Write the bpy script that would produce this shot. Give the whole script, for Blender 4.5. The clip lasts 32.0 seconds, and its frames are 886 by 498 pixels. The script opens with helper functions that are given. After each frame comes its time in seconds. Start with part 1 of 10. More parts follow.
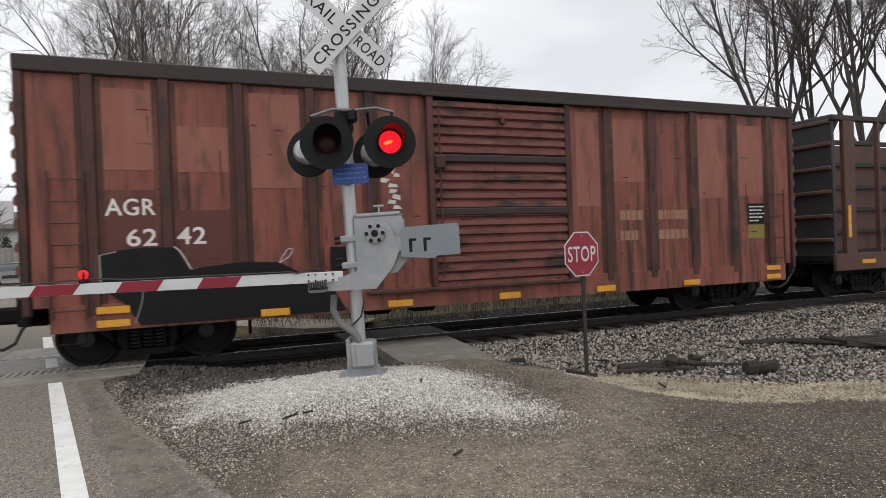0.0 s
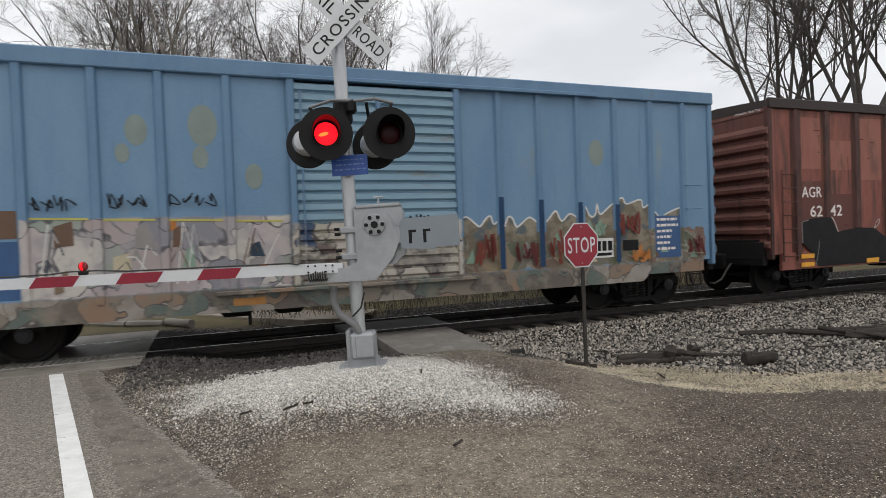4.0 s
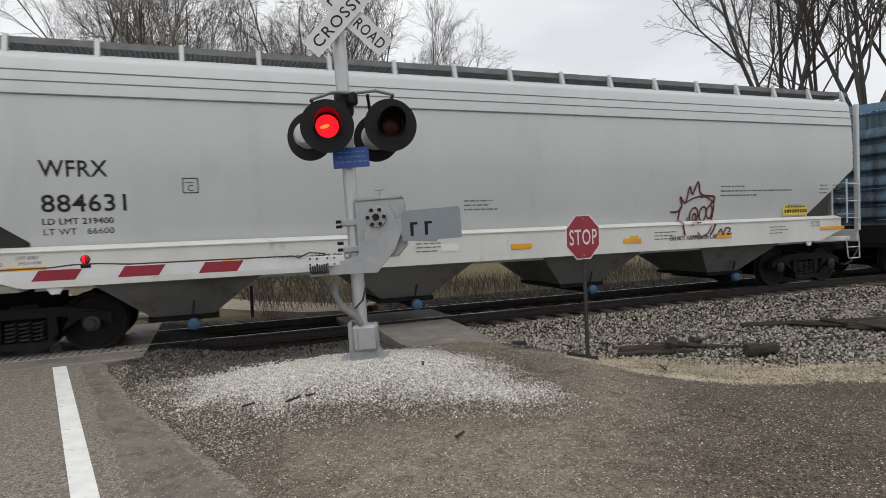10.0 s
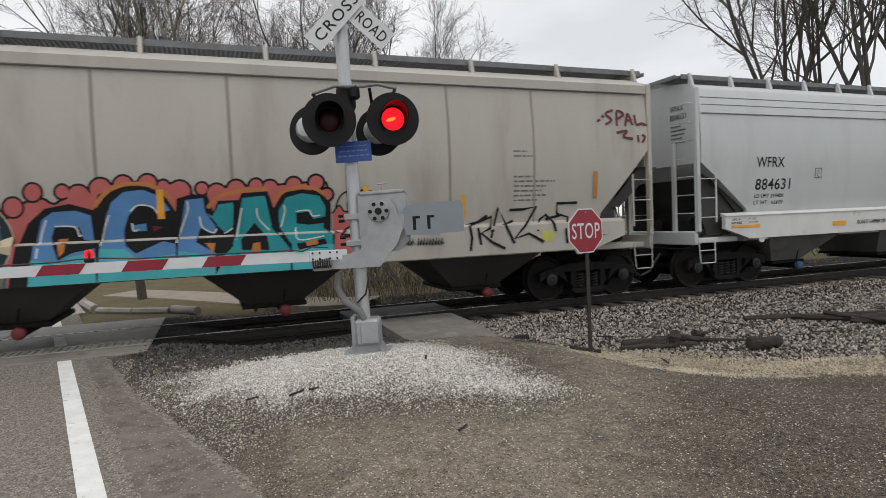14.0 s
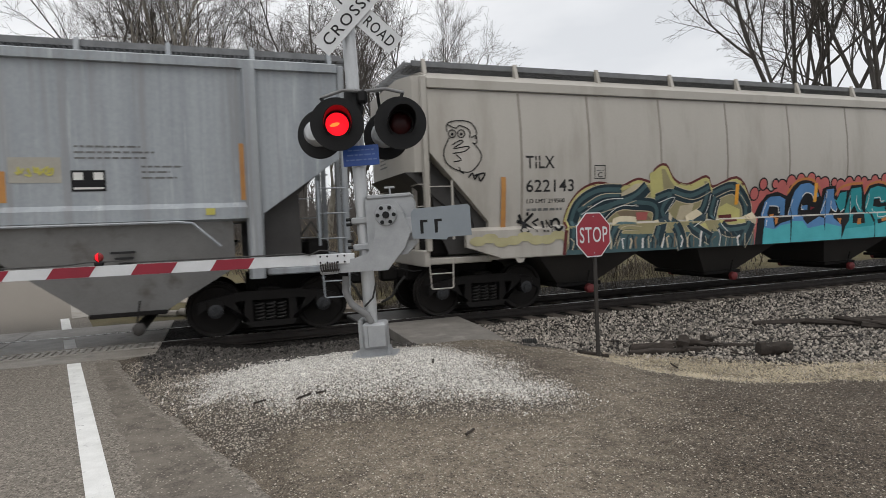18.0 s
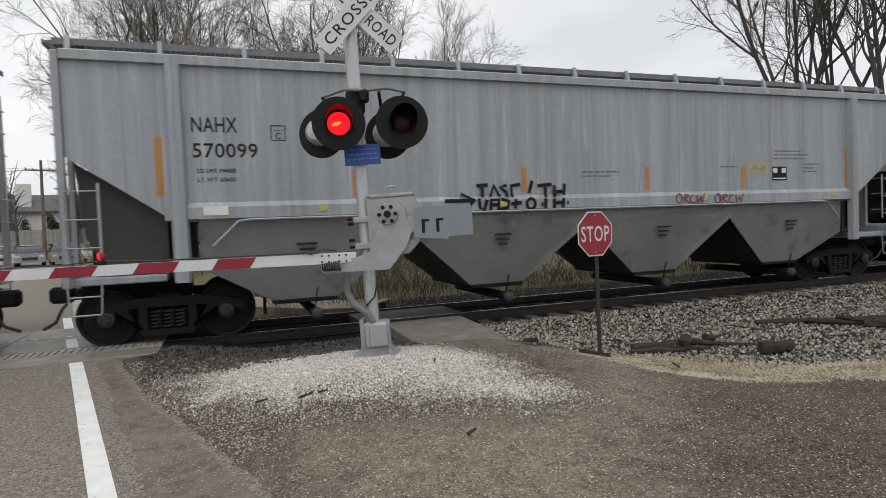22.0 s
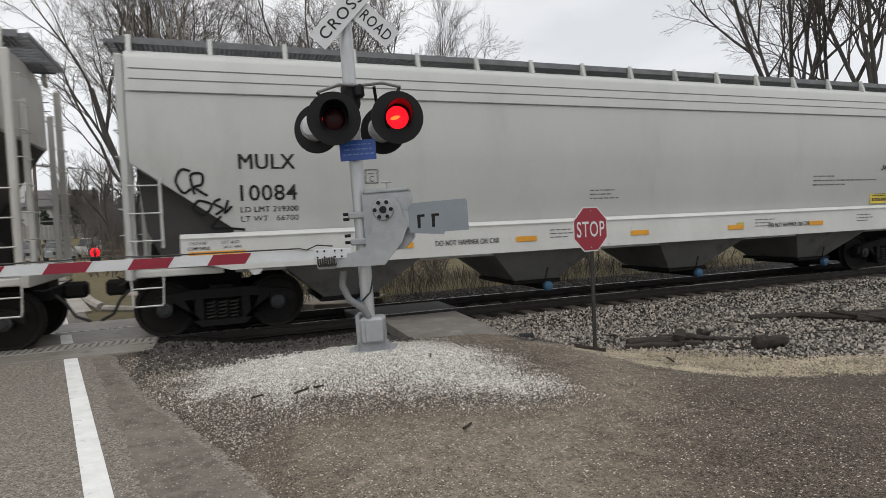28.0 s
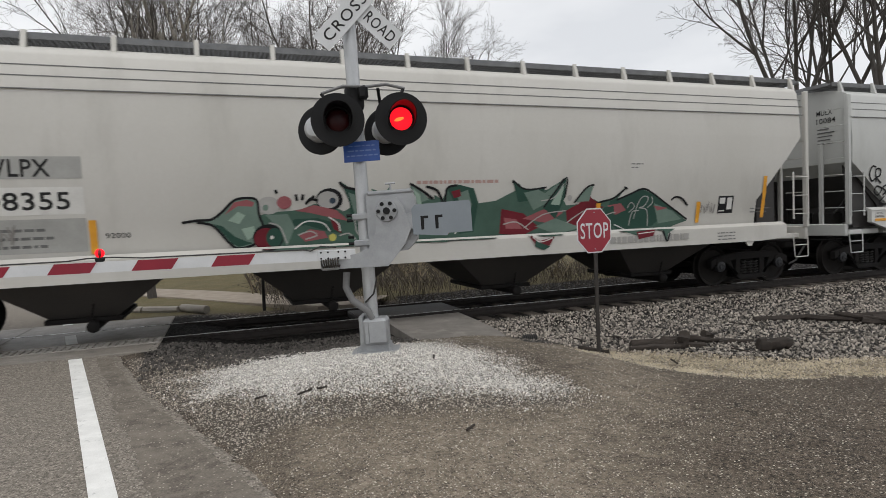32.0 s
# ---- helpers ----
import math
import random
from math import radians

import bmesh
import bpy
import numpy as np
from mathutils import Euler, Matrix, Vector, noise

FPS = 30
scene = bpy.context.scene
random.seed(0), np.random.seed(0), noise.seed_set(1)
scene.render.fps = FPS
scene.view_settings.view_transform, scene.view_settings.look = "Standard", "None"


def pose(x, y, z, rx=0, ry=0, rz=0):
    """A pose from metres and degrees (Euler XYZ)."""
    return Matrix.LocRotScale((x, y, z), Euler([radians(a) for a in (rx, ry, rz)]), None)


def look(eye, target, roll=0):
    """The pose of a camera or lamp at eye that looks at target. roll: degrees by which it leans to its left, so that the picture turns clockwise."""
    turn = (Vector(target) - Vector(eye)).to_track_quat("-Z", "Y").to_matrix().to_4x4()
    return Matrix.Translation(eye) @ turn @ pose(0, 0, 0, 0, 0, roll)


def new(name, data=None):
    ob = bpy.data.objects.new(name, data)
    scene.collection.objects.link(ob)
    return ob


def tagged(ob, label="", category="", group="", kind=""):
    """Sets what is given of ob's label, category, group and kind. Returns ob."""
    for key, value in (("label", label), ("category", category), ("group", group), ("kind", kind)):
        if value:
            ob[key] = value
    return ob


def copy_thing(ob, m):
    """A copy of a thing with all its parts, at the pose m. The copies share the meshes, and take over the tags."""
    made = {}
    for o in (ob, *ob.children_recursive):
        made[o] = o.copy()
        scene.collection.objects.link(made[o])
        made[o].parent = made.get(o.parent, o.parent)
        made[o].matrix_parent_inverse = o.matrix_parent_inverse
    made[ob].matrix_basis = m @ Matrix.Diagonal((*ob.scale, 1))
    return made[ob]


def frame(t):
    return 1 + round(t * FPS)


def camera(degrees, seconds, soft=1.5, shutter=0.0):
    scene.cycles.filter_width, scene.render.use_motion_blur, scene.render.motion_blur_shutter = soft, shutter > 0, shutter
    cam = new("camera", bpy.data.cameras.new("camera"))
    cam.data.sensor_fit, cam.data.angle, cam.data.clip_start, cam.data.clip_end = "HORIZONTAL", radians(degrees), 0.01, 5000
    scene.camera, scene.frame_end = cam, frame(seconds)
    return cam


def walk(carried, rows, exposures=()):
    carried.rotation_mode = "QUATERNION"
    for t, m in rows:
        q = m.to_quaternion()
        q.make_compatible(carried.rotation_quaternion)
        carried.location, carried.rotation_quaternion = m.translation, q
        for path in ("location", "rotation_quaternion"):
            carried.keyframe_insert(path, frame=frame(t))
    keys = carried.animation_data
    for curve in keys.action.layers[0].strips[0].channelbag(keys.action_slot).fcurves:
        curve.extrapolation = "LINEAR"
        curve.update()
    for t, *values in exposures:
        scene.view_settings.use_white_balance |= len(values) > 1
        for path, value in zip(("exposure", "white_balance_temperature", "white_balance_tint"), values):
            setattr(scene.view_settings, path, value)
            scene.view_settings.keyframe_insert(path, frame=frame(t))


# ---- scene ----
EYE = (0.0, 0.0, 1.7255)
TRACK = 11.56      # the track's centre line lies at this y; rail tops at z = 0
# the track's own frame: x along the rails, which run slightly towards the viewer's side on the right
LINE_POSE = pose(3.0, TRACK, 0, 0, 0, -1.2) @ pose(-3.0, 0, 0)
cam = camera(73.22, 32.0, soft=0.6, shutter=0.3)
# seconds, yaw (to the right of +y), pitch, lean
PATH = [
    (0, 22.70, -0.43, -2.01), (0.5, 22.70, -0.60, -2.02), (1, 22.71, -0.72, -2.02), (1.5, 22.70, -0.87, -2.04),
    (2, 22.68, -0.97, -2.05), (2.5, 22.69, -1.10, -2.05), (3, 22.72, -1.20, -2.05), (3.5, 22.72, -1.25, -2.06),
    (5.5, 22.61, -1.34, -2.12), (6, 22.57, -1.52, -2.12), (6.5, 22.52, -1.71, -2.13), (7, 22.52, -1.80, -2.14),
    (7.5, 22.50, -1.85, -2.15), (8, 22.49, -1.88, -2.16), (8.5, 22.50, -2.00, -2.17), (9, 22.47, -2.23, -2.18),
    (9.5, 22.48, -2.15, -2.18), (10, 22.52, -2.00, -2.18), (10.5, 22.55, -1.90, -2.18), (11, 22.56, -1.90, -2.20),
    (11.5, 22.55, -2.06, -2.23), (12, 22.43, -2.14, -2.26), (12.5, 22.35, -2.26, -2.29), (13, 22.32, -2.38, -2.31),
    (13.5, 22.39, -2.57, -2.32), (14, 22.25, -2.57, -2.32), (14.5, 22.12, -2.46, -2.33), (16.5, 21.73, -2.27, -2.27),
    (17, 21.59, -2.22, -2.27), (17.5, 21.54, -2.20, -2.27), (18, 21.56, -2.18, -2.27), (18.5, 21.58, -2.25, -2.29),
    (19, 21.58, -2.30, -2.30), (19.5, 21.59, -2.34, -2.30), (20, 21.58, -2.41, -2.31), (20.5, 21.59, -2.33, -2.31),
    (21, 21.52, -2.24, -2.31), (21.5, 21.44, -2.20, -2.30), (22, 21.41, -2.25, -2.29), (22.5, 21.39, -2.28, -2.28),
    (23, 21.39, -2.35, -2.28), (23.5, 21.39, -2.43, -2.27), (24, 21.40, -2.42, -2.27), (24.5, 21.45, -2.35, -2.28),
    (25, 21.48, -2.48, -2.28), (25.5, 21.60, -2.64, -2.28), (27.5, 21.85, -2.69, -2.33), (28, 21.81, -2.71, -2.33),
    (28.5, 21.71, -2.73, -2.34), (29, 21.70, -2.73, -2.33), (29.5, 21.65, -2.67, -2.32), (30, 21.57, -2.57, -2.32),
    (30.5, 21.49, -2.48, -2.30), (31, 21.44, -2.43, -2.29), (31.5, 21.45, -2.43, -2.28), (32, 21.48, -2.57, -2.27),
]


def aim(yaw, pitch, lean):
    a, b = radians(yaw), radians(pitch)
    way = Vector((math.sin(a) * math.cos(b), math.cos(a) * math.cos(b), math.sin(b)))
    return look(EYE, Vector(EYE) + way, lean)


walk(cam, [(t, aim(y, p, r)) for t, y, p, r in PATH], [(0, 0.08), (3, 0.05), (6, 0.02), (10, 0.0), (32, 0.0)])

# ---- light: an overcast winter sky ----
world = bpy.data.worlds.new("sky")
scene.world = world
world.use_nodes = True
wn, wl = world.node_tree.nodes, world.node_tree.links
wn.clear()
w_out = wn.new("ShaderNodeOutputWorld")
w_bg = wn.new("ShaderNodeBackground")
w_sky = wn.new("ShaderNodeTexSky")
w_sky.sky_type, w_sky.sun_disc = "NISHITA", False
w_sky.sun_elevation, w_sky.sun_rotation = radians(65), radians(210)
w_co = wn.new("ShaderNodeTexCoord")
w_map = wn.new("ShaderNodeMapping")
w_map.inputs["Scale"].default_value = (1.0, 1.0, 2.6)
w_noise = wn.new("ShaderNodeTexNoise")
w_noise.inputs["Scale"].default_value = 2.2
w_noise.inputs["Detail"].default_value = 5
w_ramp = wn.new("ShaderNodeValToRGB")
w_ramp.color_ramp.elements[0].position, w_ramp.color_ramp.elements[0].color = 0.32, (6.7, 6.85, 7.1, 1)
w_ramp.color_ramp.elements[1].position, w_ramp.color_ramp.elements[1].color = 0.68, (9.3, 9.3, 9.35, 1)
w_mix = wn.new("ShaderNodeMix")
w_mix.data_type = "RGBA"
w_mix.inputs[0].default_value = 0.93
wl.new(w_co.outputs["Generated"], w_map.inputs["Vector"])
wl.new(w_map.outputs["Vector"], w_noise.inputs["Vector"])
wl.new(w_noise.outputs["Fac"], w_ramp.inputs["Fac"])
wl.new(w_sky.outputs["Color"], w_mix.inputs[6])
wl.new(w_ramp.outputs["Color"], w_mix.inputs[7])
wl.new(w_mix.outputs[2], w_bg.inputs["Color"])
w_bg.inputs["Strength"].default_value = 0.115
wl.new(w_bg.outputs["Background"], w_out.inputs["Surface"])
sun_data = bpy.data.lights.new("sun", "SUN")
sun_data.energy, sun_data.angle, sun_data.color = 1.0, radians(45), (1.0, 0.98, 0.95)
sun = new("sun", sun_data)
sun.matrix_world = look((-10, -17, 42), (0, 0, 0))


# ---- meshes ----
class Shape:
    """Collects vertices and faces of one part."""

    def __init__(self):
        self.v, self.f = [], []

    def add(self, verts, faces):
        k = len(self.v)
        self.v.extend([tuple(p) for p in verts])
        self.f.extend([tuple(i + k for i in f) for f in faces])
        return self

    def box(self, x0, x1, y0, y1, z0, z1, c=0.0):
        if c <= 0:
            v = [(x, y, z) for x in (x0, x1) for y in (y0, y1) for z in (z0, z1)]
            return self.add(v, [(0, 1, 3, 2), (4, 6, 7, 5), (0, 4, 5, 1), (2, 3, 7, 6), (0, 2, 6, 4), (1, 5, 7, 3)])
        c = min(c, 0.45 * min(x1 - x0, y1 - y0, z1 - z0))
        mid, half = ((x0 + x1) / 2, (y0 + y1) / 2, (z0 + z1) / 2), ((x1 - x0) / 2, (y1 - y0) / 2, (z1 - z0) / 2)
        v, ids = [], {}
        for sx in (-1, 1):
            for sy in (-1, 1):
                for sz in (-1, 1):
                    s = (sx, sy, sz)
                    for a in range(3):
                        ids[s, a] = len(v)
                        v.append(tuple(mid[i] + s[i] * (half[i] - (0 if i == a else c)) for i in range(3)))
        f = []
        for a in range(3):
            b, d = (a + 1) % 3, (a + 2) % 3
            for sa in (-1, 1):
                ring = []
                for sb, sd in ((-1, -1), (1, -1), (1, 1), (-1, 1)):
                    s = [0, 0, 0]
                    s[a], s[b], s[d] = sa, sb, sd
                    ring.append(ids[tuple(s), a])
                f.append(tuple(ring if sa > 0 else ring[::-1]))
            for sb in (-1, 1):
                for sd in (-1, 1):
                    p, q = [0, 0, 0], [0, 0, 0]
                    p[b], p[d], p[a] = sb, sd, -1
                    q[b], q[d], q[a] = sb, sd, 1
                    f.append((ids[tuple(p), b], ids[tuple(q), b], ids[tuple(q), d], ids[tuple(p), d]))
        f += [tuple(ids[(sx, sy, sz), a] for a in range(3)) for sx in (-1, 1) for sy in (-1, 1) for sz in (-1, 1)]
        return self.add(v, f)

    def prism(self, loop, axis, a0, a1):
        """A closed outline in the two other axes, in order, drawn out along an axis."""
        def place(p, q, a):
            return {"x": (a, p, q), "y": (p, a, q), "z": (p, q, a)}[axis]
        n = len(loop)
        v = [place(p, q, a0) for p, q in loop] + [place(p, q, a1) for p, q in loop]
        f = [(i, (i + 1) % n, n + (i + 1) % n, n + i) for i in range(n)]
        return self.add(v, f + [tuple(range(n))[::-1], tuple(range(n, 2 * n))])

    def tube(self, pts, r, n=8, caps=True):
        pts = [Vector(p) for p in pts]
        rs = r if isinstance(r, (list, tuple)) else [r] * len(pts)
        v, f = [], []
        side = None
        for i, p in enumerate(pts):
            d = (pts[min(i + 1, len(pts) - 1)] - pts[max(i - 1, 0)]).normalized()
            if side is None:
                side = d.cross(Vector((0, 0, 1)) if abs(d.z) < 0.9 else Vector((1, 0, 0))).normalized()
            side = (side - d * side.dot(d)).normalized()
            up = d.cross(side)
            for k in range(n):
                a = 2 * math.pi * k / n
                v.append(p + (side * math.cos(a) + up * math.sin(a)) * rs[i])
        for i in range(len(pts) - 1):
            for k in range(n):
                f.append((i * n + k, i * n + (k + 1) % n, (i + 1) * n + (k + 1) % n, (i + 1) * n + k))
        if caps:
            f += [tuple(range(n))[::-1], tuple(range((len(pts) - 1) * n, len(pts) * n))]
        return self.add(v, f)

    def lathe(self, profile, centre, axis, n=24):
        """profile: rows of radius and the place along the axis."""
        c = Vector(centre)
        ax = Vector(axis).normalized()
        s = ax.cross(Vector((0, 0, 1)) if abs(ax.z) < 0.9 else Vector((1, 0, 0))).normalized()
        u = ax.cross(s)
        v = [c + ax * h + (s * math.cos(2 * math.pi * k / n) + u * math.sin(2 * math.pi * k / n)) * r for r, h in profile for k in range(n)]
        f = [(i * n + k, i * n + (k + 1) % n, (i + 1) * n + (k + 1) % n, (i + 1) * n + k) for i in range(len(profile) - 1) for k in range(n)]
        f += [tuple(range(n))[::-1], tuple(range((len(profile) - 1) * n, len(profile) * n))]
        return self.add(v, f)

    def moved(self, m):
        self.v = [tuple(m @ Vector(p)) for p in self.v]
        return self

    def mesh(self, name, smooth=True):
        me = bpy.data.meshes.new(name)
        me.from_pydata(self.v, [], self.f)
        if smooth:
            me.polygons.foreach_set("use_smooth", [True] * len(me.polygons))
            me.set_sharp_from_angle(angle=radians(38))
        me.update()
        return me


def part(name, shape, material, parent, label=""):
    me = shape if isinstance(shape, bpy.types.Mesh) else shape.mesh(name)
    if not me.materials:
        me.materials.append(material)
    ob = new(name, me)
    ob.parent = parent
    if label:
        ob["label"] = label
    return ob


def thing(name, label, category, group="", m=None, kind=""):
    ob = new(name)
    ob.empty_display_size = 0.2
    if m is not None:
        ob.matrix_basis = m
    return tagged(ob, label, category, group, kind)


def solid(name, shape, material, label, category, group="", m=None, kind=""):
    ob = part(name, shape, material, None)
    if m is not None:
        ob.matrix_basis = m
    return tagged(ob, label, category, group, kind)


# ---- materials ----
def rgb(c):
    return (c[0], c[1], c[2], 1)


def mat(name, base, second=None, rough=0.6, metal=0.0, scale=3.0, fine=40.0, spread=0.5, bump=0.15, stretch=(1, 1, 1), worn=None, worn_at=0.62, worn_soft=0.06, worn_scale=1.6, glow=0.0, island=False, bump_scale=None, vary=0.0, spec=0.5, speck=None, runs=None, bands=(), grainy=0.35):
    """Two tones mixed by broad and fine noise, optional patches of wear with a shape of their own, and fine relief."""
    m = bpy.data.materials.new(name)
    m.use_nodes = True
    n, l = m.node_tree.nodes, m.node_tree.links
    p = n["Principled BSDF"]
    p.inputs["Metallic"].default_value = metal
    p.inputs["Specular IOR Level"].default_value = spec
    co = n.new("ShaderNodeTexCoord")
    mp = n.new("ShaderNodeMapping")
    mp.inputs["Scale"].default_value = stretch
    l.new(co.outputs["Object"], mp.inputs["Vector"])

    def noise_tex(sc, detail, vec):
        t = n.new("ShaderNodeTexNoise")
        t.inputs["Scale"].default_value = sc
        t.inputs["Detail"].default_value = detail
        t.inputs["Roughness"].default_value = 0.6
        l.new(vec, t.inputs["Vector"])
        return t.outputs["Fac"]

    def ramp(fac, a, b):
        r = n.new("ShaderNodeMapRange")
        r.inputs["From Min"].default_value, r.inputs["From Max"].default_value = a, b
        l.new(fac, r.inputs["Value"])
        return r.outputs["Result"]

    def blend(fac, a, b):
        x = n.new("ShaderNodeMix")
        x.data_type = "RGBA"
        l.new(fac, x.inputs[0])
        for k, c in ((6, a), (7, b)):
            if isinstance(c, tuple):
                x.inputs[k].default_value = rgb(c)
            else:
                l.new(c, x.inputs[k])
        return x.outputs[2]

    second = second or tuple(v * 0.7 for v in base)
    broad = noise_tex(scale, 4, mp.outputs["Vector"])
    grain = noise_tex(fine, 3, co.outputs["Object"])
    add = n.new("ShaderNodeMath")
    add.operation = "MULTIPLY_ADD"
    l.new(grain, add.inputs[0])
    add.inputs[1].default_value = grainy
    l.new(broad, add.inputs[2])
    colour = blend(ramp(add.outputs[0], 0.505 + grainy / 2 - spread / 2, 0.505 + grainy / 2 + spread / 2), base, second)
    if worn is not None:
        spots = noise_tex(worn_scale, 7, mp.outputs["Vector"])
        colour = blend(ramp(spots, worn_at - worn_soft, worn_at + worn_soft), colour, worn)
    if runs is not None:
        # stains that have run down the sheet
        down = n.new("ShaderNodeMapping")
        down.inputs["Scale"].default_value = (1, 1, 0.06)
        l.new(co.outputs["Object"], down.inputs["Vector"])
        tone, share, size = runs
        colour = blend(ramp(noise_tex(size, 5, down.outputs["Vector"]), share, share + 0.16), colour, tone)
    for u0, u1, z0, z1, wob, size, tones, ink in bands:
        # old paint over paint: broken patches of several tones with inked outlines
        xyz = n.new("ShaderNodeSeparateXYZ")
        l.new(co.outputs["Object"], xyz.inputs[0])

        def calc(kind, a, b):
            x = n.new("ShaderNodeMath")
            x.operation = kind
            for k, v in ((0, a), (1, b)):
                if isinstance(v, (int, float)):
                    x.inputs[k].default_value = v
                else:
                    l.new(v, x.inputs[k])
            return x.outputs[0]
        rag = calc("MULTIPLY", calc("SUBTRACT", noise_tex(5.0, 6, co.outputs["Object"]), 0.5), wob)
        up = calc("ADD", xyz.outputs["Z"], rag)
        along = calc("ADD", xyz.outputs["X"], rag)
        inside_band = calc("MULTIPLY", calc("MULTIPLY", ramp(up, z1 + 0.02, z1 - 0.02), ramp(up, z0 - 0.01, z0 + 0.01)), calc("MULTIPLY", ramp(along, u0 - 0.02, u0 + 0.02), ramp(along, u1 + 0.02, u1 - 0.02)))
        bent = n.new("ShaderNodeVectorMath")
        bent.operation = "MULTIPLY_ADD"
        warp = n.new("ShaderNodeTexNoise")
        warp.inputs["Scale"].default_value = 1.9
        l.new(co.outputs["Object"], warp.inputs["Vector"])
        l.new(warp.outputs["Color"], bent.inputs[0])
        bent.inputs[1].default_value = (1.5, 0.0, 1.1)
        flat = n.new("ShaderNodeVectorMath")
        flat.operation = "MULTIPLY"
        l.new(co.outputs["Object"], flat.inputs[0])
        flat.inputs[1].default_value = (1, 0, 1)
        l.new(flat.outputs[0], bent.inputs[2])
        cell = n.new("ShaderNodeTexVoronoi")
        cell.inputs["Scale"].default_value = size
        l.new(bent.outputs[0], cell.inputs["Vector"])
        pick = n.new("ShaderNodeSeparateColor")
        l.new(cell.outputs["Color"], pick.inputs[0])
        strip = n.new("ShaderNodeValToRGB")
        strip.color_ramp.interpolation = "CONSTANT"
        for i, c in enumerate(tones):
            el = strip.color_ramp.elements[i] if i < 2 else strip.color_ramp.elements.new(i / len(tones))
            el.position, el.color = i / len(tones), rgb(c)
        l.new(pick.outputs[0], strip.inputs[0])
        rim = n.new("ShaderNodeTexVoronoi")
        rim.feature = "DISTANCE_TO_EDGE"
        rim.inputs["Scale"].default_value = size
        l.new(bent.outputs[0], rim.inputs["Vector"])
        drawn = blend(ramp(rim.outputs["Distance"], 0.030, 0.015), strip.outputs[0], ink)
        drawn = blend(ramp(noise_tex(3.5, 6, co.outputs["Object"]), 0.46, 0.66), drawn, tones[0])
        colour = blend(inside_band, colour, drawn)
    if speck is not None:
        size, share, tone = speck
        chip = n.new("ShaderNodeTexVoronoi")
        chip.inputs["Scale"].default_value = size
        l.new(co.outputs["Object"], chip.inputs["Vector"])
        pick = n.new("ShaderNodeSeparateColor")
        l.new(chip.outputs["Color"], pick.inputs[0])
        both = n.new("ShaderNodeMath")
        both.operation = "MULTIPLY"
        l.new(ramp(chip.outputs["Distance"], 0.42, 0.28), both.inputs[0])
        l.new(ramp(pick.outputs[0], 1 - share - 0.06, 1 - share + 0.06), both.inputs[1])
        colour = blend(both.outputs[0], colour, tone)
    if vary > 0 or island:
        src = n.new("ShaderNodeNewGeometry") if island else n.new("ShaderNodeObjectInfo")
        hs = n.new("ShaderNodeHueSaturation")
        l.new(ramp_const(n, l, src.outputs["Random Per Island" if island else "Random"], 1 - vary, 1 + vary), hs.inputs["Value"])
        l.new(colour, hs.inputs["Color"])
        colour = hs.outputs["Color"]
    l.new(colour, p.inputs["Base Color"])
    l.new(ramp_const(n, l, broad, max(0.03, rough - 0.12), min(1, rough + 0.12)), p.inputs["Roughness"])
    if bump > 0:
        bp = n.new("ShaderNodeBump")
        bp.inputs["Strength"].default_value = bump
        bp.inputs["Distance"].default_value = 0.01
        l.new(noise_tex(bump_scale, 3, co.outputs["Object"]) if bump_scale else grain, bp.inputs["Height"])
        l.new(bp.outputs["Normal"], p.inputs["Normal"])
    if glow > 0:
        p.inputs["Emission Color"].default_value = rgb(base)
        p.inputs["Emission Strength"].default_value = glow
    return m


def ramp_const(n, l, fac, a, b):
    r = n.new("ShaderNodeMapRange")
    r.inputs["To Min"].default_value, r.inputs["To Max"].default_value = a, b
    l.new(fac, r.inputs["Value"])
    return r.outputs["Result"]



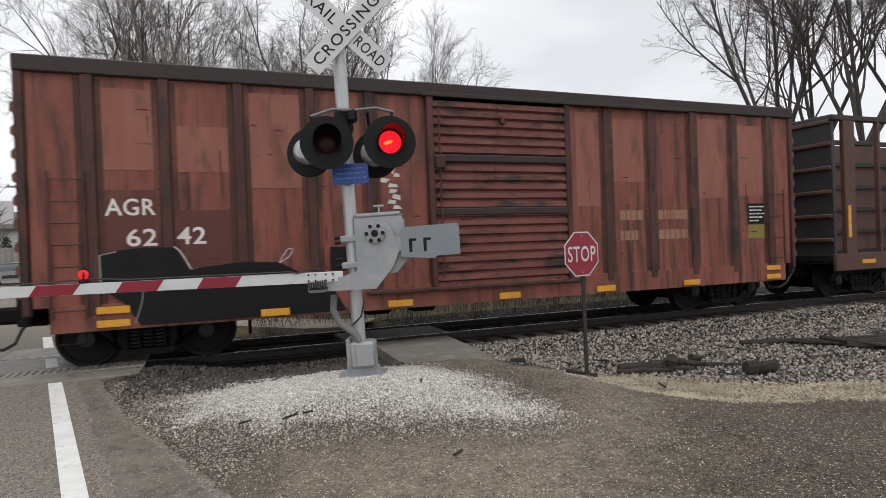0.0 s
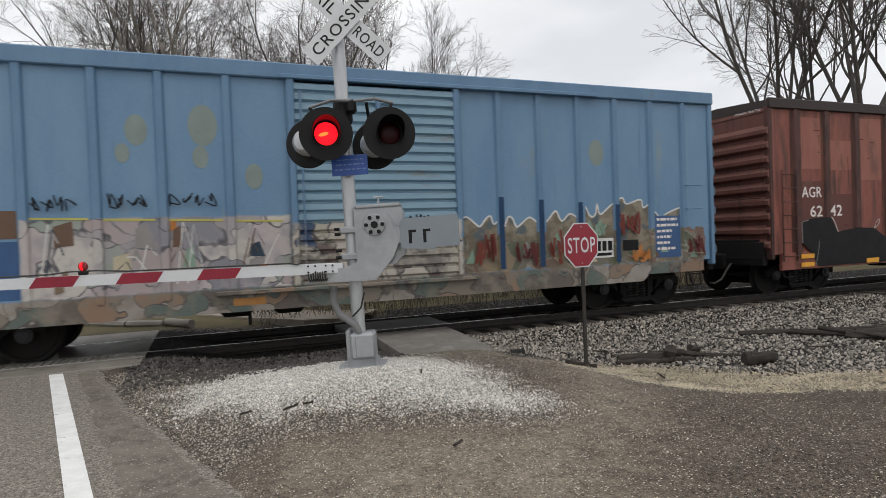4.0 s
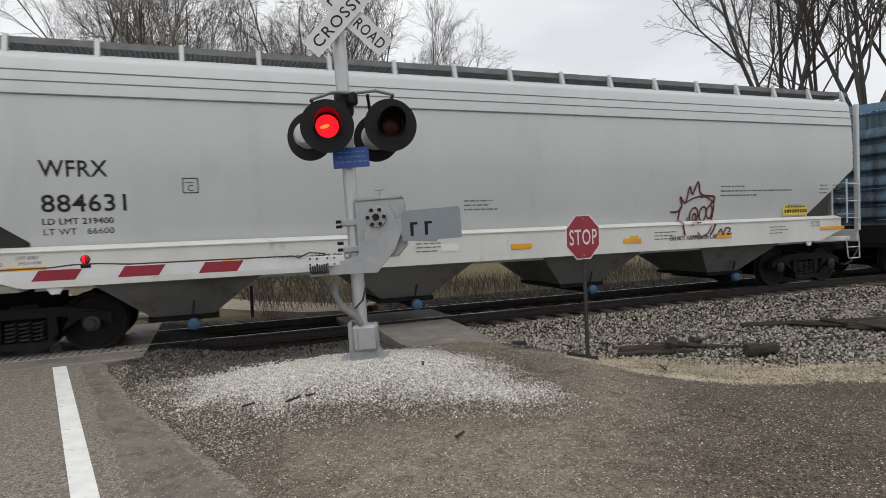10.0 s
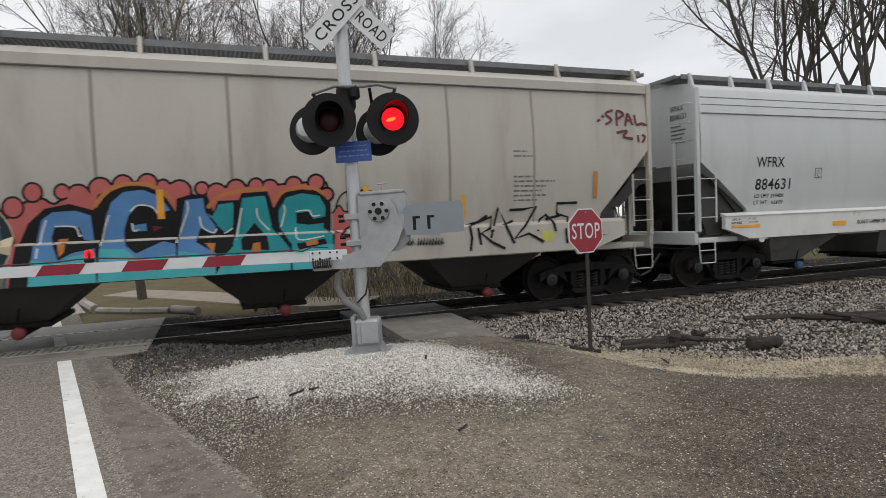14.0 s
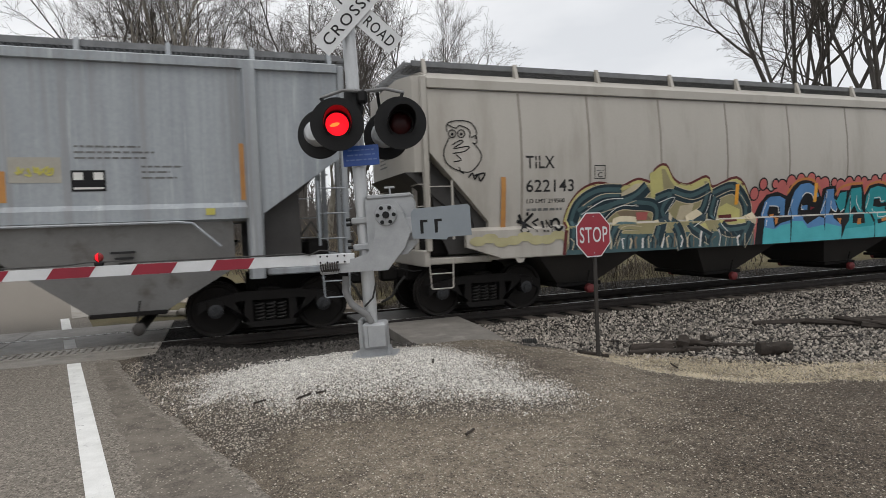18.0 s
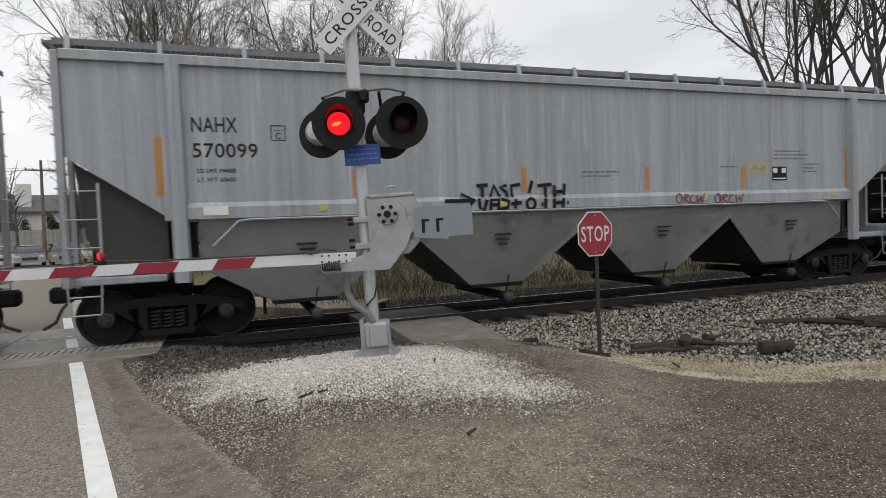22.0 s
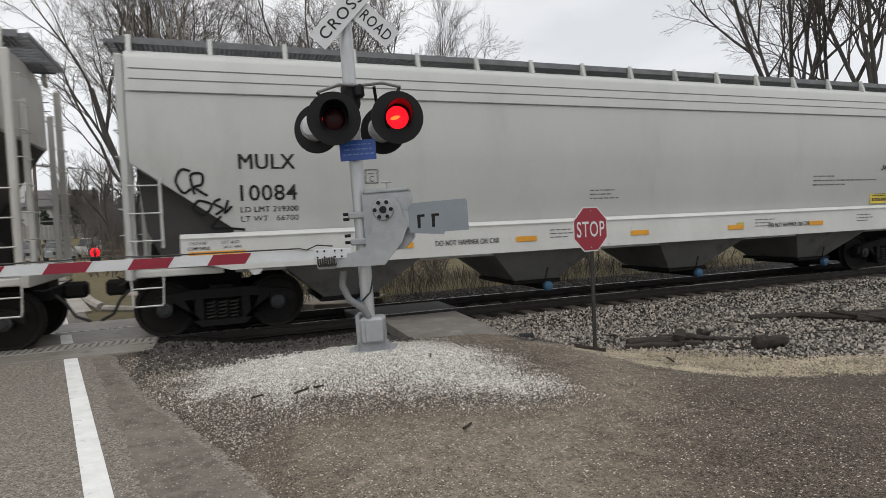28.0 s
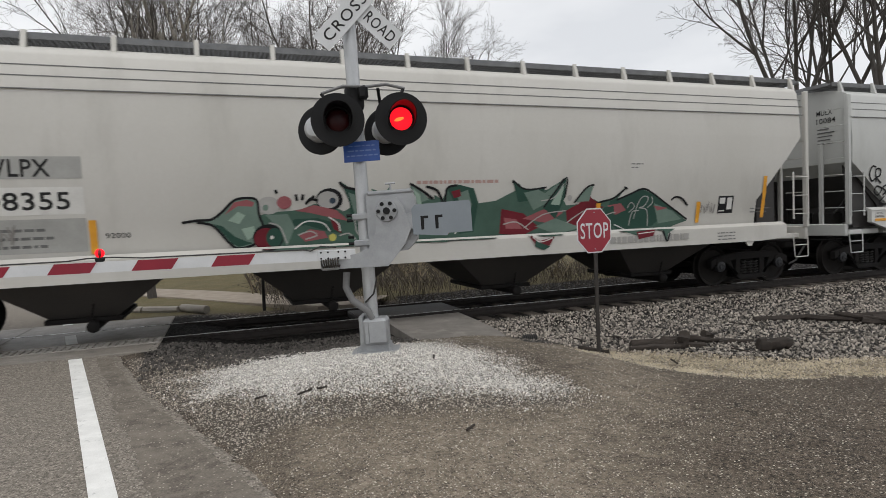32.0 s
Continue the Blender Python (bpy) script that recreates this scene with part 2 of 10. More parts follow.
def ground_mat():
    """Old asphalt, white gravel, ballast, soil and winter grass, told apart by the sheet's own masks with ragged noise edges."""
    m = bpy.data.materials.new("ground_cover")
    m.use_nodes = True
    n, l = m.node_tree.nodes, m.node_tree.links
    p = n["Principled BSDF"]
    co = n.new("ShaderNodeTexCoord").outputs["Object"]

    def noise_tex(sc, detail=4, rough=0.6):
        t = n.new("ShaderNodeTexNoise")
        t.inputs["Scale"].default_value, t.inputs["Detail"].default_value, t.inputs["Roughness"].default_value = sc, detail, rough
        l.new(co, t.inputs["Vector"])
        return t.outputs["Fac"]

    def cells(sc, what="Distance", randomness=1.0):
        t = n.new("ShaderNodeTexVoronoi")
        t.inputs["Scale"].default_value = sc
        t.inputs["Randomness"].default_value = randomness
        l.new(co, t.inputs["Vector"])
        return t.outputs[what]

    def span(v, a, b, c=0.0, d=1.0):
        r = n.new("ShaderNodeMapRange")
        for k, x in zip(("From Min", "From Max", "To Min", "To Max"), (a, b, c, d)):
            r.inputs[k].default_value = x
        l.new(v, r.inputs["Value"])
        return r.outputs["Result"]

    def op(kind, a, b):
        x = n.new("ShaderNodeMath")
        x.operation = kind
        for k, v in ((0, a), (1, b)):
            if isinstance(v, (int, float)):
                x.inputs[k].default_value = v
            else:
                l.new(v, x.inputs[k])
        return x.outputs[0]

    def blend(fac, a, b):
        x = n.new("ShaderNodeMix")
        x.data_type = "RGBA"
        if isinstance(fac, (int, float)):
            x.inputs[0].default_value = fac
        else:
            l.new(fac, x.inputs[0])
        for k, c in ((6, a), (7, b)):
            if isinstance(c, tuple):
                x.inputs[k].default_value = rgb(c)
            else:
                l.new(c, x.inputs[k])
        return x.outputs[2]

    def mask(name, wob=0.55):
        a = n.new("ShaderNodeAttribute")
        a.attribute_name = name
        v = op("ADD", a.outputs["Fac"], op("MULTIPLY", op("SUBTRACT", ragged, 0.5), wob))
        return span(v, 0.44, 0.56)

    ragged = noise_tex(3.2, 8, 0.72)
    # old asphalt: grey-brown binder with pale stones showing
    def chips(sc, share):
        s = n.new("ShaderNodeSeparateColor")
        l.new(cells(sc, "Color"), s.inputs[0])
        return op("MULTIPLY", span(cells(sc), 0.30, 0.40, 1, 0), span(s.outputs[0], 1 - share - 0.05, 1 - share + 0.05)), s.outputs[1]
    pale, pale_tone = chips(47, 0.20)
    fine_chip, _ = chips(96, 0.42)
    pits, _ = chips(38, 0.34)
    binder = blend(span(noise_tex(0.9, 7, 0.7), 0.36, 0.64), (0.112, 0.090, 0.070), (0.180, 0.146, 0.112))
    binder = blend(span(noise_tex(34, 4, 0.75), 0.38, 0.62), binder, (0.034, 0.029, 0.024))
    binder = blend(op("MULTIPLY", pits, 0.75), binder, (0.012, 0.011, 0.010))
    binder = blend(op("MULTIPLY", fine_chip, 0.8), binder, (0.34, 0.30, 0.245))
    asphalt = blend(pale, binder, blend(pale_tone, (0.30, 0.258, 0.205), (0.66, 0.60, 0.51)))
    # cracks that wander across the lot
    bent = n.new("ShaderNodeVectorMath")
    bent.operation = "MULTIPLY_ADD"
    warp = n.new("ShaderNodeTexNoise")
    warp.inputs["Scale"].default_value, warp.inputs["Detail"].default_value = 1.6, 6
    l.new(co, warp.inputs["Vector"])
    l.new(warp.outputs["Color"], bent.inputs[0])
    bent.inputs[1].default_value = (0.9, 0.9, 0)
    l.new(co, bent.inputs[2])
    cr = n.new("ShaderNodeTexVoronoi")
    cr.feature = "DISTANCE_TO_EDGE"
    cr.inputs["Scale"].default_value = 0.75
    l.new(bent.outputs[0], cr.inputs["Vector"])
    crack = op("MULTIPLY", span(cr.outputs["Distance"], 0.004, 0.011, 0.55, 0), span(noise_tex(0.8, 3), 0.5, 0.6))
    asphalt = blend(crack, asphalt, (0.018, 0.016, 0.014))
    # dirt washed over the asphalt
    washed = blend(span(noise_tex(26, 5, 0.7), 0.36, 0.64), (0.37, 0.315, 0.245), (0.16, 0.132, 0.10))
    washed = blend(op("MULTIPLY", pits, 0.6), washed, (0.03, 0.025, 0.02))
    washed = blend(fine_chip, washed, (0.46, 0.41, 0.335))
    washed = blend(pale, washed, (0.56, 0.505, 0.43))
    # dark crushed grit at the lot's edge
    grit_c = n.new("ShaderNodeSeparateColor")
    l.new(cells(40, "Color"), grit_c.inputs[0])
    grit = blend(span(cells(40), 0.30, 0.5), blend(span(grit_c.outputs[0], 0.1, 0.9), (0.13, 0.115, 0.095), (0.54, 0.485, 0.41)), (0.085, 0.073, 0.060))
    wash = n.new("ShaderNodeAttribute")
    wash.attribute_name = "washed"
    worn_in = span(op("ADD", wash.outputs["Fac"], op("MULTIPLY", op("SUBTRACT", ragged, 0.5), 1.1)), 0.28, 0.75)
    colour = blend(op("MULTIPLY", worn_in, span(noise_tex(4.5, 8, 0.75), 0.30, 0.62, 0.25, 0.85)), asphalt, washed)
    colour = blend(mask("grit", 0.9), colour, grit)
    stone_c = n.new("ShaderNodeSeparateColor")
    l.new(cells(30, "Color"), stone_c.inputs[0])
    gaps = span(cells(30), 0.28, 0.5)
    white = blend(gaps, blend(stone_c.outputs[0], (0.68, 0.655, 0.615), (0.36, 0.33, 0.295)), (0.13, 0.113, 0.094))
    ball_c = n.new("ShaderNodeSeparateColor")
    l.new(cells(17, "Color"), ball_c.inputs[0])
    ball = blend(span(cells(17), 0.3, 0.5), blend(ball_c.outputs[0], (0.22, 0.205, 0.19), (0.07, 0.064, 0.06)), (0.018, 0.016, 0.015))
    soil = blend(span(noise_tex(9, 6), 0.3, 0.7), (0.10, 0.075, 0.05), (0.045, 0.035, 0.026))
    straw_0 = blend(span(noise_tex(55, 4), 0.3, 0.7), (0.40, 0.345, 0.245), (0.15, 0.125, 0.085))
    straw = blend(span(noise_tex(7, 6, 0.7), 0.46, 0.60), straw_0, (0.13, 0.105, 0.078))
    lawn = blend(span(noise_tex(1.3, 5), 0.35, 0.65), (0.19, 0.16, 0.095), (0.115, 0.108, 0.062))
    lawn = blend(span(noise_tex(40, 3), 0.3, 0.7), lawn, (0.14, 0.115, 0.06))
    colour = blend(mask("soil"), colour, soil)
    colour = blend(mask("straw", 0.9), colour, straw)
    colour = blend(mask("lawn", 0.4), colour, lawn)
    colour = blend(mask("ballast", 0.5), colour, ball)
    colour = blend(mask("gravel", 0.9), colour, white)
    # track bed darkened in colour: grime together with the shade under the train
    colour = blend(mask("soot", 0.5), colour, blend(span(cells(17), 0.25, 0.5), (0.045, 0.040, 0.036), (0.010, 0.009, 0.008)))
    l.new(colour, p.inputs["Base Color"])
    p.inputs["Specular IOR Level"].default_value = 0.15
    l.new(span(noise_tex(1.7, 5), 0.3, 0.7, 0.75, 0.98), p.inputs["Roughness"])
    bp = n.new("ShaderNodeBump")
    bp.inputs["Strength"].default_value, bp.inputs["Distance"].default_value = 0.9, 0.018
    l.new(op("ADD", op("MULTIPLY", cells(47), -0.7), noise_tex(60, 3)), bp.inputs["Height"])
    l.new(bp.outputs["Normal"], p.inputs["Normal"])
    return m


GROUND = ground_mat()
ROAD = mat("road_asphalt", (0.305, 0.271, 0.230), (0.097, 0.085, 0.071), rough=0.8, spec=0.2, scale=24, fine=58, spread=0.34, grainy=1.0, bump=1.0, bump_scale=58, worn=(0.155, 0.139, 0.119), worn_at=0.62, worn_soft=0.16, worn_scale=7.0, speck=(52, 0.22, (0.42, 0.385, 0.33)))
SHOULDER = mat("shoulder_asphalt", (0.185, 0.162, 0.136), (0.095, 0.082, 0.068), rough=0.82, spec=0.2, scale=9, fine=52, spread=0.36, grainy=0.8, bump=1.0, bump_scale=52, worn=(0.21, 0.185, 0.155), worn_at=0.58, worn_soft=0.16, worn_scale=2.4, speck=(46, 0.16, (0.38, 0.34, 0.285)))
LINE = mat("road_marking", (0.84, 0.835, 0.81), (0.66, 0.655, 0.63), rough=0.6, scale=5, fine=90, worn=(0.2, 0.2, 0.2), worn_at=0.68, worn_scale=9, bump=0.3)
RUBBER = mat("crossing_rubber", (0.035, 0.034, 0.033), (0.075, 0.07, 0.065), rough=0.55, scale=4, fine=60, bump=0.3)
PAVED = mat("crossing_pavement", (0.26, 0.235, 0.205), (0.16, 0.145, 0.125), rough=0.5, spec=0.4, scale=2.5, fine=60, grainy=0.7, bump=0.4, worn=(0.10, 0.09, 0.08), worn_at=0.66)
CONCRETE = mat("concrete", (0.40, 0.37, 0.33), (0.25, 0.23, 0.20), rough=0.85, scale=2.5, fine=70, bump=0.35)
APRON = mat("apron", (0.22, 0.20, 0.18), (0.13, 0.12, 0.105), rough=0.85, scale=2.5, fine=55, bump=0.5, worn=(0.3, 0.28, 0.25), worn_at=0.66)
RAIL = mat("rail_steel", (0.026, 0.02, 0.017), (0.016, 0.013, 0.012), rough=0.6, metal=0.3, scale=6, fine=60)
RAILTOP = mat("rail_head", (0.42, 0.41, 0.40), (0.25, 0.24, 0.23), rough=0.28, metal=1.0, scale=8, fine=80, bump=0.05)
TIE = mat("tie_timber", (0.055, 0.042, 0.033), (0.10, 0.085, 0.07), rough=0.85, scale=4, fine=40, stretch=(6, 1, 1), bump=0.4, vary=0.25)
STONE = mat("white_stone", (0.68, 0.655, 0.615), (0.42, 0.395, 0.355), rough=0.85, scale=9, fine=80, island=True, vary=0.5, bump=0.2)
BALLAST = mat("ballast_stone", (0.34, 0.305, 0.262), (0.12, 0.105, 0.09), rough=0.85, scale=9, fine=60, island=True, vary=1.0, bump=0.25)
BARK = mat("bark", (0.056, 0.050, 0.045), (0.105, 0.095, 0.086), rough=0.9, scale=2, fine=30, stretch=(3, 3, 0.6), bump=0.5)
BARK_PALE = mat("pale_bark", (0.34, 0.32, 0.28), (0.16, 0.14, 0.12), rough=0.85, scale=1.4, fine=25, bump=0.4)
TWIG = mat("twigs", (0.076, 0.067, 0.061), (0.125, 0.110, 0.10), rough=0.9, scale=2, fine=20, bump=0.0)
BRUSH = mat("dry_brush", (0.066, 0.055, 0.046), (0.112, 0.093, 0.070), rough=0.9, scale=3, fine=20, bump=0.0)
STRAW = mat("dry_grass", (0.58, 0.50, 0.36), (0.34, 0.28, 0.19), rough=0.9, scale=6, fine=20, bump=0.0)
LOGWOOD = mat("rotten_wood", (0.042, 0.031, 0.024), (0.017, 0.014, 0.011), rough=0.9, scale=3, fine=30, stretch=(1, 6, 6), bump=0.6)

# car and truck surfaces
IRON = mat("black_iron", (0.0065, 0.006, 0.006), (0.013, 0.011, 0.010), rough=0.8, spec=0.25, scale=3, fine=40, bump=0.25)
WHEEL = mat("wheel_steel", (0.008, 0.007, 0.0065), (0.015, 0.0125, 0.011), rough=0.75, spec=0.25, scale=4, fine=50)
BEARING = mat("bearing_cap", (0.024, 0.026, 0.031), (0.013, 0.013, 0.013), rough=0.55, scale=6, fine=50)
HOSE = mat("rubber_hose", (0.02, 0.02, 0.02), (0.035, 0.033, 0.03), rough=0.6, scale=4, fine=40)
YELLOW = mat("yellow_reflector", (0.78, 0.38, 0.03), (0.62, 0.27, 0.02), rough=0.5, scale=4, fine=40, bump=0.05)
AMBER = mat("faded_amber", (0.50, 0.24, 0.06), (0.36, 0.16, 0.05), rough=0.6, scale=4, fine=40, bump=0.05)
WHITE = mat("white_paint", (0.78, 0.77, 0.74), (0.62, 0.60, 0.57), rough=0.5, scale=3, fine=40, bump=0.05)
BLACK = mat("black_paint", (0.022, 0.022, 0.023), (0.04, 0.038, 0.036), rough=0.55, scale=3, fine=40, bump=0.05)
DECAL = mat("dark_lettering", (0.014, 0.014, 0.015), (0.03, 0.03, 0.03), rough=0.6, spec=0.2, scale=3, fine=40, bump=0.0)
DECALW = mat("white_lettering", (0.80, 0.76, 0.72), (0.66, 0.60, 0.56), rough=0.5, scale=3, fine=60, bump=0.0)

RUST_A = mat("rust_red_paint", (0.185, 0.050, 0.034), (0.265, 0.086, 0.060), rough=0.62, scale=0.9, fine=22, spread=0.36, stretch=(2.2, 1, 0.5), worn=(0.065, 0.026, 0.018), worn_at=0.60, worn_soft=0.10, worn_scale=1.3, bump=0.25, runs=((0.045, 0.019, 0.014), 0.53, 5.5))
RUST_B = mat("maroon_paint", (0.10, 0.034, 0.026), (0.165, 0.062, 0.046), rough=0.6, runs=((0.03, 0.014, 0.011), 0.56, 5.0), scale=1.6, fine=22, stretch=(2, 1, 0.6), worn=(0.06, 0.03, 0.022), worn_at=0.64, bump=0.2)
RUST_D = mat("door_rust", (0.135, 0.038, 0.031), (0.22, 0.082, 0.066), rough=0.65, scale=1.2, fine=25, stretch=(0.8, 1, 2.5), worn=(0.035, 0.022, 0.019), worn_at=0.56, worn_scale=1.4, bump=0.25, runs=((0.03, 0.017, 0.014), 0.60, 6.0))
RUST_P = mat("post_rust", (0.105, 0.034, 0.025), (0.045, 0.018, 0.015), rough=0.65, scale=1.2, fine=25, stretch=(2, 2, 0.7), worn=(0.028, 0.015, 0.012), worn_at=0.56, bump=0.2)
ROOF_DARK = mat("dark_roof", (0.024, 0.017, 0.016), (0.045, 0.031, 0.027), rough=0.7, scale=1.5, fine=25, bump=0.2)
LEFT_TONES = ((0.33, 0.30, 0.305), (0.44, 0.39, 0.375), (0.22, 0.215, 0.235), (0.50, 0.465, 0.42), (0.27, 0.30, 0.26), (0.36, 0.30, 0.29))
CAMO_TONES = ((0.14, 0.115, 0.08), (0.17, 0.10, 0.075), (0.105, 0.115, 0.075), (0.235, 0.18, 0.115), (0.15, 0.14, 0.11))
SILL_TONES = ((0.20, 0.17, 0.135), (0.115, 0.095, 0.08), (0.29, 0.26, 0.23), (0.10, 0.125, 0.11), (0.23, 0.15, 0.10))
DOOR_TONES = ((0.38, 0.35, 0.29), (0.135, 0.10, 0.09), (0.045, 0.08, 0.15), (0.27, 0.245, 0.225), (0.44, 0.40, 0.35), (0.17, 0.15, 0.14))
BLUE_BANDS = ((2.56, 6.34, 1.0, 2.16, 0.10, 1.5, LEFT_TONES, (0.09, 0.085, 0.095)), (9.4, 15.3, 1.0, 1.70, 0.30, 2.0, CAMO_TONES, (0.26, 0.24, 0.20)),
              (6.34, 9.4, 0.9, 2.02, 0.14, 1.7, DOOR_TONES, (0.06, 0.05, 0.05)), (0.8, 15.3, 0.5, 1.0, 0.10, 1.6, SILL_TONES, (0.07, 0.06, 0.055)))
BLUE = mat("faded_blue_paint", (0.110, 0.215, 0.345), (0.165, 0.275, 0.395), bands=BLUE_BANDS, runs=((0.085, 0.15, 0.22), 0.60, 4.0), rough=0.5, scale=0.9, fine=22, stretch=(1.6, 1, 0.5), worn=(0.20, 0.26, 0.28), worn_at=0.70, worn_scale=1.1, bump=0.12)
BLUE_P = mat("blue_posts", (0.09, 0.18, 0.295), (0.135, 0.235, 0.355), bands=BLUE_BANDS, rough=0.5, scale=1.2, fine=22, stretch=(2, 2, 0.6), worn=(0.12, 0.13, 0.13), worn_at=0.70, bump=0.12)
BLUE_DOOR = mat("blue_door", (0.175, 0.295, 0.39), (0.24, 0.36, 0.44), bands=BLUE_BANDS, rough=0.5, scale=1.2, fine=22, stretch=(0.6, 1, 2.5), worn=(0.22, 0.20, 0.16), worn_at=0.68, worn_scale=1.0, bump=0.15)
# grime, with the end's heavy shading also put into the darker blue
BLUE_END = mat("grimy_blue_end", (0.075, 0.135, 0.20), (0.115, 0.185, 0.26), rough=0.6, runs=((0.035, 0.05, 0.065), 0.50, 4.0), scale=1.2, fine=22, stretch=(1, 1.5, 0.6), worn=(0.045, 0.055, 0.065), worn_at=0.56, worn_soft=0.12, bump=0.15)
BLUE_DARK = mat("dark_blue_panel", (0.025, 0.075, 0.19), (0.04, 0.10, 0.22), rough=0.5, scale=2, fine=30, bump=0.08)
COOL = mat("cool_grey_paint", (0.475, 0.495, 0.495), (0.53, 0.55, 0.55), rough=0.38, scale=0.5, fine=18, stretch=(1.2, 1, 0.4), worn=(0.40, 0.415, 0.41), worn_at=0.70, worn_soft=0.15, worn_scale=0.8, bump=0.03)
GREY_A = mat("light_grey_paint", (0.455, 0.46, 0.44), (0.515, 0.52, 0.50), rough=0.38, scale=0.5, fine=18, stretch=(1.2, 1, 0.4), worn=(0.38, 0.385, 0.365), worn_at=0.70, worn_soft=0.15, worn_scale=0.8, bump=0.03)
GREY_B = mat("beige_grey_paint", (0.385, 0.36, 0.32), (0.435, 0.41, 0.37), rough=0.5, scale=0.6, fine=18, stretch=(1.5, 1, 0.35), worn=(0.27, 0.245, 0.205), worn_at=0.66, worn_soft=0.14, worn_scale=0.8, bump=0.05)
GREY_C = mat("streaked_grey_paint", (0.24, 0.262, 0.285), (0.355, 0.38, 0.40), runs=((0.45, 0.475, 0.49), 0.60, 9.0), rough=0.5, scale=1.0, fine=16, spread=0.4, stretch=(4.5, 1, 0.12), worn=(0.24, 0.245, 0.25), worn_at=0.60, worn_soft=0.10, worn_scale=1.3, bump=0.05)
GREY_D = mat("off_white_paint", (0.50, 0.485, 0.445), (0.56, 0.545, 0.51), rough=0.45, scale=0.5, fine=18, stretch=(1.2, 1, 0.4), worn=(0.40, 0.385, 0.35), worn_at=0.68, worn_soft=0.14, worn_scale=0.8, bump=0.04)
UNDER = mat("hopper_grey", (0.215, 0.215, 0.21), (0.15, 0.146, 0.142), rough=0.6, scale=1.2, fine=25, worn=(0.11, 0.10, 0.09), worn_at=0.64, bump=0.1)
# dark hopper tone that carries the shade below the cars in its colour
UNDER_SHADE = mat("hopper_dark", (0.032, 0.029, 0.027), (0.052, 0.047, 0.043), rough=0.7, scale=1.5, fine=25, bump=0.15)
# near-black tone puts the shade under the cars' ends into the colour
SLOPE_SHADE = mat("slope_sheet", (0.044, 0.041, 0.039), (0.026, 0.024, 0.023), rough=0.6, scale=1.2, fine=25, bump=0.1)
SILLW = mat("white_side_sill", (0.66, 0.66, 0.63), (0.56, 0.555, 0.53), rough=0.42, scale=0.9, fine=25, stretch=(1.5, 1, 1), worn=(0.42, 0.40, 0.36), worn_at=0.70, bump=0.05)
GRATE = mat("galvanised_grating", (0.20, 0.205, 0.21), (0.13, 0.132, 0.135), rough=0.5, metal=0.5, scale=5, fine=50, bump=0.1)
CAPBLUE = mat("blue_cap", (0.045, 0.15, 0.27), (0.035, 0.09, 0.16), rough=0.5, scale=5, fine=40)
CAPRED = mat("red_gate", (0.22, 0.025, 0.03), (0.12, 0.02, 0.02), rough=0.55, scale=5, fine=40)

# signal surfaces
ALU = mat("aluminium_pole", (0.55, 0.56, 0.57), (0.42, 0.43, 0.44), rough=0.42, metal=0.55, scale=3, fine=50, stretch=(2, 2, 0.5), bump=0.08)
CASTING = mat("grey_casting", (0.40, 0.41, 0.42), (0.30, 0.31, 0.32), rough=0.5, metal=0.35, scale=4, fine=60, bump=0.15, worn=(0.55, 0.55, 0.54), worn_at=0.68)
STEEL_BLUE = mat("counterweight_grey", (0.245, 0.275, 0.30), (0.20, 0.225, 0.25), rough=0.5, metal=0.2, scale=2, fine=50, bump=0.06)
SIGN_WHITE = mat("sign_white", (0.66, 0.67, 0.68), (0.55, 0.56, 0.57), rough=0.4, scale=3, fine=60, bump=0.04)
SIGN_RED = mat("sign_red", (0.30, 0.018, 0.035), (0.24, 0.016, 0.03), rough=0.4, scale=3, fine=50, bump=0.04)
SIGN_BLUE = mat("sign_blue", (0.025, 0.085, 0.34), (0.02, 0.065, 0.27), rough=0.4, scale=3, fine=50, bump=0.04)
STRIPE_RED = mat("stripe_red", (0.27, 0.012, 0.03), (0.21, 0.010, 0.025), rough=0.45, scale=3, fine=60, bump=0.04)
LAMP_BLACK = mat("lamp_black", (0.006, 0.006, 0.0065), (0.010, 0.010, 0.0105), rough=0.7, spec=0.3, scale=4, fine=50, bump=0.06)
LENS_DARK = mat("dark_red_lens", (0.035, 0.004, 0.005), (0.02, 0.003, 0.004), spec=0.2, rough=0.35, scale=9, fine=60, bump=0.2)
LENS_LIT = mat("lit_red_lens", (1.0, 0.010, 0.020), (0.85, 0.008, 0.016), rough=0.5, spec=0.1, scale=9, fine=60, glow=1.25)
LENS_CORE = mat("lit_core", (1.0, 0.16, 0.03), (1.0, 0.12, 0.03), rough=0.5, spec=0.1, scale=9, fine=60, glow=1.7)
HOOD = mat("hood_black", (0.005, 0.005, 0.0055), (0.004, 0.004, 0.0045), rough=0.38, spec=0.22, scale=4, fine=50, bump=0.03)
POST_BLACK = mat("sign_post", (0.022, 0.021, 0.02), (0.05, 0.042, 0.036), rough=0.65, metal=0.2, scale=5, fine=50)
CABLE = mat("grey_conduit", (0.20, 0.20, 0.20), (0.14, 0.14, 0.14), rough=0.6, scale=4, fine=40)


# ---- ground ----
def smooth(a, b, v):
    k = min(1.0, max(0.0, (v - a) / (b - a)))
    return k * k * (3 - 2 * k)


def road_x(y):
    """The right edge line of the road at y."""
    return 0.195 - 0.209 * y


def road_edge(y):
    """The road's broken right edge at y."""
    return road_x(y) + float(np.interp(y, (-20, 4.0, 4.8, 5.7, 7.0, 9.2), (1.2, 0.96, 0.90, 0.80, 0.62, 0.54)))


MAST = (1.84, 7.11)


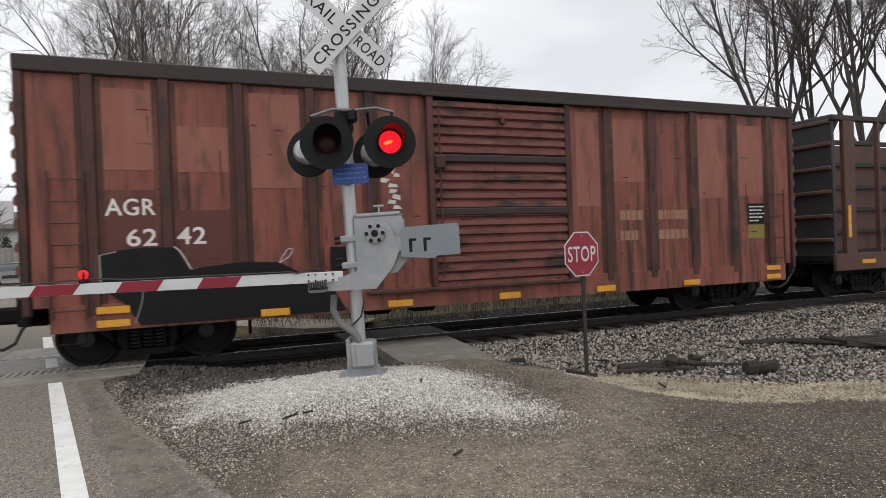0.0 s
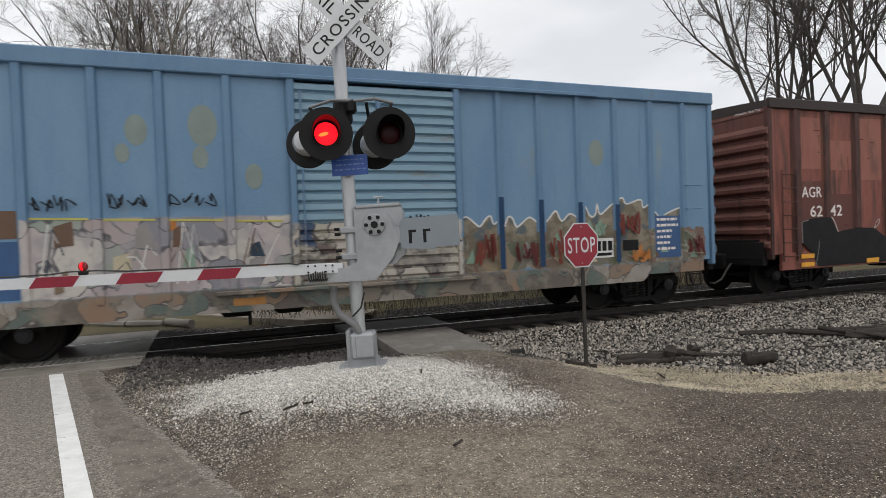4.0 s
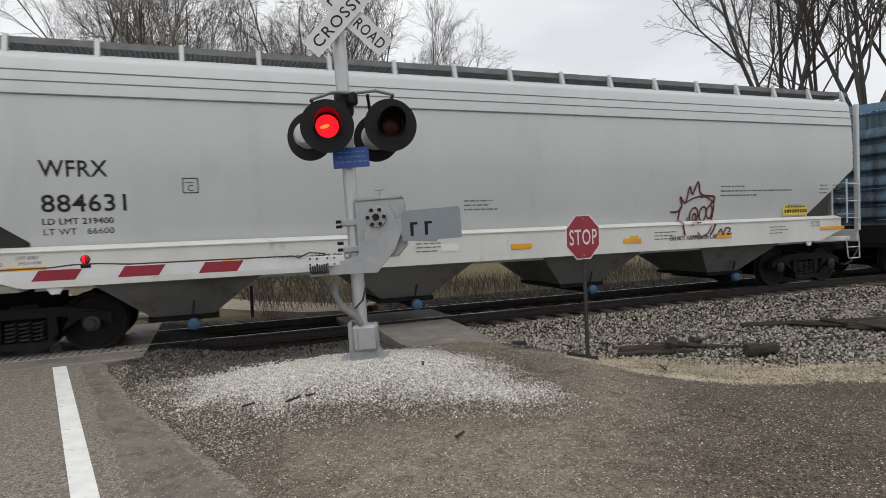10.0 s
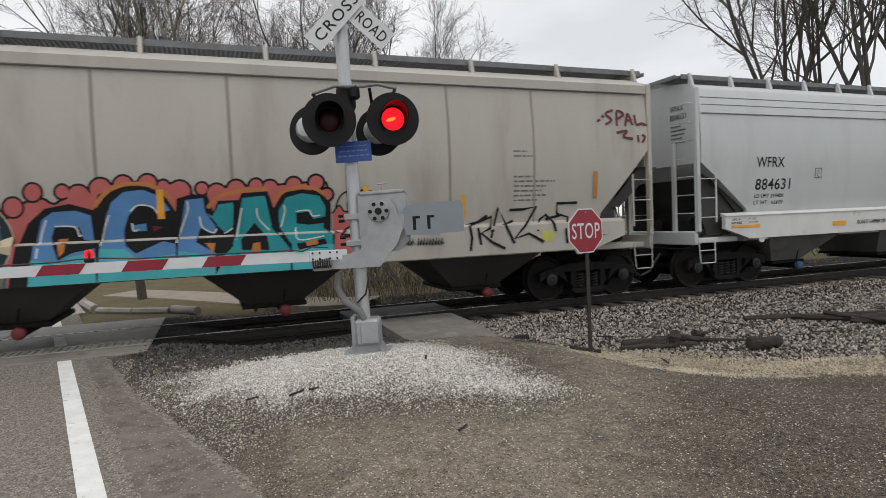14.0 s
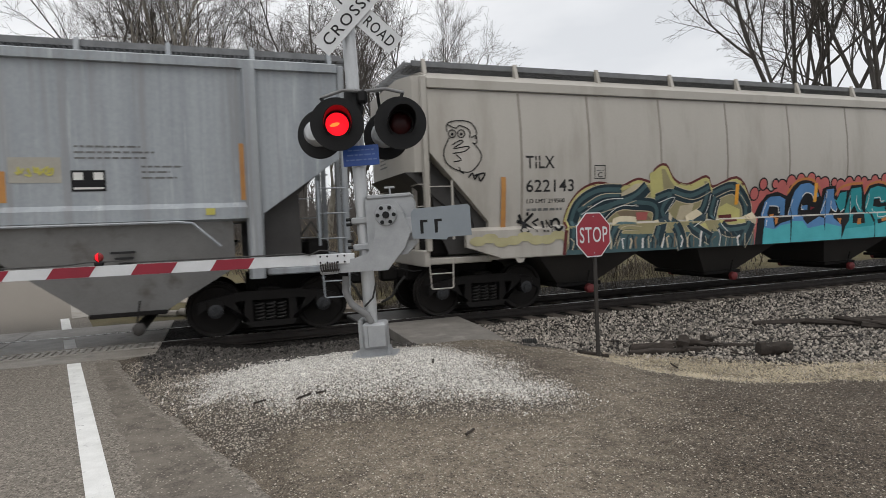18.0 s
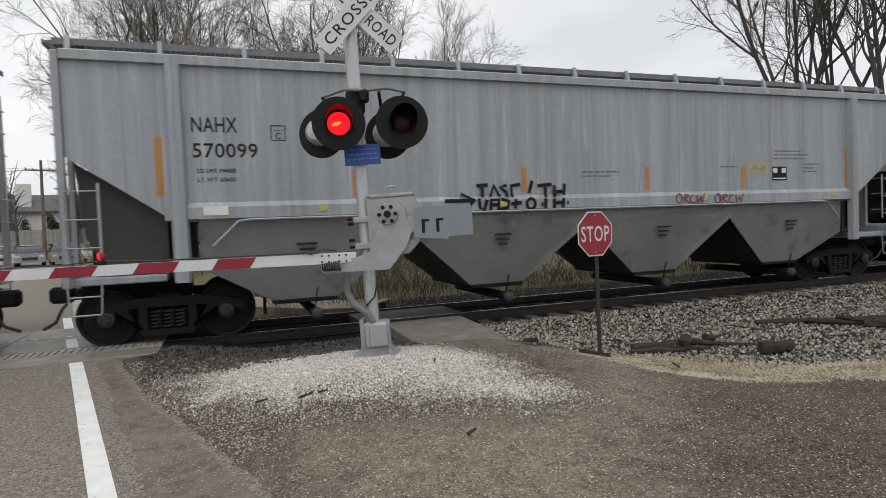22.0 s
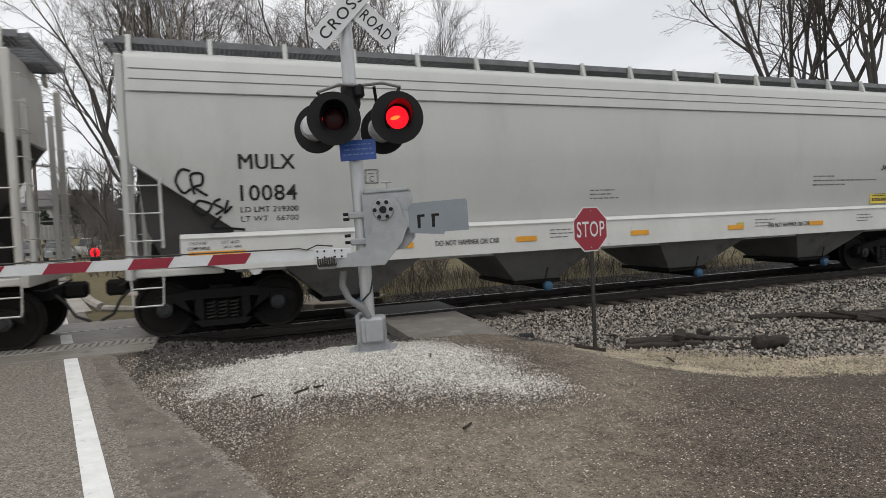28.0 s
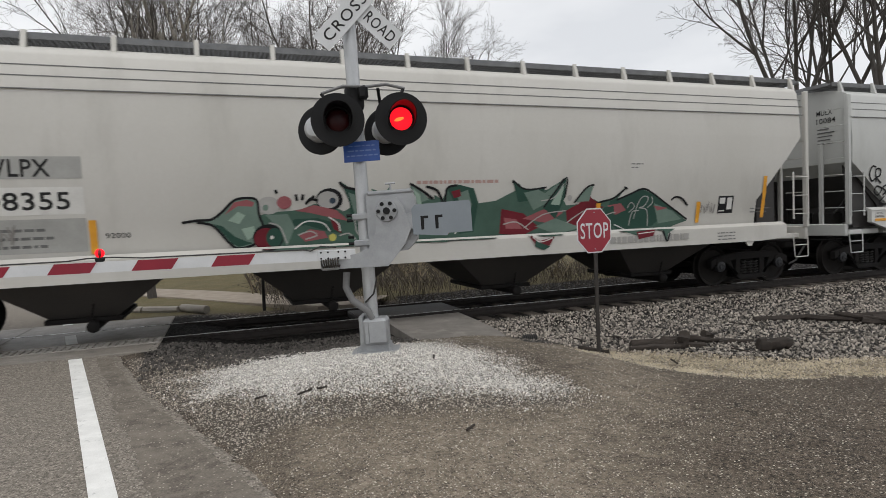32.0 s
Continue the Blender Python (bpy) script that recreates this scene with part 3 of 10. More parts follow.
def ground_z(x, y):
    z = -0.02
    right = smooth(3.9, 5.6, x + 0.12 * (y - 7))
    near = smooth(7.9, 10.0, y) * (1 - smooth(12.9, 14.6, y))
    bed = -0.20 * near * smooth(-0.6, 0.8, x)
    z += -0.22 * right * smooth(3.4, 6.0, y) * (1 - smooth(8.2, 10.0, y)) + bed * 0.9
    d2 = ((x - MAST[0] - 0.05) / 1.5) ** 2 + ((y - MAST[1] + 0.3) / 1.25) ** 2
    z += 0.21 * math.exp(-d2 * 1.1)
    z += 0.012 * noise.noise((x * 1.3, y * 1.3, 0)) + 0.006 * noise.noise((x * 4.1, y * 4.1, 3))
    far = smooth(14.0, 30.0, y) * (1 - smooth(-4.0, 1.0, -x - 4))
    z -= 0.35 * far * smooth(2.0, 12.0, x)
    z += 1.5 * smooth(52, 72, y)
    if x < road_edge(y) + 0.3:
        z = z * smooth(-0.5, 0.3, x - road_edge(y)) - 0.03 * (1 - smooth(0.0, 0.3, x - road_edge(y)))
    return z


def inside(poly, x, y):
    """Signed-ish distance: positive inside, in metres."""
    hit, best = False, 1e9
    for (x0, y0), (x1, y1) in zip(poly, poly[1:] + poly[:1]):
        if (y0 > y) != (y1 > y) and x < (x1 - x0) * (y - y0) / (y1 - y0) + x0:
            hit = not hit
        dx, dy = x1 - x0, y1 - y0
        k = max(0, min(1, ((x - x0) * dx + (y - y0) * dy) / (dx * dx + dy * dy)))
        best = min(best, math.hypot(x - x0 - k * dx, y - y0 - k * dy))
    return best if hit else -best


GRAVEL_AREA = [(-0.05, 7.9), (0.73, 8.5), (1.82, 8.4), (2.75, 7.75), (3.1, 6.6), (3.2, 5.7), (3.3, 5.0), (2.64, 5.2), (1.66, 5.75), (0.65, 6.0), (-0.1, 6.7), (-0.25, 7.1)]
GRIT_AREA = [(-1.15, 9.3), (-0.62, 7.0), (-0.15, 5.7), (0.12, 4.9), (0.6, 5.4), (1.1, 5.35), (2.0, 5.05), (3.1, 4.7), (3.45, 5.2), (3.3, 6.9), (2.7, 8.1), (1.8, 8.9), (0.5, 9.4)]
STRAW_AREA = [(4.7, 6.9), (5.25, 7.2), (6.1, 6.45), (6.8, 5.5), (7.6, 4.65), (9.6, 2.7), (8.9, 1.9), (6.75, 3.95), (5.9, 4.55), (5.3, 5.15), (4.95, 5.95)]
SOIL_AREA = [(5.2, 7.45), (6.25, 6.65), (7.0, 5.7), (7.8, 4.85), (9.8, 2.9), (9.5, 2.6), (7.5, 4.55), (6.7, 5.4), (6.0, 6.35), (5.2, 7.15)]
WASHED_AREA = [(0.25, 4.4), (0.6, 5.4), (3.3, 4.7), (4.4, 6.7), (3.3, 8.0), (4.2, 7.9), (4.8, 6.6), (4.6, 5.3), (3.6, 4.2), (2.9, 3.4), (2.3, 2.2), (0.9, 2.4)]


def bank_foot(x):
    """Where the ballast bank ends towards the lot."""
    return 7.4 - 1.12 * max(0.0, min(x, 9.5) - 5.3)


def ground_sheet():
    def axis(stops):
        out = [stops[0][0]]
        for (a, _), (b, step) in zip(stops, stops[1:]):
            k = max(1, round((b - a) / step))
            out += [a + (b - a) * (i + 1) / k for i in range(k)]
        return out
    xs = axis([(-900, 0), (-120, 130), (-30, 10), (-8, 1.5), (-2.5, 0.5), (9, 0.11), (16, 0.35), (40, 3), (140, 12), (900, 130)])
    ys = axis([(-600, 0), (-60, 90), (-4, 7), (2, 0.7), (10.2, 0.11), (14, 0.3), (30, 1.2), (90, 6), (250, 20), (1100, 130)])
    me = bpy.data.meshes.new("ground")
    nx, ny = len(xs), len(ys)
    me.from_pydata([(x, y, ground_z(x, y) if abs(x) < 60 and -10 < y < 100 else -0.1) for y in ys for x in xs], [],
                   [(j * nx + i, j * nx + i + 1, (j + 1) * nx + i + 1, (j + 1) * nx + i) for j in range(ny - 1) for i in range(nx - 1)])
    me.polygons.foreach_set("use_smooth", [True] * len(me.polygons))
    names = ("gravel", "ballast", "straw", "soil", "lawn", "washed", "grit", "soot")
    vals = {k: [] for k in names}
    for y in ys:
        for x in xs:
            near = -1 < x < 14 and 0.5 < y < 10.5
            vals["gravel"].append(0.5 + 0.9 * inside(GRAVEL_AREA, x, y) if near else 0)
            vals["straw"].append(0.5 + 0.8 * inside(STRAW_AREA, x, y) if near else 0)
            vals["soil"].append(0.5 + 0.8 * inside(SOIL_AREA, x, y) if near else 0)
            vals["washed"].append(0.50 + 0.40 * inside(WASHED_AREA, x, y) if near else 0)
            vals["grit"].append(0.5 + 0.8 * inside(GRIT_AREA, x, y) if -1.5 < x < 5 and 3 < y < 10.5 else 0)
            # where the bed takes its painted grime and train shade
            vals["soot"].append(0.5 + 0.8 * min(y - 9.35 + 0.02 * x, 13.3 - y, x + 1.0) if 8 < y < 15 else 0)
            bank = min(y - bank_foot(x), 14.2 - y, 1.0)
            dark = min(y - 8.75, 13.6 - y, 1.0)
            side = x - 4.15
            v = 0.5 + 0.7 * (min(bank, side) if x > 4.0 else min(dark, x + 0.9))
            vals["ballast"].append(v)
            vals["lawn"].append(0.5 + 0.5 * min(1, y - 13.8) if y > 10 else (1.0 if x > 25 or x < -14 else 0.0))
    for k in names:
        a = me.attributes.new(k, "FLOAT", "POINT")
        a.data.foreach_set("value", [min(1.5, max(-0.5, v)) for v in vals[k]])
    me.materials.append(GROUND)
    return tagged(new("ground", me), "worn asphalt lot, gravel, ballast and winter grass beside the track", "ground", kind="structure")


ground_sheet()


def road_strip():
    s = Shape()
    rows = [-60, -20, -6, 0, 2] + [2 + 0.07 * i for i in range(1, 110)] + [9.75]
    for y0, y1 in list(zip(rows, rows[1:])):
        e0, e1 = (road_edge(y) + 0.05 * noise.noise((y * 2.2, 0, 5)) + 0.035 * noise.noise((y * 9.0, 0, 2)) + 0.02 * noise.noise((y * 27.0, 0, 1)) for y in (y0, y1))
        s.add([(e0 - 8.6, y0, 0.0), (e0 - 0.16, y0, 0.0), (e1 - 0.16, y1, 0.0), (e1 - 8.6, y1, 0.0)], [(0, 1, 2, 3)])
        s.add([(e0 - 0.16, y0, 0.0), (e0, y0, -0.014), (e1, y1, -0.014), (e1 - 0.16, y1, 0.0)], [(0, 1, 2, 3)])
        s.add([(e0, y0, -0.014), (e0, y0, -0.12), (e1, y1, -0.12), (e1, y1, -0.014)], [(0, 1, 2, 3)])
    rows = [13.4, 16, 20, 26, 36, 60, 120]
    for y0, y1 in zip(rows, rows[1:]):
        e0, e1 = road_x(y0) + 0.45, road_x(y1) + 0.45
        s.add([(e0 - 8.6, y0, 0.0), (e0, y0, 0.0), (e1, y1, 0.0), (e1 - 8.6, y1, 0.0)], [(0, 1, 2, 3)])
        s.add([(e0, y0, 0.0), (e0, y0, -0.12), (e1, y1, -0.12), (e1, y1, 0.0)], [(0, 1, 2, 3)])
    # the darker, coarser strip of old paving between the line and the broken edge
    edge = Shape()
    rows = [2 + 0.07 * i for i in range(109)]
    for y0, y1 in zip(rows, rows[1:]):
        (a0, e0), (a1, e1) = ((road_x(y) + 0.26 + 0.10 * noise.noise((y * 1.7, 3, 0)) + 0.05 * noise.noise((y * 7.0, 1, 0)), road_edge(y) + 0.05 * noise.noise((y * 2.2, 0, 5)) - 0.10) for y in (y0, y1))
        if e0 > a0 and e1 > a1:
            edge.add([(a0, y0, 0.004), (e0, y0, 0.004), (e1, y1, 0.004), (a1, y1, 0.004)], [(0, 1, 2, 3)])
    tagged(part("road_shoulder", edge, SHOULDER, None), "dark coarse strip of old paving along the road's edge", "road", kind="structure")
    tagged(part("road", s, ROAD, None), "damp grey asphalt road with a white edge line", "road", kind="structure")


road_strip()


def edge_line(y0, y1, name="edge_line"):
    s = Shape()
    k = max(1, round((y1 - y0) / 0.5))
    for i in range(k):
        a, b = y0 + (y1 - y0) * i / k, y0 + (y1 - y0) * (i + 1) / k
        w = 0.084
        s.add([(road_x(a) - w, a, 0.0045), (road_x(a) + w, a, 0.0045), (road_x(b) + w, b, 0.0045), (road_x(b) - w, b, 0.0045)], [(0, 1, 2, 3)])
    tagged(part(name, s, LINE, None), "worn white painted edge line on the road", "road marking", kind="structure")


edge_line(-20, 9.68)
edge_line(13.5, 15.4)
edge_line(11.05, 12.05)


# ---- track ----
def track():
    t = thing("railway_track", "rusty steel rails on dark timber ties in ballast", "railway track", m=LINE_POSE, kind="structure")
    for sg in (-1, 1):
        y = sg * 0.7525
        prof = [(-0.075, -0.17), (0.075, -0.17), (0.075, -0.155), (0.012, -0.13), (0.012, -0.045), (0.036, -0.035), (0.036, -0.004), (-0.036, -0.004), (-0.036, -0.035), (-0.012, -0.045), (-0.012, -0.13), (-0.075, -0.155)]
        part("rail", Shape().prism([(y + a, b) for a, b in prof], "x", -260, 260), RAIL, t, "rusty rail")
        part("rail_head", Shape().box(-260, 260, y - 0.031, y + 0.031, -0.006, 0.0, 0.002), RAILTOP, t, "worn shiny rail top")
    me = Shape().box(-0.115, 0.115, -1.3, 1.3, -0.35, -0.172, 0.015).mesh("tie")
    me.materials.append(TIE)
    for i in range(52):
        o = new("tie", me)
        o.parent = t
        o.matrix_basis = pose(4.45 + i * 0.53, 0.0, 0.0, 0, 0, random.uniform(-1.5, 1.5))
    far = Shape()
    for i in range(120):
        far.box(32.2 + i * 0.53, 32.43 + i * 0.53, -1.3, 1.3, -0.35, -0.172)
        far.box(-10.4 - i * 0.53, -10.17 - i * 0.53, -1.3, 1.3, -0.35, -0.172)
    part("far_ties", far, TIE, t)["kind"] = "stuff"
    return t


track()


def crossing_panels():
    """Rubber panels between road and rails, with a ribbed strip beside the near rail."""
    x1, x0 = -0.75, -11.0
    slabs = [(-1.86, -0.80), (-0.66, 0.66), (0.80, 1.92)]
    t = thing("crossing_surface", "worn grey paved level crossing surface between the rails", "level crossing", m=LINE_POSE, kind="structure")
    for y0, y1 in slabs:
        for i in range(4):
            a = x1 - (i + 1) * 2.5
            part("panel", Shape().box(a + 0.006, a + 2.494, y0, y1, -0.15, 0.002, 0.008), PAVED, t)
    strip = Shape()
    for i in range(64):
        x = x1 - 0.05 - i * 0.105
        strip.box(x - 0.03, x + 0.03, -1.24, -0.86, 0.002, 0.022)
    for k in range(4):
        y = -1.24 + k * 0.127
        strip.box(x1 - 6.6, x1, y - 0.008, y + 0.008, 0.002, 0.0145)
    part("ribbed_strip", strip, mat("strip_grey", (0.36, 0.34, 0.31), (0.22, 0.205, 0.185), rough=0.7, scale=6, fine=60), t, "pale ribbed rubber flange strip")
    return t


crossing_panels()


def apron():
    """The paved apron of the private drive up to the rail."""
    t = thing("drive_apron", "grey worn paved apron of the drive beside the rail", "apron", kind="structure")
    s = Shape()
    loop = [(2.82, 8.25), (3.2, 8.12), (3.7, 8.05), (4.12, 8.0), (4.25, 8.6), (4.35, 9.4), (4.45, 10.62), (2.95, 10.66), (2.88, 9.6)]
    s.prism(loop, "z", -0.22, -0.03)
    part("slab", s, APRON, t)
    part("rail_filler", Shape().box(2.6, 4.7, -0.65, 0.65, -0.16, -0.03, 0.02).moved(LINE_POSE), RUBBER, t)
    return t


apron()

# ---- railway cars: x runs along the car from its rear end, y = 0 is the track's centre line, z = 0 the rail top ----
WHEELSETS = []
CARS = {}


MATS = {}


def mat_cache(name, base, second=None, **more):
    if name not in MATS:
        MATS[name] = mat(name, base, second, **more)
    return MATS[name]


def wheel_mesh(r):
    prof = [(0.02, -0.10), (0.10, -0.10), (0.115, -0.07), (0.12, -0.03), (r - 0.075, -0.012), (r - 0.05, -0.05), (r - 0.003, -0.058), (r, -0.04), (r + 0.002, 0.05), (r + 0.03, 0.062), (r + 0.03, 0.085), (r - 0.05, 0.09), (r - 0.08, 0.05), (0.12, 0.03), (0.11, 0.08), (0.02, 0.08)]
    me = Shape().lathe(prof, (0, 0, 0), (0, 1, 0), 36).mesh("wheel")
    me.materials.append(WHEEL)
    return me


WHEEL_MESH = {r: wheel_mesh(r) for r in (0.457,)}
AXLE_MESH = Shape().tube([(0, -0.95, 0), (0, 0.95, 0)], 0.075, 10).mesh("axle")
AXLE_MESH.materials.append(WHEEL)
CAP_MESH = Shape().lathe([(0.02, 0.02), (0.07, 0.02), (0.075, 0.0), (0.12, -0.01), (0.125, -0.08), (0.05, -0.08)], (0, 0, 0), (0, 1, 0), 14)
for k in range(3):
    a = 2 * math.pi * k / 3
    CAP_MESH.lathe([(0.016, 0.035), (0.016, 0.0)], (0.045 * math.cos(a), 0, 0.045 * math.sin(a)), (0, 1, 0), 6)
CAP_MESH = CAP_MESH.mesh("bearing_cap")
CAP_MESH.materials.append(BEARING)


def frame_mesh(wb):
    """The cast side frame of a three-piece truck, 0.13 thick, round y = 0."""
    h = wb / 2
    s = Shape()
    # top chord as joined quads, so that the outline may be hollow
    top = [(-h - 0.28, 0.60, 0.42), (-h - 0.1, 0.67, 0.53), (-0.5, 0.75, 0.60), (0.5, 0.75, 0.60), (h + 0.1, 0.67, 0.53), (h + 0.28, 0.60, 0.42)]
    for (a, t0, b0), (b, t1, b1) in zip(top, top[1:]):
        s.prism([(a, b0), (b, b1), (b, t1), (a, t0)], "y", -0.065, 0.065)
    for sg in (-1, 1):
        s.prism([(sg * (h - 0.14), 0.56), (sg * (h - 0.30), 0.60), (sg * 0.42, 0.20), (sg * 0.30, 0.17), (sg * 0.38, 0.30)], "y", -0.055, 0.055)
        s.prism([(sg * 0.30, 0.18), (sg * 0.44, 0.26), (sg * 0.42, 0.66), (sg * 0.30, 0.66)], "y", -0.055, 0.055)
        s.box(sg * h - 0.14, sg * h + 0.14, -0.08, 0.08, 0.47, 0.66, 0.02)
    s.prism([(-0.45, 0.24), (-0.34, 0.14), (0.34, 0.14), (0.45, 0.24)], "y", -0.075, 0.075)
    me = s.mesh("side_frame")
    me.materials.append(IRON)
    return me


FRAME_MESH = {w: frame_mesh(w) for w in (1.78, 1.73)}


def spring_mesh():
    s = Shape()
    for cx in (0.0,):
        pts = [(cx + 0.07 * math.cos(a), 0.07 * math.sin(a), 0.24 + 0.30 * a / (2 * math.pi * 5)) for a in [i * math.pi / 4 for i in range(41)]]
        s.tube(pts, 0.016, 5)
    me = s.mesh("springs")
    me.materials.append(mat("spring_steel", (0.026, 0.024, 0.022), (0.014, 0.012, 0.011), rough=0.6, scale=6, fine=50))
    return me


SPRING_MESH = spring_mesh()


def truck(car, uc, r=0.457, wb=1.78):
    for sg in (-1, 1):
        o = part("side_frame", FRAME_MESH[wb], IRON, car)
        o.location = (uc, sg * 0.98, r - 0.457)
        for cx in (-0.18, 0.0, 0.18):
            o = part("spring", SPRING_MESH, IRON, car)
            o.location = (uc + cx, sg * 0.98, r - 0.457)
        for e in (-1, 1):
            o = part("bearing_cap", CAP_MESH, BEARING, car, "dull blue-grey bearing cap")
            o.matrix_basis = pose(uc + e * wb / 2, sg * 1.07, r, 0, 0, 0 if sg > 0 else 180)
    # added dark block behind the springs, in place of the shade there
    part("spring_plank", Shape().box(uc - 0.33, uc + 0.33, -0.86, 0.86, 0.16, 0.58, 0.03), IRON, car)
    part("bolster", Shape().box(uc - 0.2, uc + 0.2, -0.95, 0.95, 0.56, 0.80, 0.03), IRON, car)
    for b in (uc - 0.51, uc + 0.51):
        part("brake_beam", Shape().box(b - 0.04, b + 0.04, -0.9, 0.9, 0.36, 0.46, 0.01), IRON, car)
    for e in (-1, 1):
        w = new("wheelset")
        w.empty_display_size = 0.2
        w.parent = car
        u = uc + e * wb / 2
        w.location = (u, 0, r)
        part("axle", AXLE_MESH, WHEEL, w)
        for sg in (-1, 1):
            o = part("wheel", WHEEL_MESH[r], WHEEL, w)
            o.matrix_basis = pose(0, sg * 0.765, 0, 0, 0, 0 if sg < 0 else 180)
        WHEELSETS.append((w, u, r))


def bar(pts, r=0.014, n=6):
    return Shape().tube(pts, r, n)


def couplers(car, L, reach=0.62):
    for e, x in ((-1, 0.0), (1, L)):
        s = Shape().box(min(x - e * 0.5, x + e * reach), max(x - e * 0.5, x + e * reach), -0.1, 0.1, 0.72, 0.90, 0.02)
        s.box(min(x + e * (reach - 0.3), x + e * (reach + 0.06)), max(x + e * (reach - 0.3), x + e * (reach + 0.06)), -0.17, 0.12, 0.68, 0.95, 0.05)
        part("coupler", s, IRON, car)
        hose = [(x + e * 0.1, -0.45, 0.78), (x + e * 0.25, -0.45, 0.62), (x + e * 0.36, -0.4, 0.40), (x + e * 0.55, -0.34, 0.30), (x + e * (reach + 0.02), -0.30, 0.33)]
        part("air_hose", bar(hose, 0.026, 7), HOSE, car)
        part("cut_lever", bar([(x + e * 0.06, -1.4, 0.95), (x + e * 0.14, -1.2, 0.92), (x + e * 0.14, -0.3, 0.92), (x + e * 0.3, -0.2, 1.0)], 0.013), IRON, car)


def ladder(car, u0, u1, y, zs, material, stiles=True):
    """Rungs at the heights zs between u0 and u1, standing off at y."""
    if stiles:
        for u in (u0, u1):
            part("ladder_stile", Shape().box(u - 0.022, u + 0.022, min(y, y * 0.985), max(y, y * 0.985), min(zs) - 0.12, max(zs) + 0.12, 0.006), material, car)
    for z in zs:
        part("rung", bar([(u0, y * 0.975, z), (u0 + 0.02, y * 1.02, z), (u1 - 0.02, y * 1.02, z), (u1, y * 0.975, z)], 0.011, 5), material, car)


def stirrup(car, u0, u1, y, ztop, zbot, material):
    part("step", bar([(u0, y * 0.98, ztop), (u0 + 0.02, y, zbot + 0.03), (u0 + 0.04, y, zbot), (u1 - 0.04, y, zbot), (u1 - 0.02, y, zbot + 0.03), (u1, y * 0.98, ztop)], 0.013, 5), material, car)
    part("step", bar([(u0 + 0.012, y, (ztop + zbot) / 2), (u1 - 0.012, y, (ztop + zbot) / 2)], 0.012, 5), material, car)


def wavy(u0, u1, y_in, y_out, z0, z1, n, sg):
    """A sheet with n horizontal corrugations."""
    prof = []
    for i in range(n):
        a, b = z0 + (z1 - z0) * i / n, z0 + (z1 - z0) * (i + 1) / n
        d = b - a
        prof += [(y_in, a), (y_in, a + d * 0.12), (y_out, a + d * 0.30), (y_out, a + d * 0.82), (y_in, a + d * 0.95)]
    prof.append((y_in, z1))
    s = Shape()
    v, f = [], []
    for y, z in prof:
        v += [(u0, sg * y, z), (u1, sg * y, z)]
    for i in range(len(prof) - 1):
        f.append((2 * i, 2 * i + 1, 2 * i + 3, 2 * i + 2))
    return s.add(v, f).box(u0, u1, min(sg * (y_in - 0.05), sg * (y_in - 0.01)), max(sg * (y_in - 0.05), sg * (y_in - 0.01)), z0, z1)


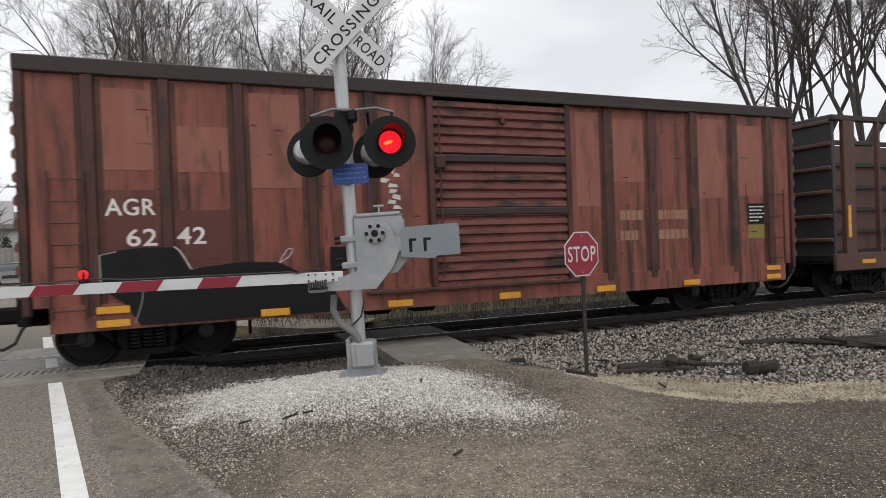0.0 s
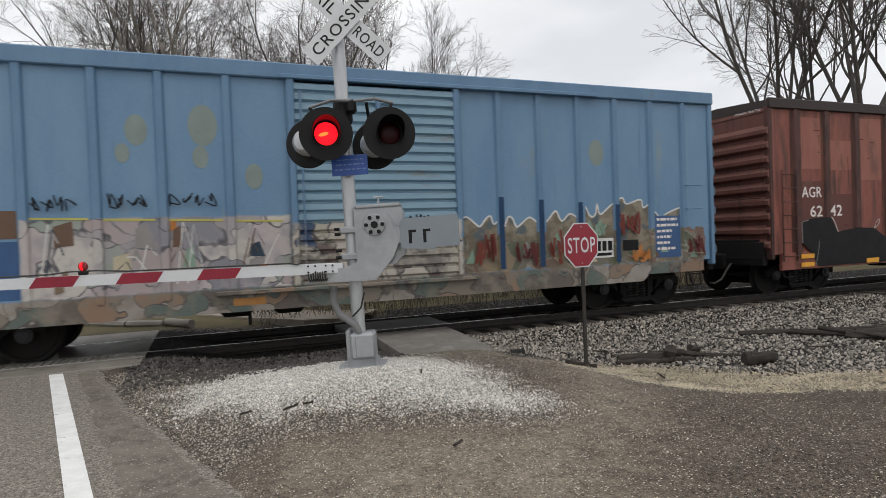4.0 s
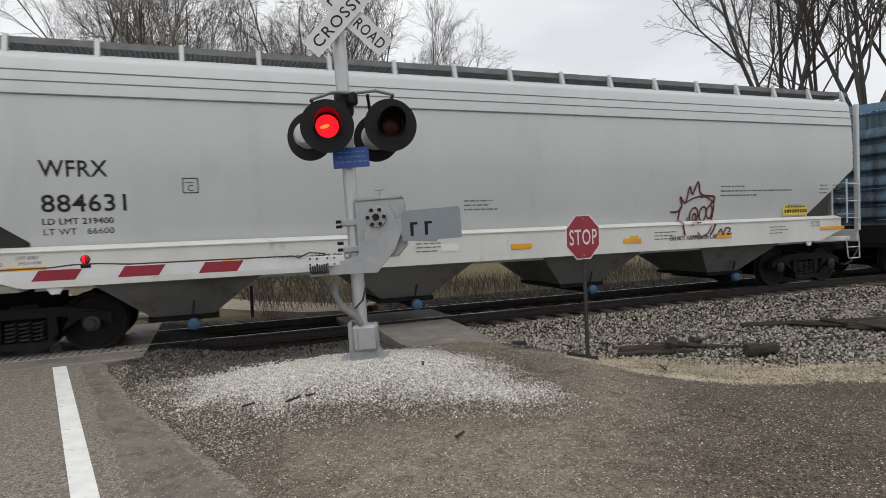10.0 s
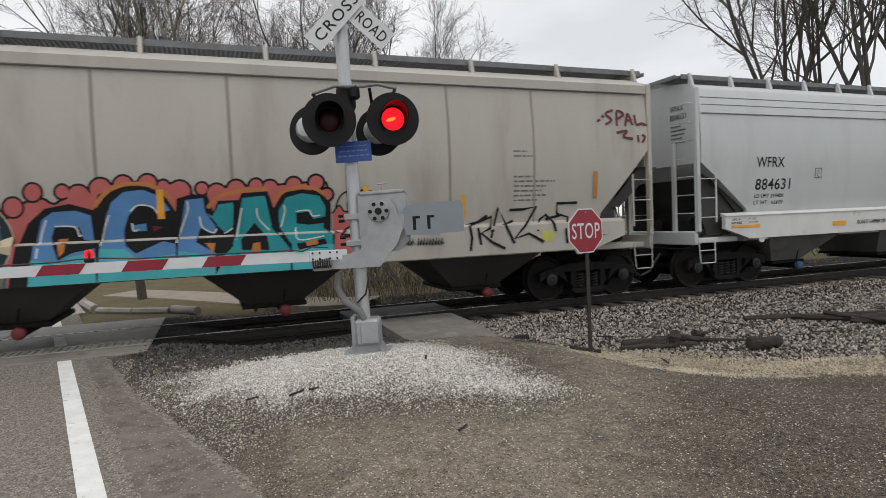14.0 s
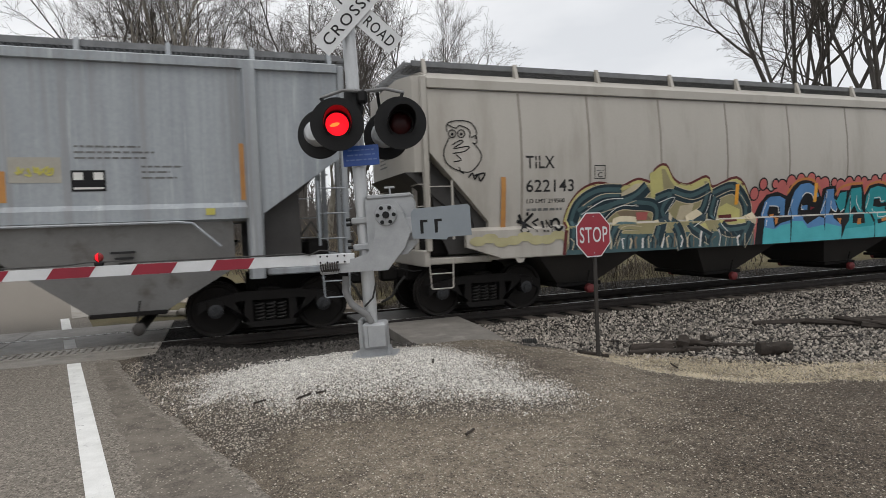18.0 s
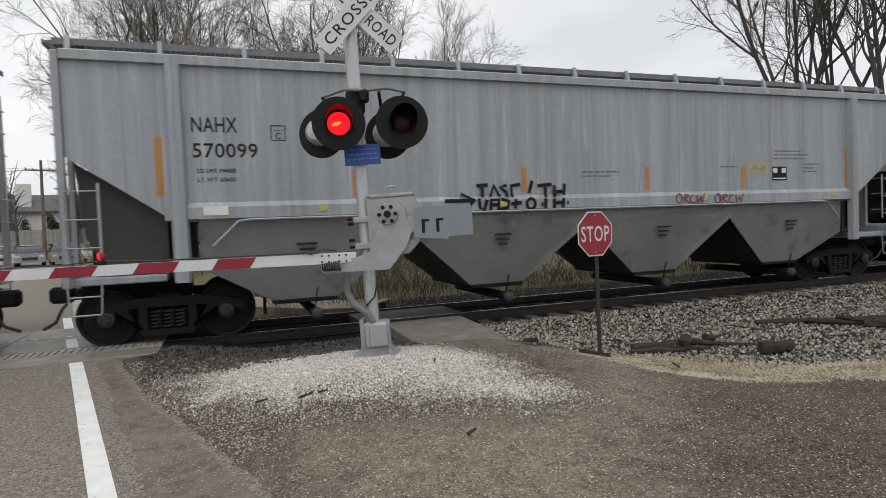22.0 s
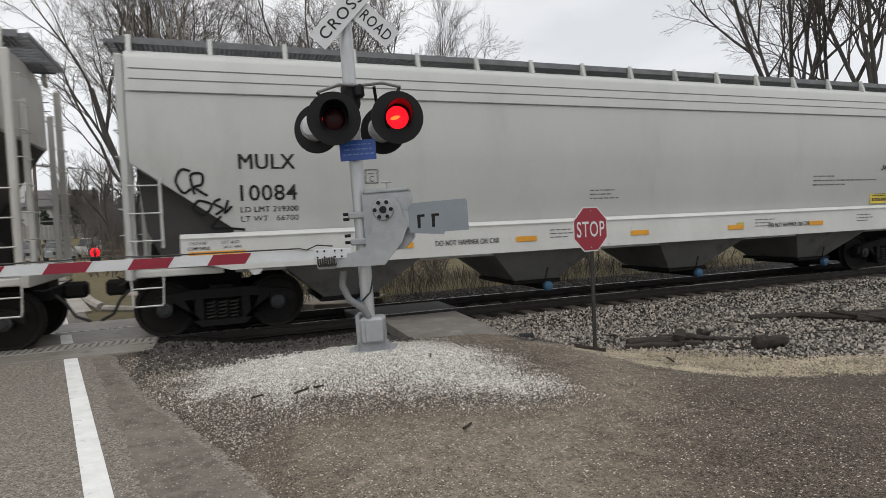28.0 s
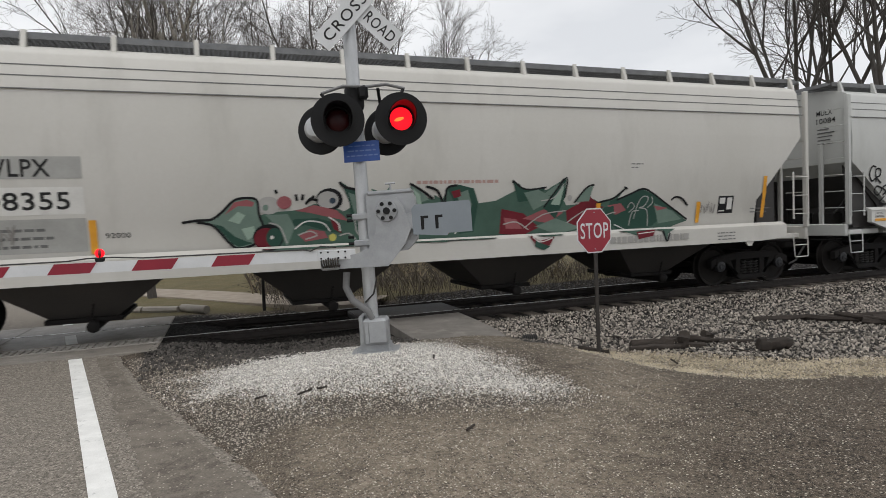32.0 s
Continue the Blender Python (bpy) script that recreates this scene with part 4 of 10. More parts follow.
def boxcar(name, label, L, posts, door, body_m, post_m, door_m, roof_m, rail_m, end_m, sill_m, trim_m, door_bands=(), ribs=10):
    """posts: (u, width) on the near side; door: (u0, u1)."""
    car = thing(name, label, "boxcar", "cars of the train")
    pale_end = mat_cache("faded_end_panel", (0.20, 0.085, 0.062), (0.13, 0.05, 0.038), rough=0.65, scale=1.5, fine=25, worn=(0.06, 0.028, 0.022), worn_at=0.6)
    W = 1.47
    zb, zt = 1.0, 4.48
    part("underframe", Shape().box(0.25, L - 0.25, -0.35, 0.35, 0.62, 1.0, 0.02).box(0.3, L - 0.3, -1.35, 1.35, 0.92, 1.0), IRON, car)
    roof = [(-1.50, 4.45), (-1.50, 4.60), (-1.30, 4.63), (0, 4.70), (1.30, 4.63), (1.50, 4.60), (1.50, 4.45)]
    part("roof", Shape().prism(roof, "x", 0.02, L - 0.02), roof_m, car, "dark roof sheet" if roof_m is ROOF_DARK else "")
    for i in range(1, 15):
        u = L * i / 15
        part("roof_rib", Shape().prism([(-1.46, 4.58), (0, 4.70), (1.46, 4.58), (1.46, 4.63), (0, 4.73), (-1.46, 4.63)], "x", u - 0.03, u + 0.03), roof_m, car)
    for sg in (-1, 1):
        far = sg > 0
        lo, hi = (min(sg * (W - 0.04), sg * W), max(sg * (W - 0.04), sg * W))
        for a, b in ((0.10, door[0]), (door[1], L - 0.10)):
            part("side_sheet", Shape().box(a, b, lo, hi, zb, zt), body_m, car)
        for u, w in posts:
            s = Shape().prism([(u - w / 2 - 0.03, sg * W), (u - w / 2, sg * (W + 0.055)), (u + w / 2, sg * (W + 0.055)), (u + w / 2 + 0.03, sg * W)], "z", zb - 0.12, zt - 0.02)
            part("side_post", s, post_m, car)
            if roof_m is ROOF_DARK:
                # narrow dark strips on the sheet along both edges of each post
                for e in (-1, 1):
                    c = u + e * (w / 2 + 0.065)
                    part("weld_seam", Shape().box(c - 0.04, c + 0.04, min(sg * (W - 0.01), sg * (W + 0.006)), max(sg * (W - 0.01), sg * (W + 0.006)), zb, zt - 0.1), mat_cache("seam_rust", (0.045, 0.019, 0.014), (0.085, 0.032, 0.021), rough=0.7, scale=2.5, fine=30, stretch=(1, 1, 0.5), worn=(0.14, 0.05, 0.03), worn_at=0.56), car, "narrow dark strip beside a side post")
        part("eave_rail", Shape().box(0.0, L, min(sg * (W - 0.02), sg * (W + 0.075)), max(sg * (W - 0.02), sg * (W + 0.075)), zt - (0.06 if roof_m is ROOF_DARK else 0.08), 4.66, 0.02), rail_m, car)
        lift = 0.62 if roof_m is ROOF_DARK else 0.76
        sill = [(0.35, 0.62), (L - 2.0, 0.62), (L - 1.85, lift), (L - 0.35, lift), (L - 0.35, 1.02), (L - 2.0, 1.02), (0.35, 1.02)]
        part("side_sill", Shape().prism(sill, "y", min(sg * (W - 0.03), sg * (W + 0.035)), max(sg * (W - 0.03), sg * (W + 0.035))), sill_m, car)
        for u in (0.0, L - 0.14):
            part("corner_post", Shape().box(u, u + 0.14, min(sg * (W - 0.10), sg * (W + 0.05)), max(sg * (W - 0.10), sg * (W + 0.05)), 0.88, zt, 0.03), post_m, car)
        # sliding door in its frame, on a track
        d0, d1 = door
        dr = part("door", wavy(d0 + 0.10, d1 - 0.10, W + 0.015, W + 0.075, 1.02, 4.36, 20, sg), door_m, car, "corrugated sliding door")
        for u in (d0, d1 - 0.13):
            part("door_edge", Shape().box(u, u + 0.13, min(sg * W, sg * (W + 0.10)), max(sg * W, sg * (W + 0.10)), 0.96, 4.42, 0.02), post_m, dr)
        for z in door_bands:
            part("door_band", Shape().box(d0 + 0.1, d1 - 0.1, min(sg * (W + 0.02), sg * (W + 0.095)), max(sg * (W + 0.02), sg * (W + 0.095)), z - 0.07, z + 0.07, 0.02), rail_m if roof_m is ROOF_DARK else door_m, dr)
        part("lock_bar", bar([(d0 + 0.22, sg * (W + 0.125), 1.1), (d0 + 0.22, sg * (W + 0.125), 4.2)], 0.018), post_m, dr)
        part("door_handle", Shape().box(d0 + 0.12, d0 + 0.32, min(sg * (W + 0.09), sg * (W + 0.16)), max(sg * (W + 0.09), sg * (W + 0.16)), 3.1, 3.34, 0.02), trim_m, dr)
        part("door_bracket", Shape().box((d0 + d1) / 2 - 0.05, (d0 + d1) / 2 + 0.05, min(sg * (W + 0.06), sg * (W + 0.13)), max(sg * (W + 0.06), sg * (W + 0.13)), 3.95, 4.12, 0.02), trim_m, dr)
        part("door_track", Shape().box(d0 - 1.2 if not far else d0 - 0.2, d1 + 0.25, min(sg * (W + 0.03), sg * (W + 0.14)), max(sg * (W + 0.03), sg * (W + 0.14)), 0.90, 0.965, 0.01), post_m, car)
        part("door_rail", Shape().box(d0 - 0.1, d1 + 3.0 if not far else d1 + 0.2, min(sg * (W + 0.05), sg * (W + 0.13)), max(sg * (W + 0.05), sg * (W + 0.13)), 4.40, 4.47, 0.01), rail_m, car)
        for e, u in ((0, 0.38), (1, L - 0.86)):
            ladder(car, u, u + 0.46, sg * (W + 0.085), [0.95, 1.27, 1.59, 1.91, 2.23, 2.55, 2.87] if roof_m is ROOF_DARK and sg * (1 - 2 * e) < 0 else [1.15, 1.62, 2.12, 2.62], trim_m, roof_m is ROOF_DARK)
            stirrup(car, u + 0.02, u + 0.44, sg * (W + 0.02), 0.95, 0.45, IRON)
    for e, x in ((-1, 0.08), (1, L - 0.08)):
        end = Shape().box(x - 0.03, x + 0.03, -W + 0.02, W - 0.02, 0.95, 4.62)
        wall = part("end_sheet", end, end_m, car)
        for i in range(ribs):
            z = 1.25 + i * 3.0 / ribs
            d = 2.9 / ribs * 0.5
            s = Shape().prism([(x, z - d), (x + e * 0.125, z - d * 0.45), (x + e * 0.125, z + d * 0.1), (x, z + d)], "y", -W - 0.03, W + 0.03)
            part("end_rib", s, end_m, wall)
        part("end_cap", Shape().prism([(-W, 4.36), (-W, 4.60), (0, 4.69), (W, 4.60), (W, 4.36)], "x", x - 0.05, x + 0.05), pale_end if roof_m is ROOF_DARK else BLUE_DARK, car)
        part("end_sill", Shape().box(min(x, x + e * 0.17), max(x, x + e * 0.17), -1.36, 1.36, 0.74, 1.30, 0.02), IRON, car, "grimy black end sill")
        part("draft_gear", Shape().box(min(x, x + e * 0.30), max(x, x + e * 0.30), -0.30, 0.30, 0.64, 1.02, 0.03), IRON, car)
        part("end_platform", Shape().box(min(x, x + e * 0.16), max(x, x + e * 0.16), -1.2, 1.2, 1.31, 1.36, 0.01), IRON, car)
        part("grab_iron", bar([(x + e * 0.03, -1.25, 2.35), (x + e * 0.13, -1.22, 2.35), (x + e * 0.13, 0.2, 2.35), (x + e * 0.03, 0.24, 2.35)], 0.013), trim_m, car)
        for z in (1.5, 1.9):
            part("rung", bar([(x + e * 0.02, -1.32, z), (x + e * 0.12, -1.30, z), (x + e * 0.12, -0.9, z), (x + e * 0.02, -0.88, z)], 0.012), trim_m, car)
    part("brake_wheel", Shape().lathe([(0.24, -0.015), (0.27, 0.0), (0.24, 0.015), (0.05, 0.02), (0.05, -0.02)], (-0.16, 0.55, 2.9), (1, 0, 0), 16), IRON, car)
    couplers(car, L)
    truck(car, 1.58, 0.457, 1.73)
    truck(car, L - 1.80, 0.457, 1.73)
    for u in (5.2, 6.1):
        part("brake_gear", Shape().box(u, u + 0.55, -0.75, -0.2, 0.45, 0.75, 0.08), IRON, car)
    CARS[name] = car
    return car


def side_curve(kind):
    """Half width of the body by height."""
    rows = {"round": [(1.02, 1.29), (1.36, 1.33), (1.6, 1.365), (2.0, 1.435), (2.4, 1.49), (2.9, 1.53), (3.4, 1.53), (3.86, 1.50), (3.87, 1.515), (4.38, 1.44), (4.47, 1.38), (4.58, 1.10), (4.66, 0.55), (4.68, 0.0)],
            "soft": [(1.05, 1.36), (1.6, 1.40), (2.0, 1.455), (2.4, 1.50), (2.9, 1.53), (3.5, 1.52), (4.20, 1.45), (4.22, 1.50), (4.38, 1.50), (4.46, 1.38), (4.58, 1.10), (4.66, 0.55), (4.68, 0.0)],
            "flat": [(1.97, 1.48), (2.8, 1.485), (3.6, 1.485), (4.36, 1.48), (4.37, 1.55), (4.50, 1.55), (4.56, 1.38), (4.63, 1.0), (4.68, 0.5), (4.70, 0.0)]}[kind]

    def at(z):
        if z <= rows[0][0]:
            return rows[0][1]
        for (z0, y0), (z1, y1) in zip(rows, rows[1:]):
            if z <= z1:
                return y0 + (y1 - y0) * (z - z0) / (z1 - z0)
        return 0.0
    return rows, at


def hopper(name, label, L, kind, body_m, sill_m, under_m, slope, outlets, post_step=1.2, cap_m=None, seams=(), grooves=(), knee=None, sill=(1.08, 1.60), end_m=None):
    """slope: (z where the end slope starts, u and z where it ends). outlets: u of the hopper outlets."""
    car = thing(name, label, "hopper car", "cars of the train")
    rows, half = side_curve(kind)
    zs0, us, zs1 = slope
    e0 = 0.14

    def start(z):
        if z >= zs0:
            return e0
        if z <= zs1:
            return us
        return e0 + (us - e0) * (zs0 - z) / (zs0 - zs1)
    zs = sorted({z for z, _ in rows} | {zs0, zs1})
    if zs[0] > zs1:
        zs = [z for z in zs]
    lev = [(z, half(z) if z < 4.68 else 0.0, start(z)) for z in zs]
    s = Shape()
    v, f = [], []
    for z, y, a in lev:
        b = L - a - (0.16 if kind == "round" else 0.0)
        v += [(a, -y, z), (b, -y, z), (b, y, z), (a, y, z)]
    for i in range(len(lev) - 1):
        for k in range(4):
            f.append((4 * i + k, 4 * i + (k + 1) % 4, 4 * i + 4 + (k + 1) % 4, 4 * i + 4 + k))
    f.append((3, 2, 1, 0))
    part("body", s.add(v, f), body_m, car)
    # inner slope sheet below each end, shear plate beside it, shade in their colour
    for e in (0, 1):
        def X(u):
            return u if e == 0 else L - u
        part("slope_sheet", Shape().prism([(X(0.30), zs0 - 0.05), (X(us + 0.02), zs1 - 0.02), (X(us + 0.02), 1.30), (X(us - 0.25), 1.30), (X(us - 0.25), zs1 - 0.02)], "y", -1.30, 1.30), SLOPE_SHADE, car, "slope sheet under the car's end, shade put into its dark colour")
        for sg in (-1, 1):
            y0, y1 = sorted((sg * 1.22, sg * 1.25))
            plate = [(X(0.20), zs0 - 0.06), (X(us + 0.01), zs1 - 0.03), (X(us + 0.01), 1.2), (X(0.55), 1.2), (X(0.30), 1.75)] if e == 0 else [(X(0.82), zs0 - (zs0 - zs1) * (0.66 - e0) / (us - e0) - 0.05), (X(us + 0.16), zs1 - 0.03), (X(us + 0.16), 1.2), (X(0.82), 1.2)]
            part("shear_plate", Shape().prism(plate, "y", y0, y1), SLOPE_SHADE, car, "shear plate at the car's end, shade put into its dark colour")
        part("end_sill", Shape().box(min(X(0.0), X(1.4)), max(X(0.0), X(1.4)), -1.30, 1.30, 1.02, 1.14, 0.02), sill_m if kind != "flat" else body_m, car)
        part("end_beam", Shape().box(min(X(-0.02), X(0.10)), max(X(-0.02), X(0.10)), -1.45, 1.45, 1.00, 1.30, 0.02), end_m or body_m, car)
        part("centre_sill", Shape().box(min(X(0.0), X(1.7)), max(X(0.0), X(1.7)), -0.32, 0.32, 0.68, 1.02, 0.02), IRON, car)
        for sg in (-1, 1):
            y = sg * 1.47
            part("corner_post", Shape().box(min(X(0.02), X(0.13)), max(X(0.02), X(0.13)), min(y - 0.05, y + 0.05), max(y - 0.05, y + 0.05), 1.28, 4.42 if kind != "flat" else 4.5, 0.015), end_m or body_m, car)
            ladder(car, min(X(0.08), X(0.54)), max(X(0.08), X(0.54)), sg * 1.54, [1.60, 2.02, 2.44], end_m or body_m)
            stirrup(car, min(X(0.06), X(0.52)), max(X(0.06), X(0.52)), sg * 1.52, 1.15, 0.60, end_m or body_m)
            part("end_post", Shape().box(min(X(0.02), X(0.11)), max(X(0.02), X(0.11)), sg * 0.78 - 0.045, sg * 0.78 + 0.045, 1.25, zs0 + 0.5, 0.012), end_m or body_m, car)
            for z in (1.7, 2.1, 2.5, 2.9, 3.3, 3.7, 4.1):
                part("rung", bar([(X(0.06), sg * 1.38, z), (X(-0.05), sg * 1.36, z), (X(-0.05), sg * 0.96, z), (X(0.06), sg * 0.94, z)], 0.011, 5), end_m or body_m, car)
        part("brake_box", Shape().box(min(X(0.3), X(0.7)), max(X(0.3), X(0.7)), -0.9, -0.3, 1.15, 1.6, 0.06), IRON, car)
        part("brake_cylinder", Shape().lathe([(0.05, -0.3), (0.16, -0.28), (0.17, 0.2), (0.05, 0.3)], (X(0.75), 0.25, 1.42), (1, 0, 0), 14), IRON, car)
        part("brake_pipe", bar([(X(0.35), -0.85, 1.5), (X(0.6), -1.0, 1.9), (X(0.9), -1.05, 1.55), (X(1.3), -1.1, 1.2)], 0.02), HOSE, car)
    for sg in (-1, 1):
        if kind != "flat":
            z0, z1 = sill
            yo = 1.545
            loop = [(0.78, z1 - 0.28), (0.78, z1), (L - 0.78, z1), (L - 0.78, z1 - 0.28), (L - 1.5, z0), (1.5, z0)]
            part("side_sill", Shape().prism(loop, "y", min(sg * 1.44, sg * yo), max(sg * 1.44, sg * yo)), sill_m, car, "pale side sill")
            lip = yo + 0.02 if sill_m is SILLW else yo - 0.012
            part("sill_lip", Shape().prism([(sg * 1.40, z1), (sg * lip, z1), (sg * lip, z1 + 0.012), (sg * 1.40, z1 + 0.075)], "x", 0.78, L - 0.78), sill_m, car)
            part("jack_pad", Shape().prism([(1.75, z0 + 0.02), (1.83, z0 - 0.10), (1.93, z0 - 0.10), (2.01, z0 + 0.02)], "y", min(sg * 1.50, sg * 1.53), max(sg * 1.50, sg * 1.53)), sill_m, car)
            part("jack_pad", Shape().prism([(L - 1.75, z0 + 0.02), (L - 1.83, z0 - 0.10), (L - 1.93, z0 - 0.10), (L - 2.01, z0 + 0.02)], "y", min(sg * 1.50, sg * 1.53), max(sg * 1.50, sg * 1.53)), sill_m, car)
        # grooves drawn as slightly raised strips, their shade given by darker grey
        for z in grooves:
            y = half(z)
            part("groove", Shape().box(0.20, L - 0.20, min(sg * (y - 0.02), sg * (y + 0.006)), max(sg * (y - 0.02), sg * (y + 0.006)), z - 0.008, z + 0.008), mat_cache("groove_grey", (0.19, 0.19, 0.185), (0.13, 0.13, 0.127)), car)
        for u in seams:
            zz = [1.66] + [z for z, _ in rows if 1.66 < z < 4.18] + [4.18]
            sm = Shape()
            for a, b in zip(zz, zz[1:]):
                sm.add([(u - 0.026, sg * (half(a) + 0.001), a), (u, sg * (half(a) + 0.011), a), (u + 0.026, sg * (half(a) + 0.001), a), (u + 0.026, sg * (half(b) + 0.001), b), (u, sg * (half(b) + 0.011), b), (u - 0.026, sg * (half(b) + 0.001), b)], [(0, 1, 4, 5), (1, 2, 3, 4)])
            part("seam", sm, mat_cache("seam_grime", (0.20, 0.178, 0.15), (0.30, 0.275, 0.24), scale=1.2, stretch=(1, 1, 0.5), spread=0.6), car)
    if kind == "flat":
        # outside posts, the ledge along the side and the sloping hopper sheets below it
        for sg in (-1, 1):
            for u in (1.64, L - 1.56):
                part("side_post", Shape().prism([(u - 0.13, sg * 1.48), (u - 0.09, sg * 1.60), (u + 0.09, sg * 1.60), (u + 0.13, sg * 1.48)], "z", 1.0, 4.36), body_m, car)
            part("ledge", Shape().prism([(sg * 1.48, 2.24), (sg * 1.55, 2.16), (sg * 1.55, 1.98), (sg * 1.45, 1.94)], "x", 1.52, L - 1.52), sill_m, car, "pale ledge along the side")
            part("ledge_pipe", bar([(2.1, sg * 1.56, 1.55), (2.5, sg * 1.57, 1.93), (2.7, sg * 1.57, 1.95), (L - 2.7, sg * 1.57, 1.95), (L - 2.5, sg * 1.57, 1.93), (L - 2.1, sg * 1.56, 1.55)], 0.022), sill_m, car)
            edges = [1.9] + [(a + b) / 2 for a, b in zip(outlets, outlets[1:])] + [L - 1.9]
            for c, a, b in zip(outlets, edges, edges[1:]):
                peak_a, peak_b = (1.2 if a == 1.9 else 1.64), (1.2 if b == L - 1.9 else 1.64)
                loop = [(a, sg * 1.46, 1.97), (b, sg * 1.46, 1.97), (b, sg * 1.44, peak_b), (c + 0.55, sg * 1.12, 0.56), (c - 0.55, sg * 1.12, 0.56), (a, sg * 1.44, peak_a)]
                inner = [(x, y - sg * 0.03, z) for x, y, z in loop]
                n = 6
                part("hopper_side", Shape().add(loop + inner, [tuple(range(n)), tuple(range(n, 2 * n))[::-1]] + [(i, (i + 1) % n, n + (i + 1) % n, n + i) for i in range(n)]), under_m, car)
        for c in outlets:
            for e in (-1, 1):
                part("hopper_slope", Shape().prism([(c + e * 0.5, 0.56), (c + e * 0.55, 0.56), (c + e * 1.72, 1.62), (c + e * 1.67, 1.62)], "y", -1.12, 1.12), UNDER_SHADE, car)
    else:
        for c in outlets:
            a, b = 1.30, 0.46
            ztop, zbot = sill[0] + 0.06, 0.42
            v = [(c - a, -1.40, ztop), (c + a, -1.40, ztop), (c + a, 1.40, ztop), (c - a, 1.40, ztop), (c - b, -0.75, zbot), (c + b, -0.75, zbot), (c + b, 0.75, zbot), (c - b, 0.75, zbot)]
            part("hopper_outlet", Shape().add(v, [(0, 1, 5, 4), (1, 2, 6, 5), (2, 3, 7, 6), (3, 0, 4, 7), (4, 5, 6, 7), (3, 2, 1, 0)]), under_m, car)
    for c in outlets:
        y = 0.85 if kind != "flat" else 1.15
        part("outlet_gate", Shape().box(c - 0.55, c + 0.55, -y, y, 0.36 if kind != "flat" else 0.50, 0.44 if kind != "flat" else 0.57, 0.012), IRON, car)
        part("outlet_tube", Shape().tube([(c + 0.15, -y - 0.16, 0.31), (c + 0.15, y + 0.16, 0.31)], 0.085, 14), IRON, car)
        for sg in (-1, 1):
            part("outlet_cap", Shape().lathe([(0.03, 0.05), (0.065, 0.045), (0.095, 0.02), (0.10, -0.06), (0.05, -0.06)], (c + 0.15, sg * (y + 0.18), 0.31), (0, sg, 0), 16), cap_m or UNDER, car)
            part("gate_lever", bar([(c + 0.12, sg * (y + 0.1), 0.40), (c + 0.18, sg * (y + 0.14), 0.75)], 0.014), IRON, car)
    # running boards along the roof on stands, and roof hatches
    bar_step = 0.075
    over = 0.02
    for sg in (-1, 1):
        s = Shape()
        ya, yb = sg * 0.50, sg * 1.14
        for i in range(int((L + 2 * over) / bar_step)):
            u = -over + i * bar_step
            s.add([(u, ya, 4.745), (u + 0.026, ya, 4.745), (u + 0.026, yb, 4.745), (u, yb, 4.745), (u, ya, 4.70), (u + 0.026, ya, 4.70), (u + 0.026, yb, 4.70), (u, yb, 4.70)],
                  [(0, 1, 2, 3), (7, 6, 5, 4), (0, 4, 5, 1), (3, 2, 6, 7), (1, 5, 6, 2), (0, 3, 7, 4)])
        for k in range(6):
            y = ya + (yb - ya) * k / 5
            s.box(-over, L + over, min(y - 0.004, y + 0.004), max(y - 0.004, y + 0.004), 4.70, 4.75)
        part("running_board", s, GRATE, car, "galvanised grating walkway on the roof")
        part("board_edge", Shape().box(-over, L + over, min(yb, yb + sg * 0.012), max(yb, yb + sg * 0.012), 4.675, 4.775), GRATE, car)
        k = int(L / post_step)
        for i in range(k + 1):
            u = 0.2 + (L - 0.4) * i / k
            part("board_stand", Shape().prism([(sg * 1.16, 4.53), (sg * 1.30, 4.45), (sg * 1.19, 4.80), (sg * 1.155, 4.80)], "x", u - 0.035, u + 0.035), body_m, car)
    for e, x in ((0, 0.13 - over), (1, L - 0.13 + over)):
        s = Shape()
        for i in range(14):
            y = -1.1 + i * 2.2 / 13
            s.box(x - 0.25, x + 0.25, y - 0.012, y + 0.012, 4.70, 4.74)
        part("end_board", s.box(x - 0.26, x - 0.24, -1.12, 1.12, 4.68, 4.76).box(x + 0.24, x + 0.26, -1.12, 1.12, 4.68, 4.76), GRATE, car)
    for i in range(6):
        a = 0.8 + (L - 1.6) * i / 6
        part("hatch", Shape().box(a + 0.08, a + (L - 1.6) / 6 - 0.08, -0.42, 0.42, 4.60, 4.735, 0.04), body_m, car)
    couplers(car, L, 0.44)
    truck(car, 1.35)
    truck(car, L - 1.35)
    CARS[name] = car
    car["half"] = kind
    return car


AGR = boxcar("rust_boxcar", "weathered rust-red steel boxcar with dark roof and sliding door", 15.5,
             [(0.92, 0.15), (1.95, 0.13), (3.04, 0.13), (4.18, 0.13), (5.20, 0.13), (10.18, 0.13), (11.3, 0.13), (12.44, 0.13), (13.62, 0.13), (14.72, 0.15)], (6.25, 9.28),
             RUST_A, RUST_P, RUST_D, ROOF_DARK, ROOF_DARK, RUST_B, RUST_A, RUST_P, (3.30, 2.32), 9)
LRS = boxcar("blue_boxcar", "faded light-blue boxcar with painted lower side and corrugated door", 15.55,
             [(0.72, 0.10), (1.68, 0.10), (2.61, 0.10), (3.54, 0.10), (4.44, 0.10), (5.42, 0.10), (10.25, 0.10), (11.12, 0.10), (12.02, 0.10), (12.92, 0.10), (13.82, 0.10), (14.7, 0.10)], (6.35, 9.45),
             BLUE, BLUE_P, BLUE_DOOR, BLUE, BLUE_P, BLUE_END, BLUE, BLUE_P, (), 7)
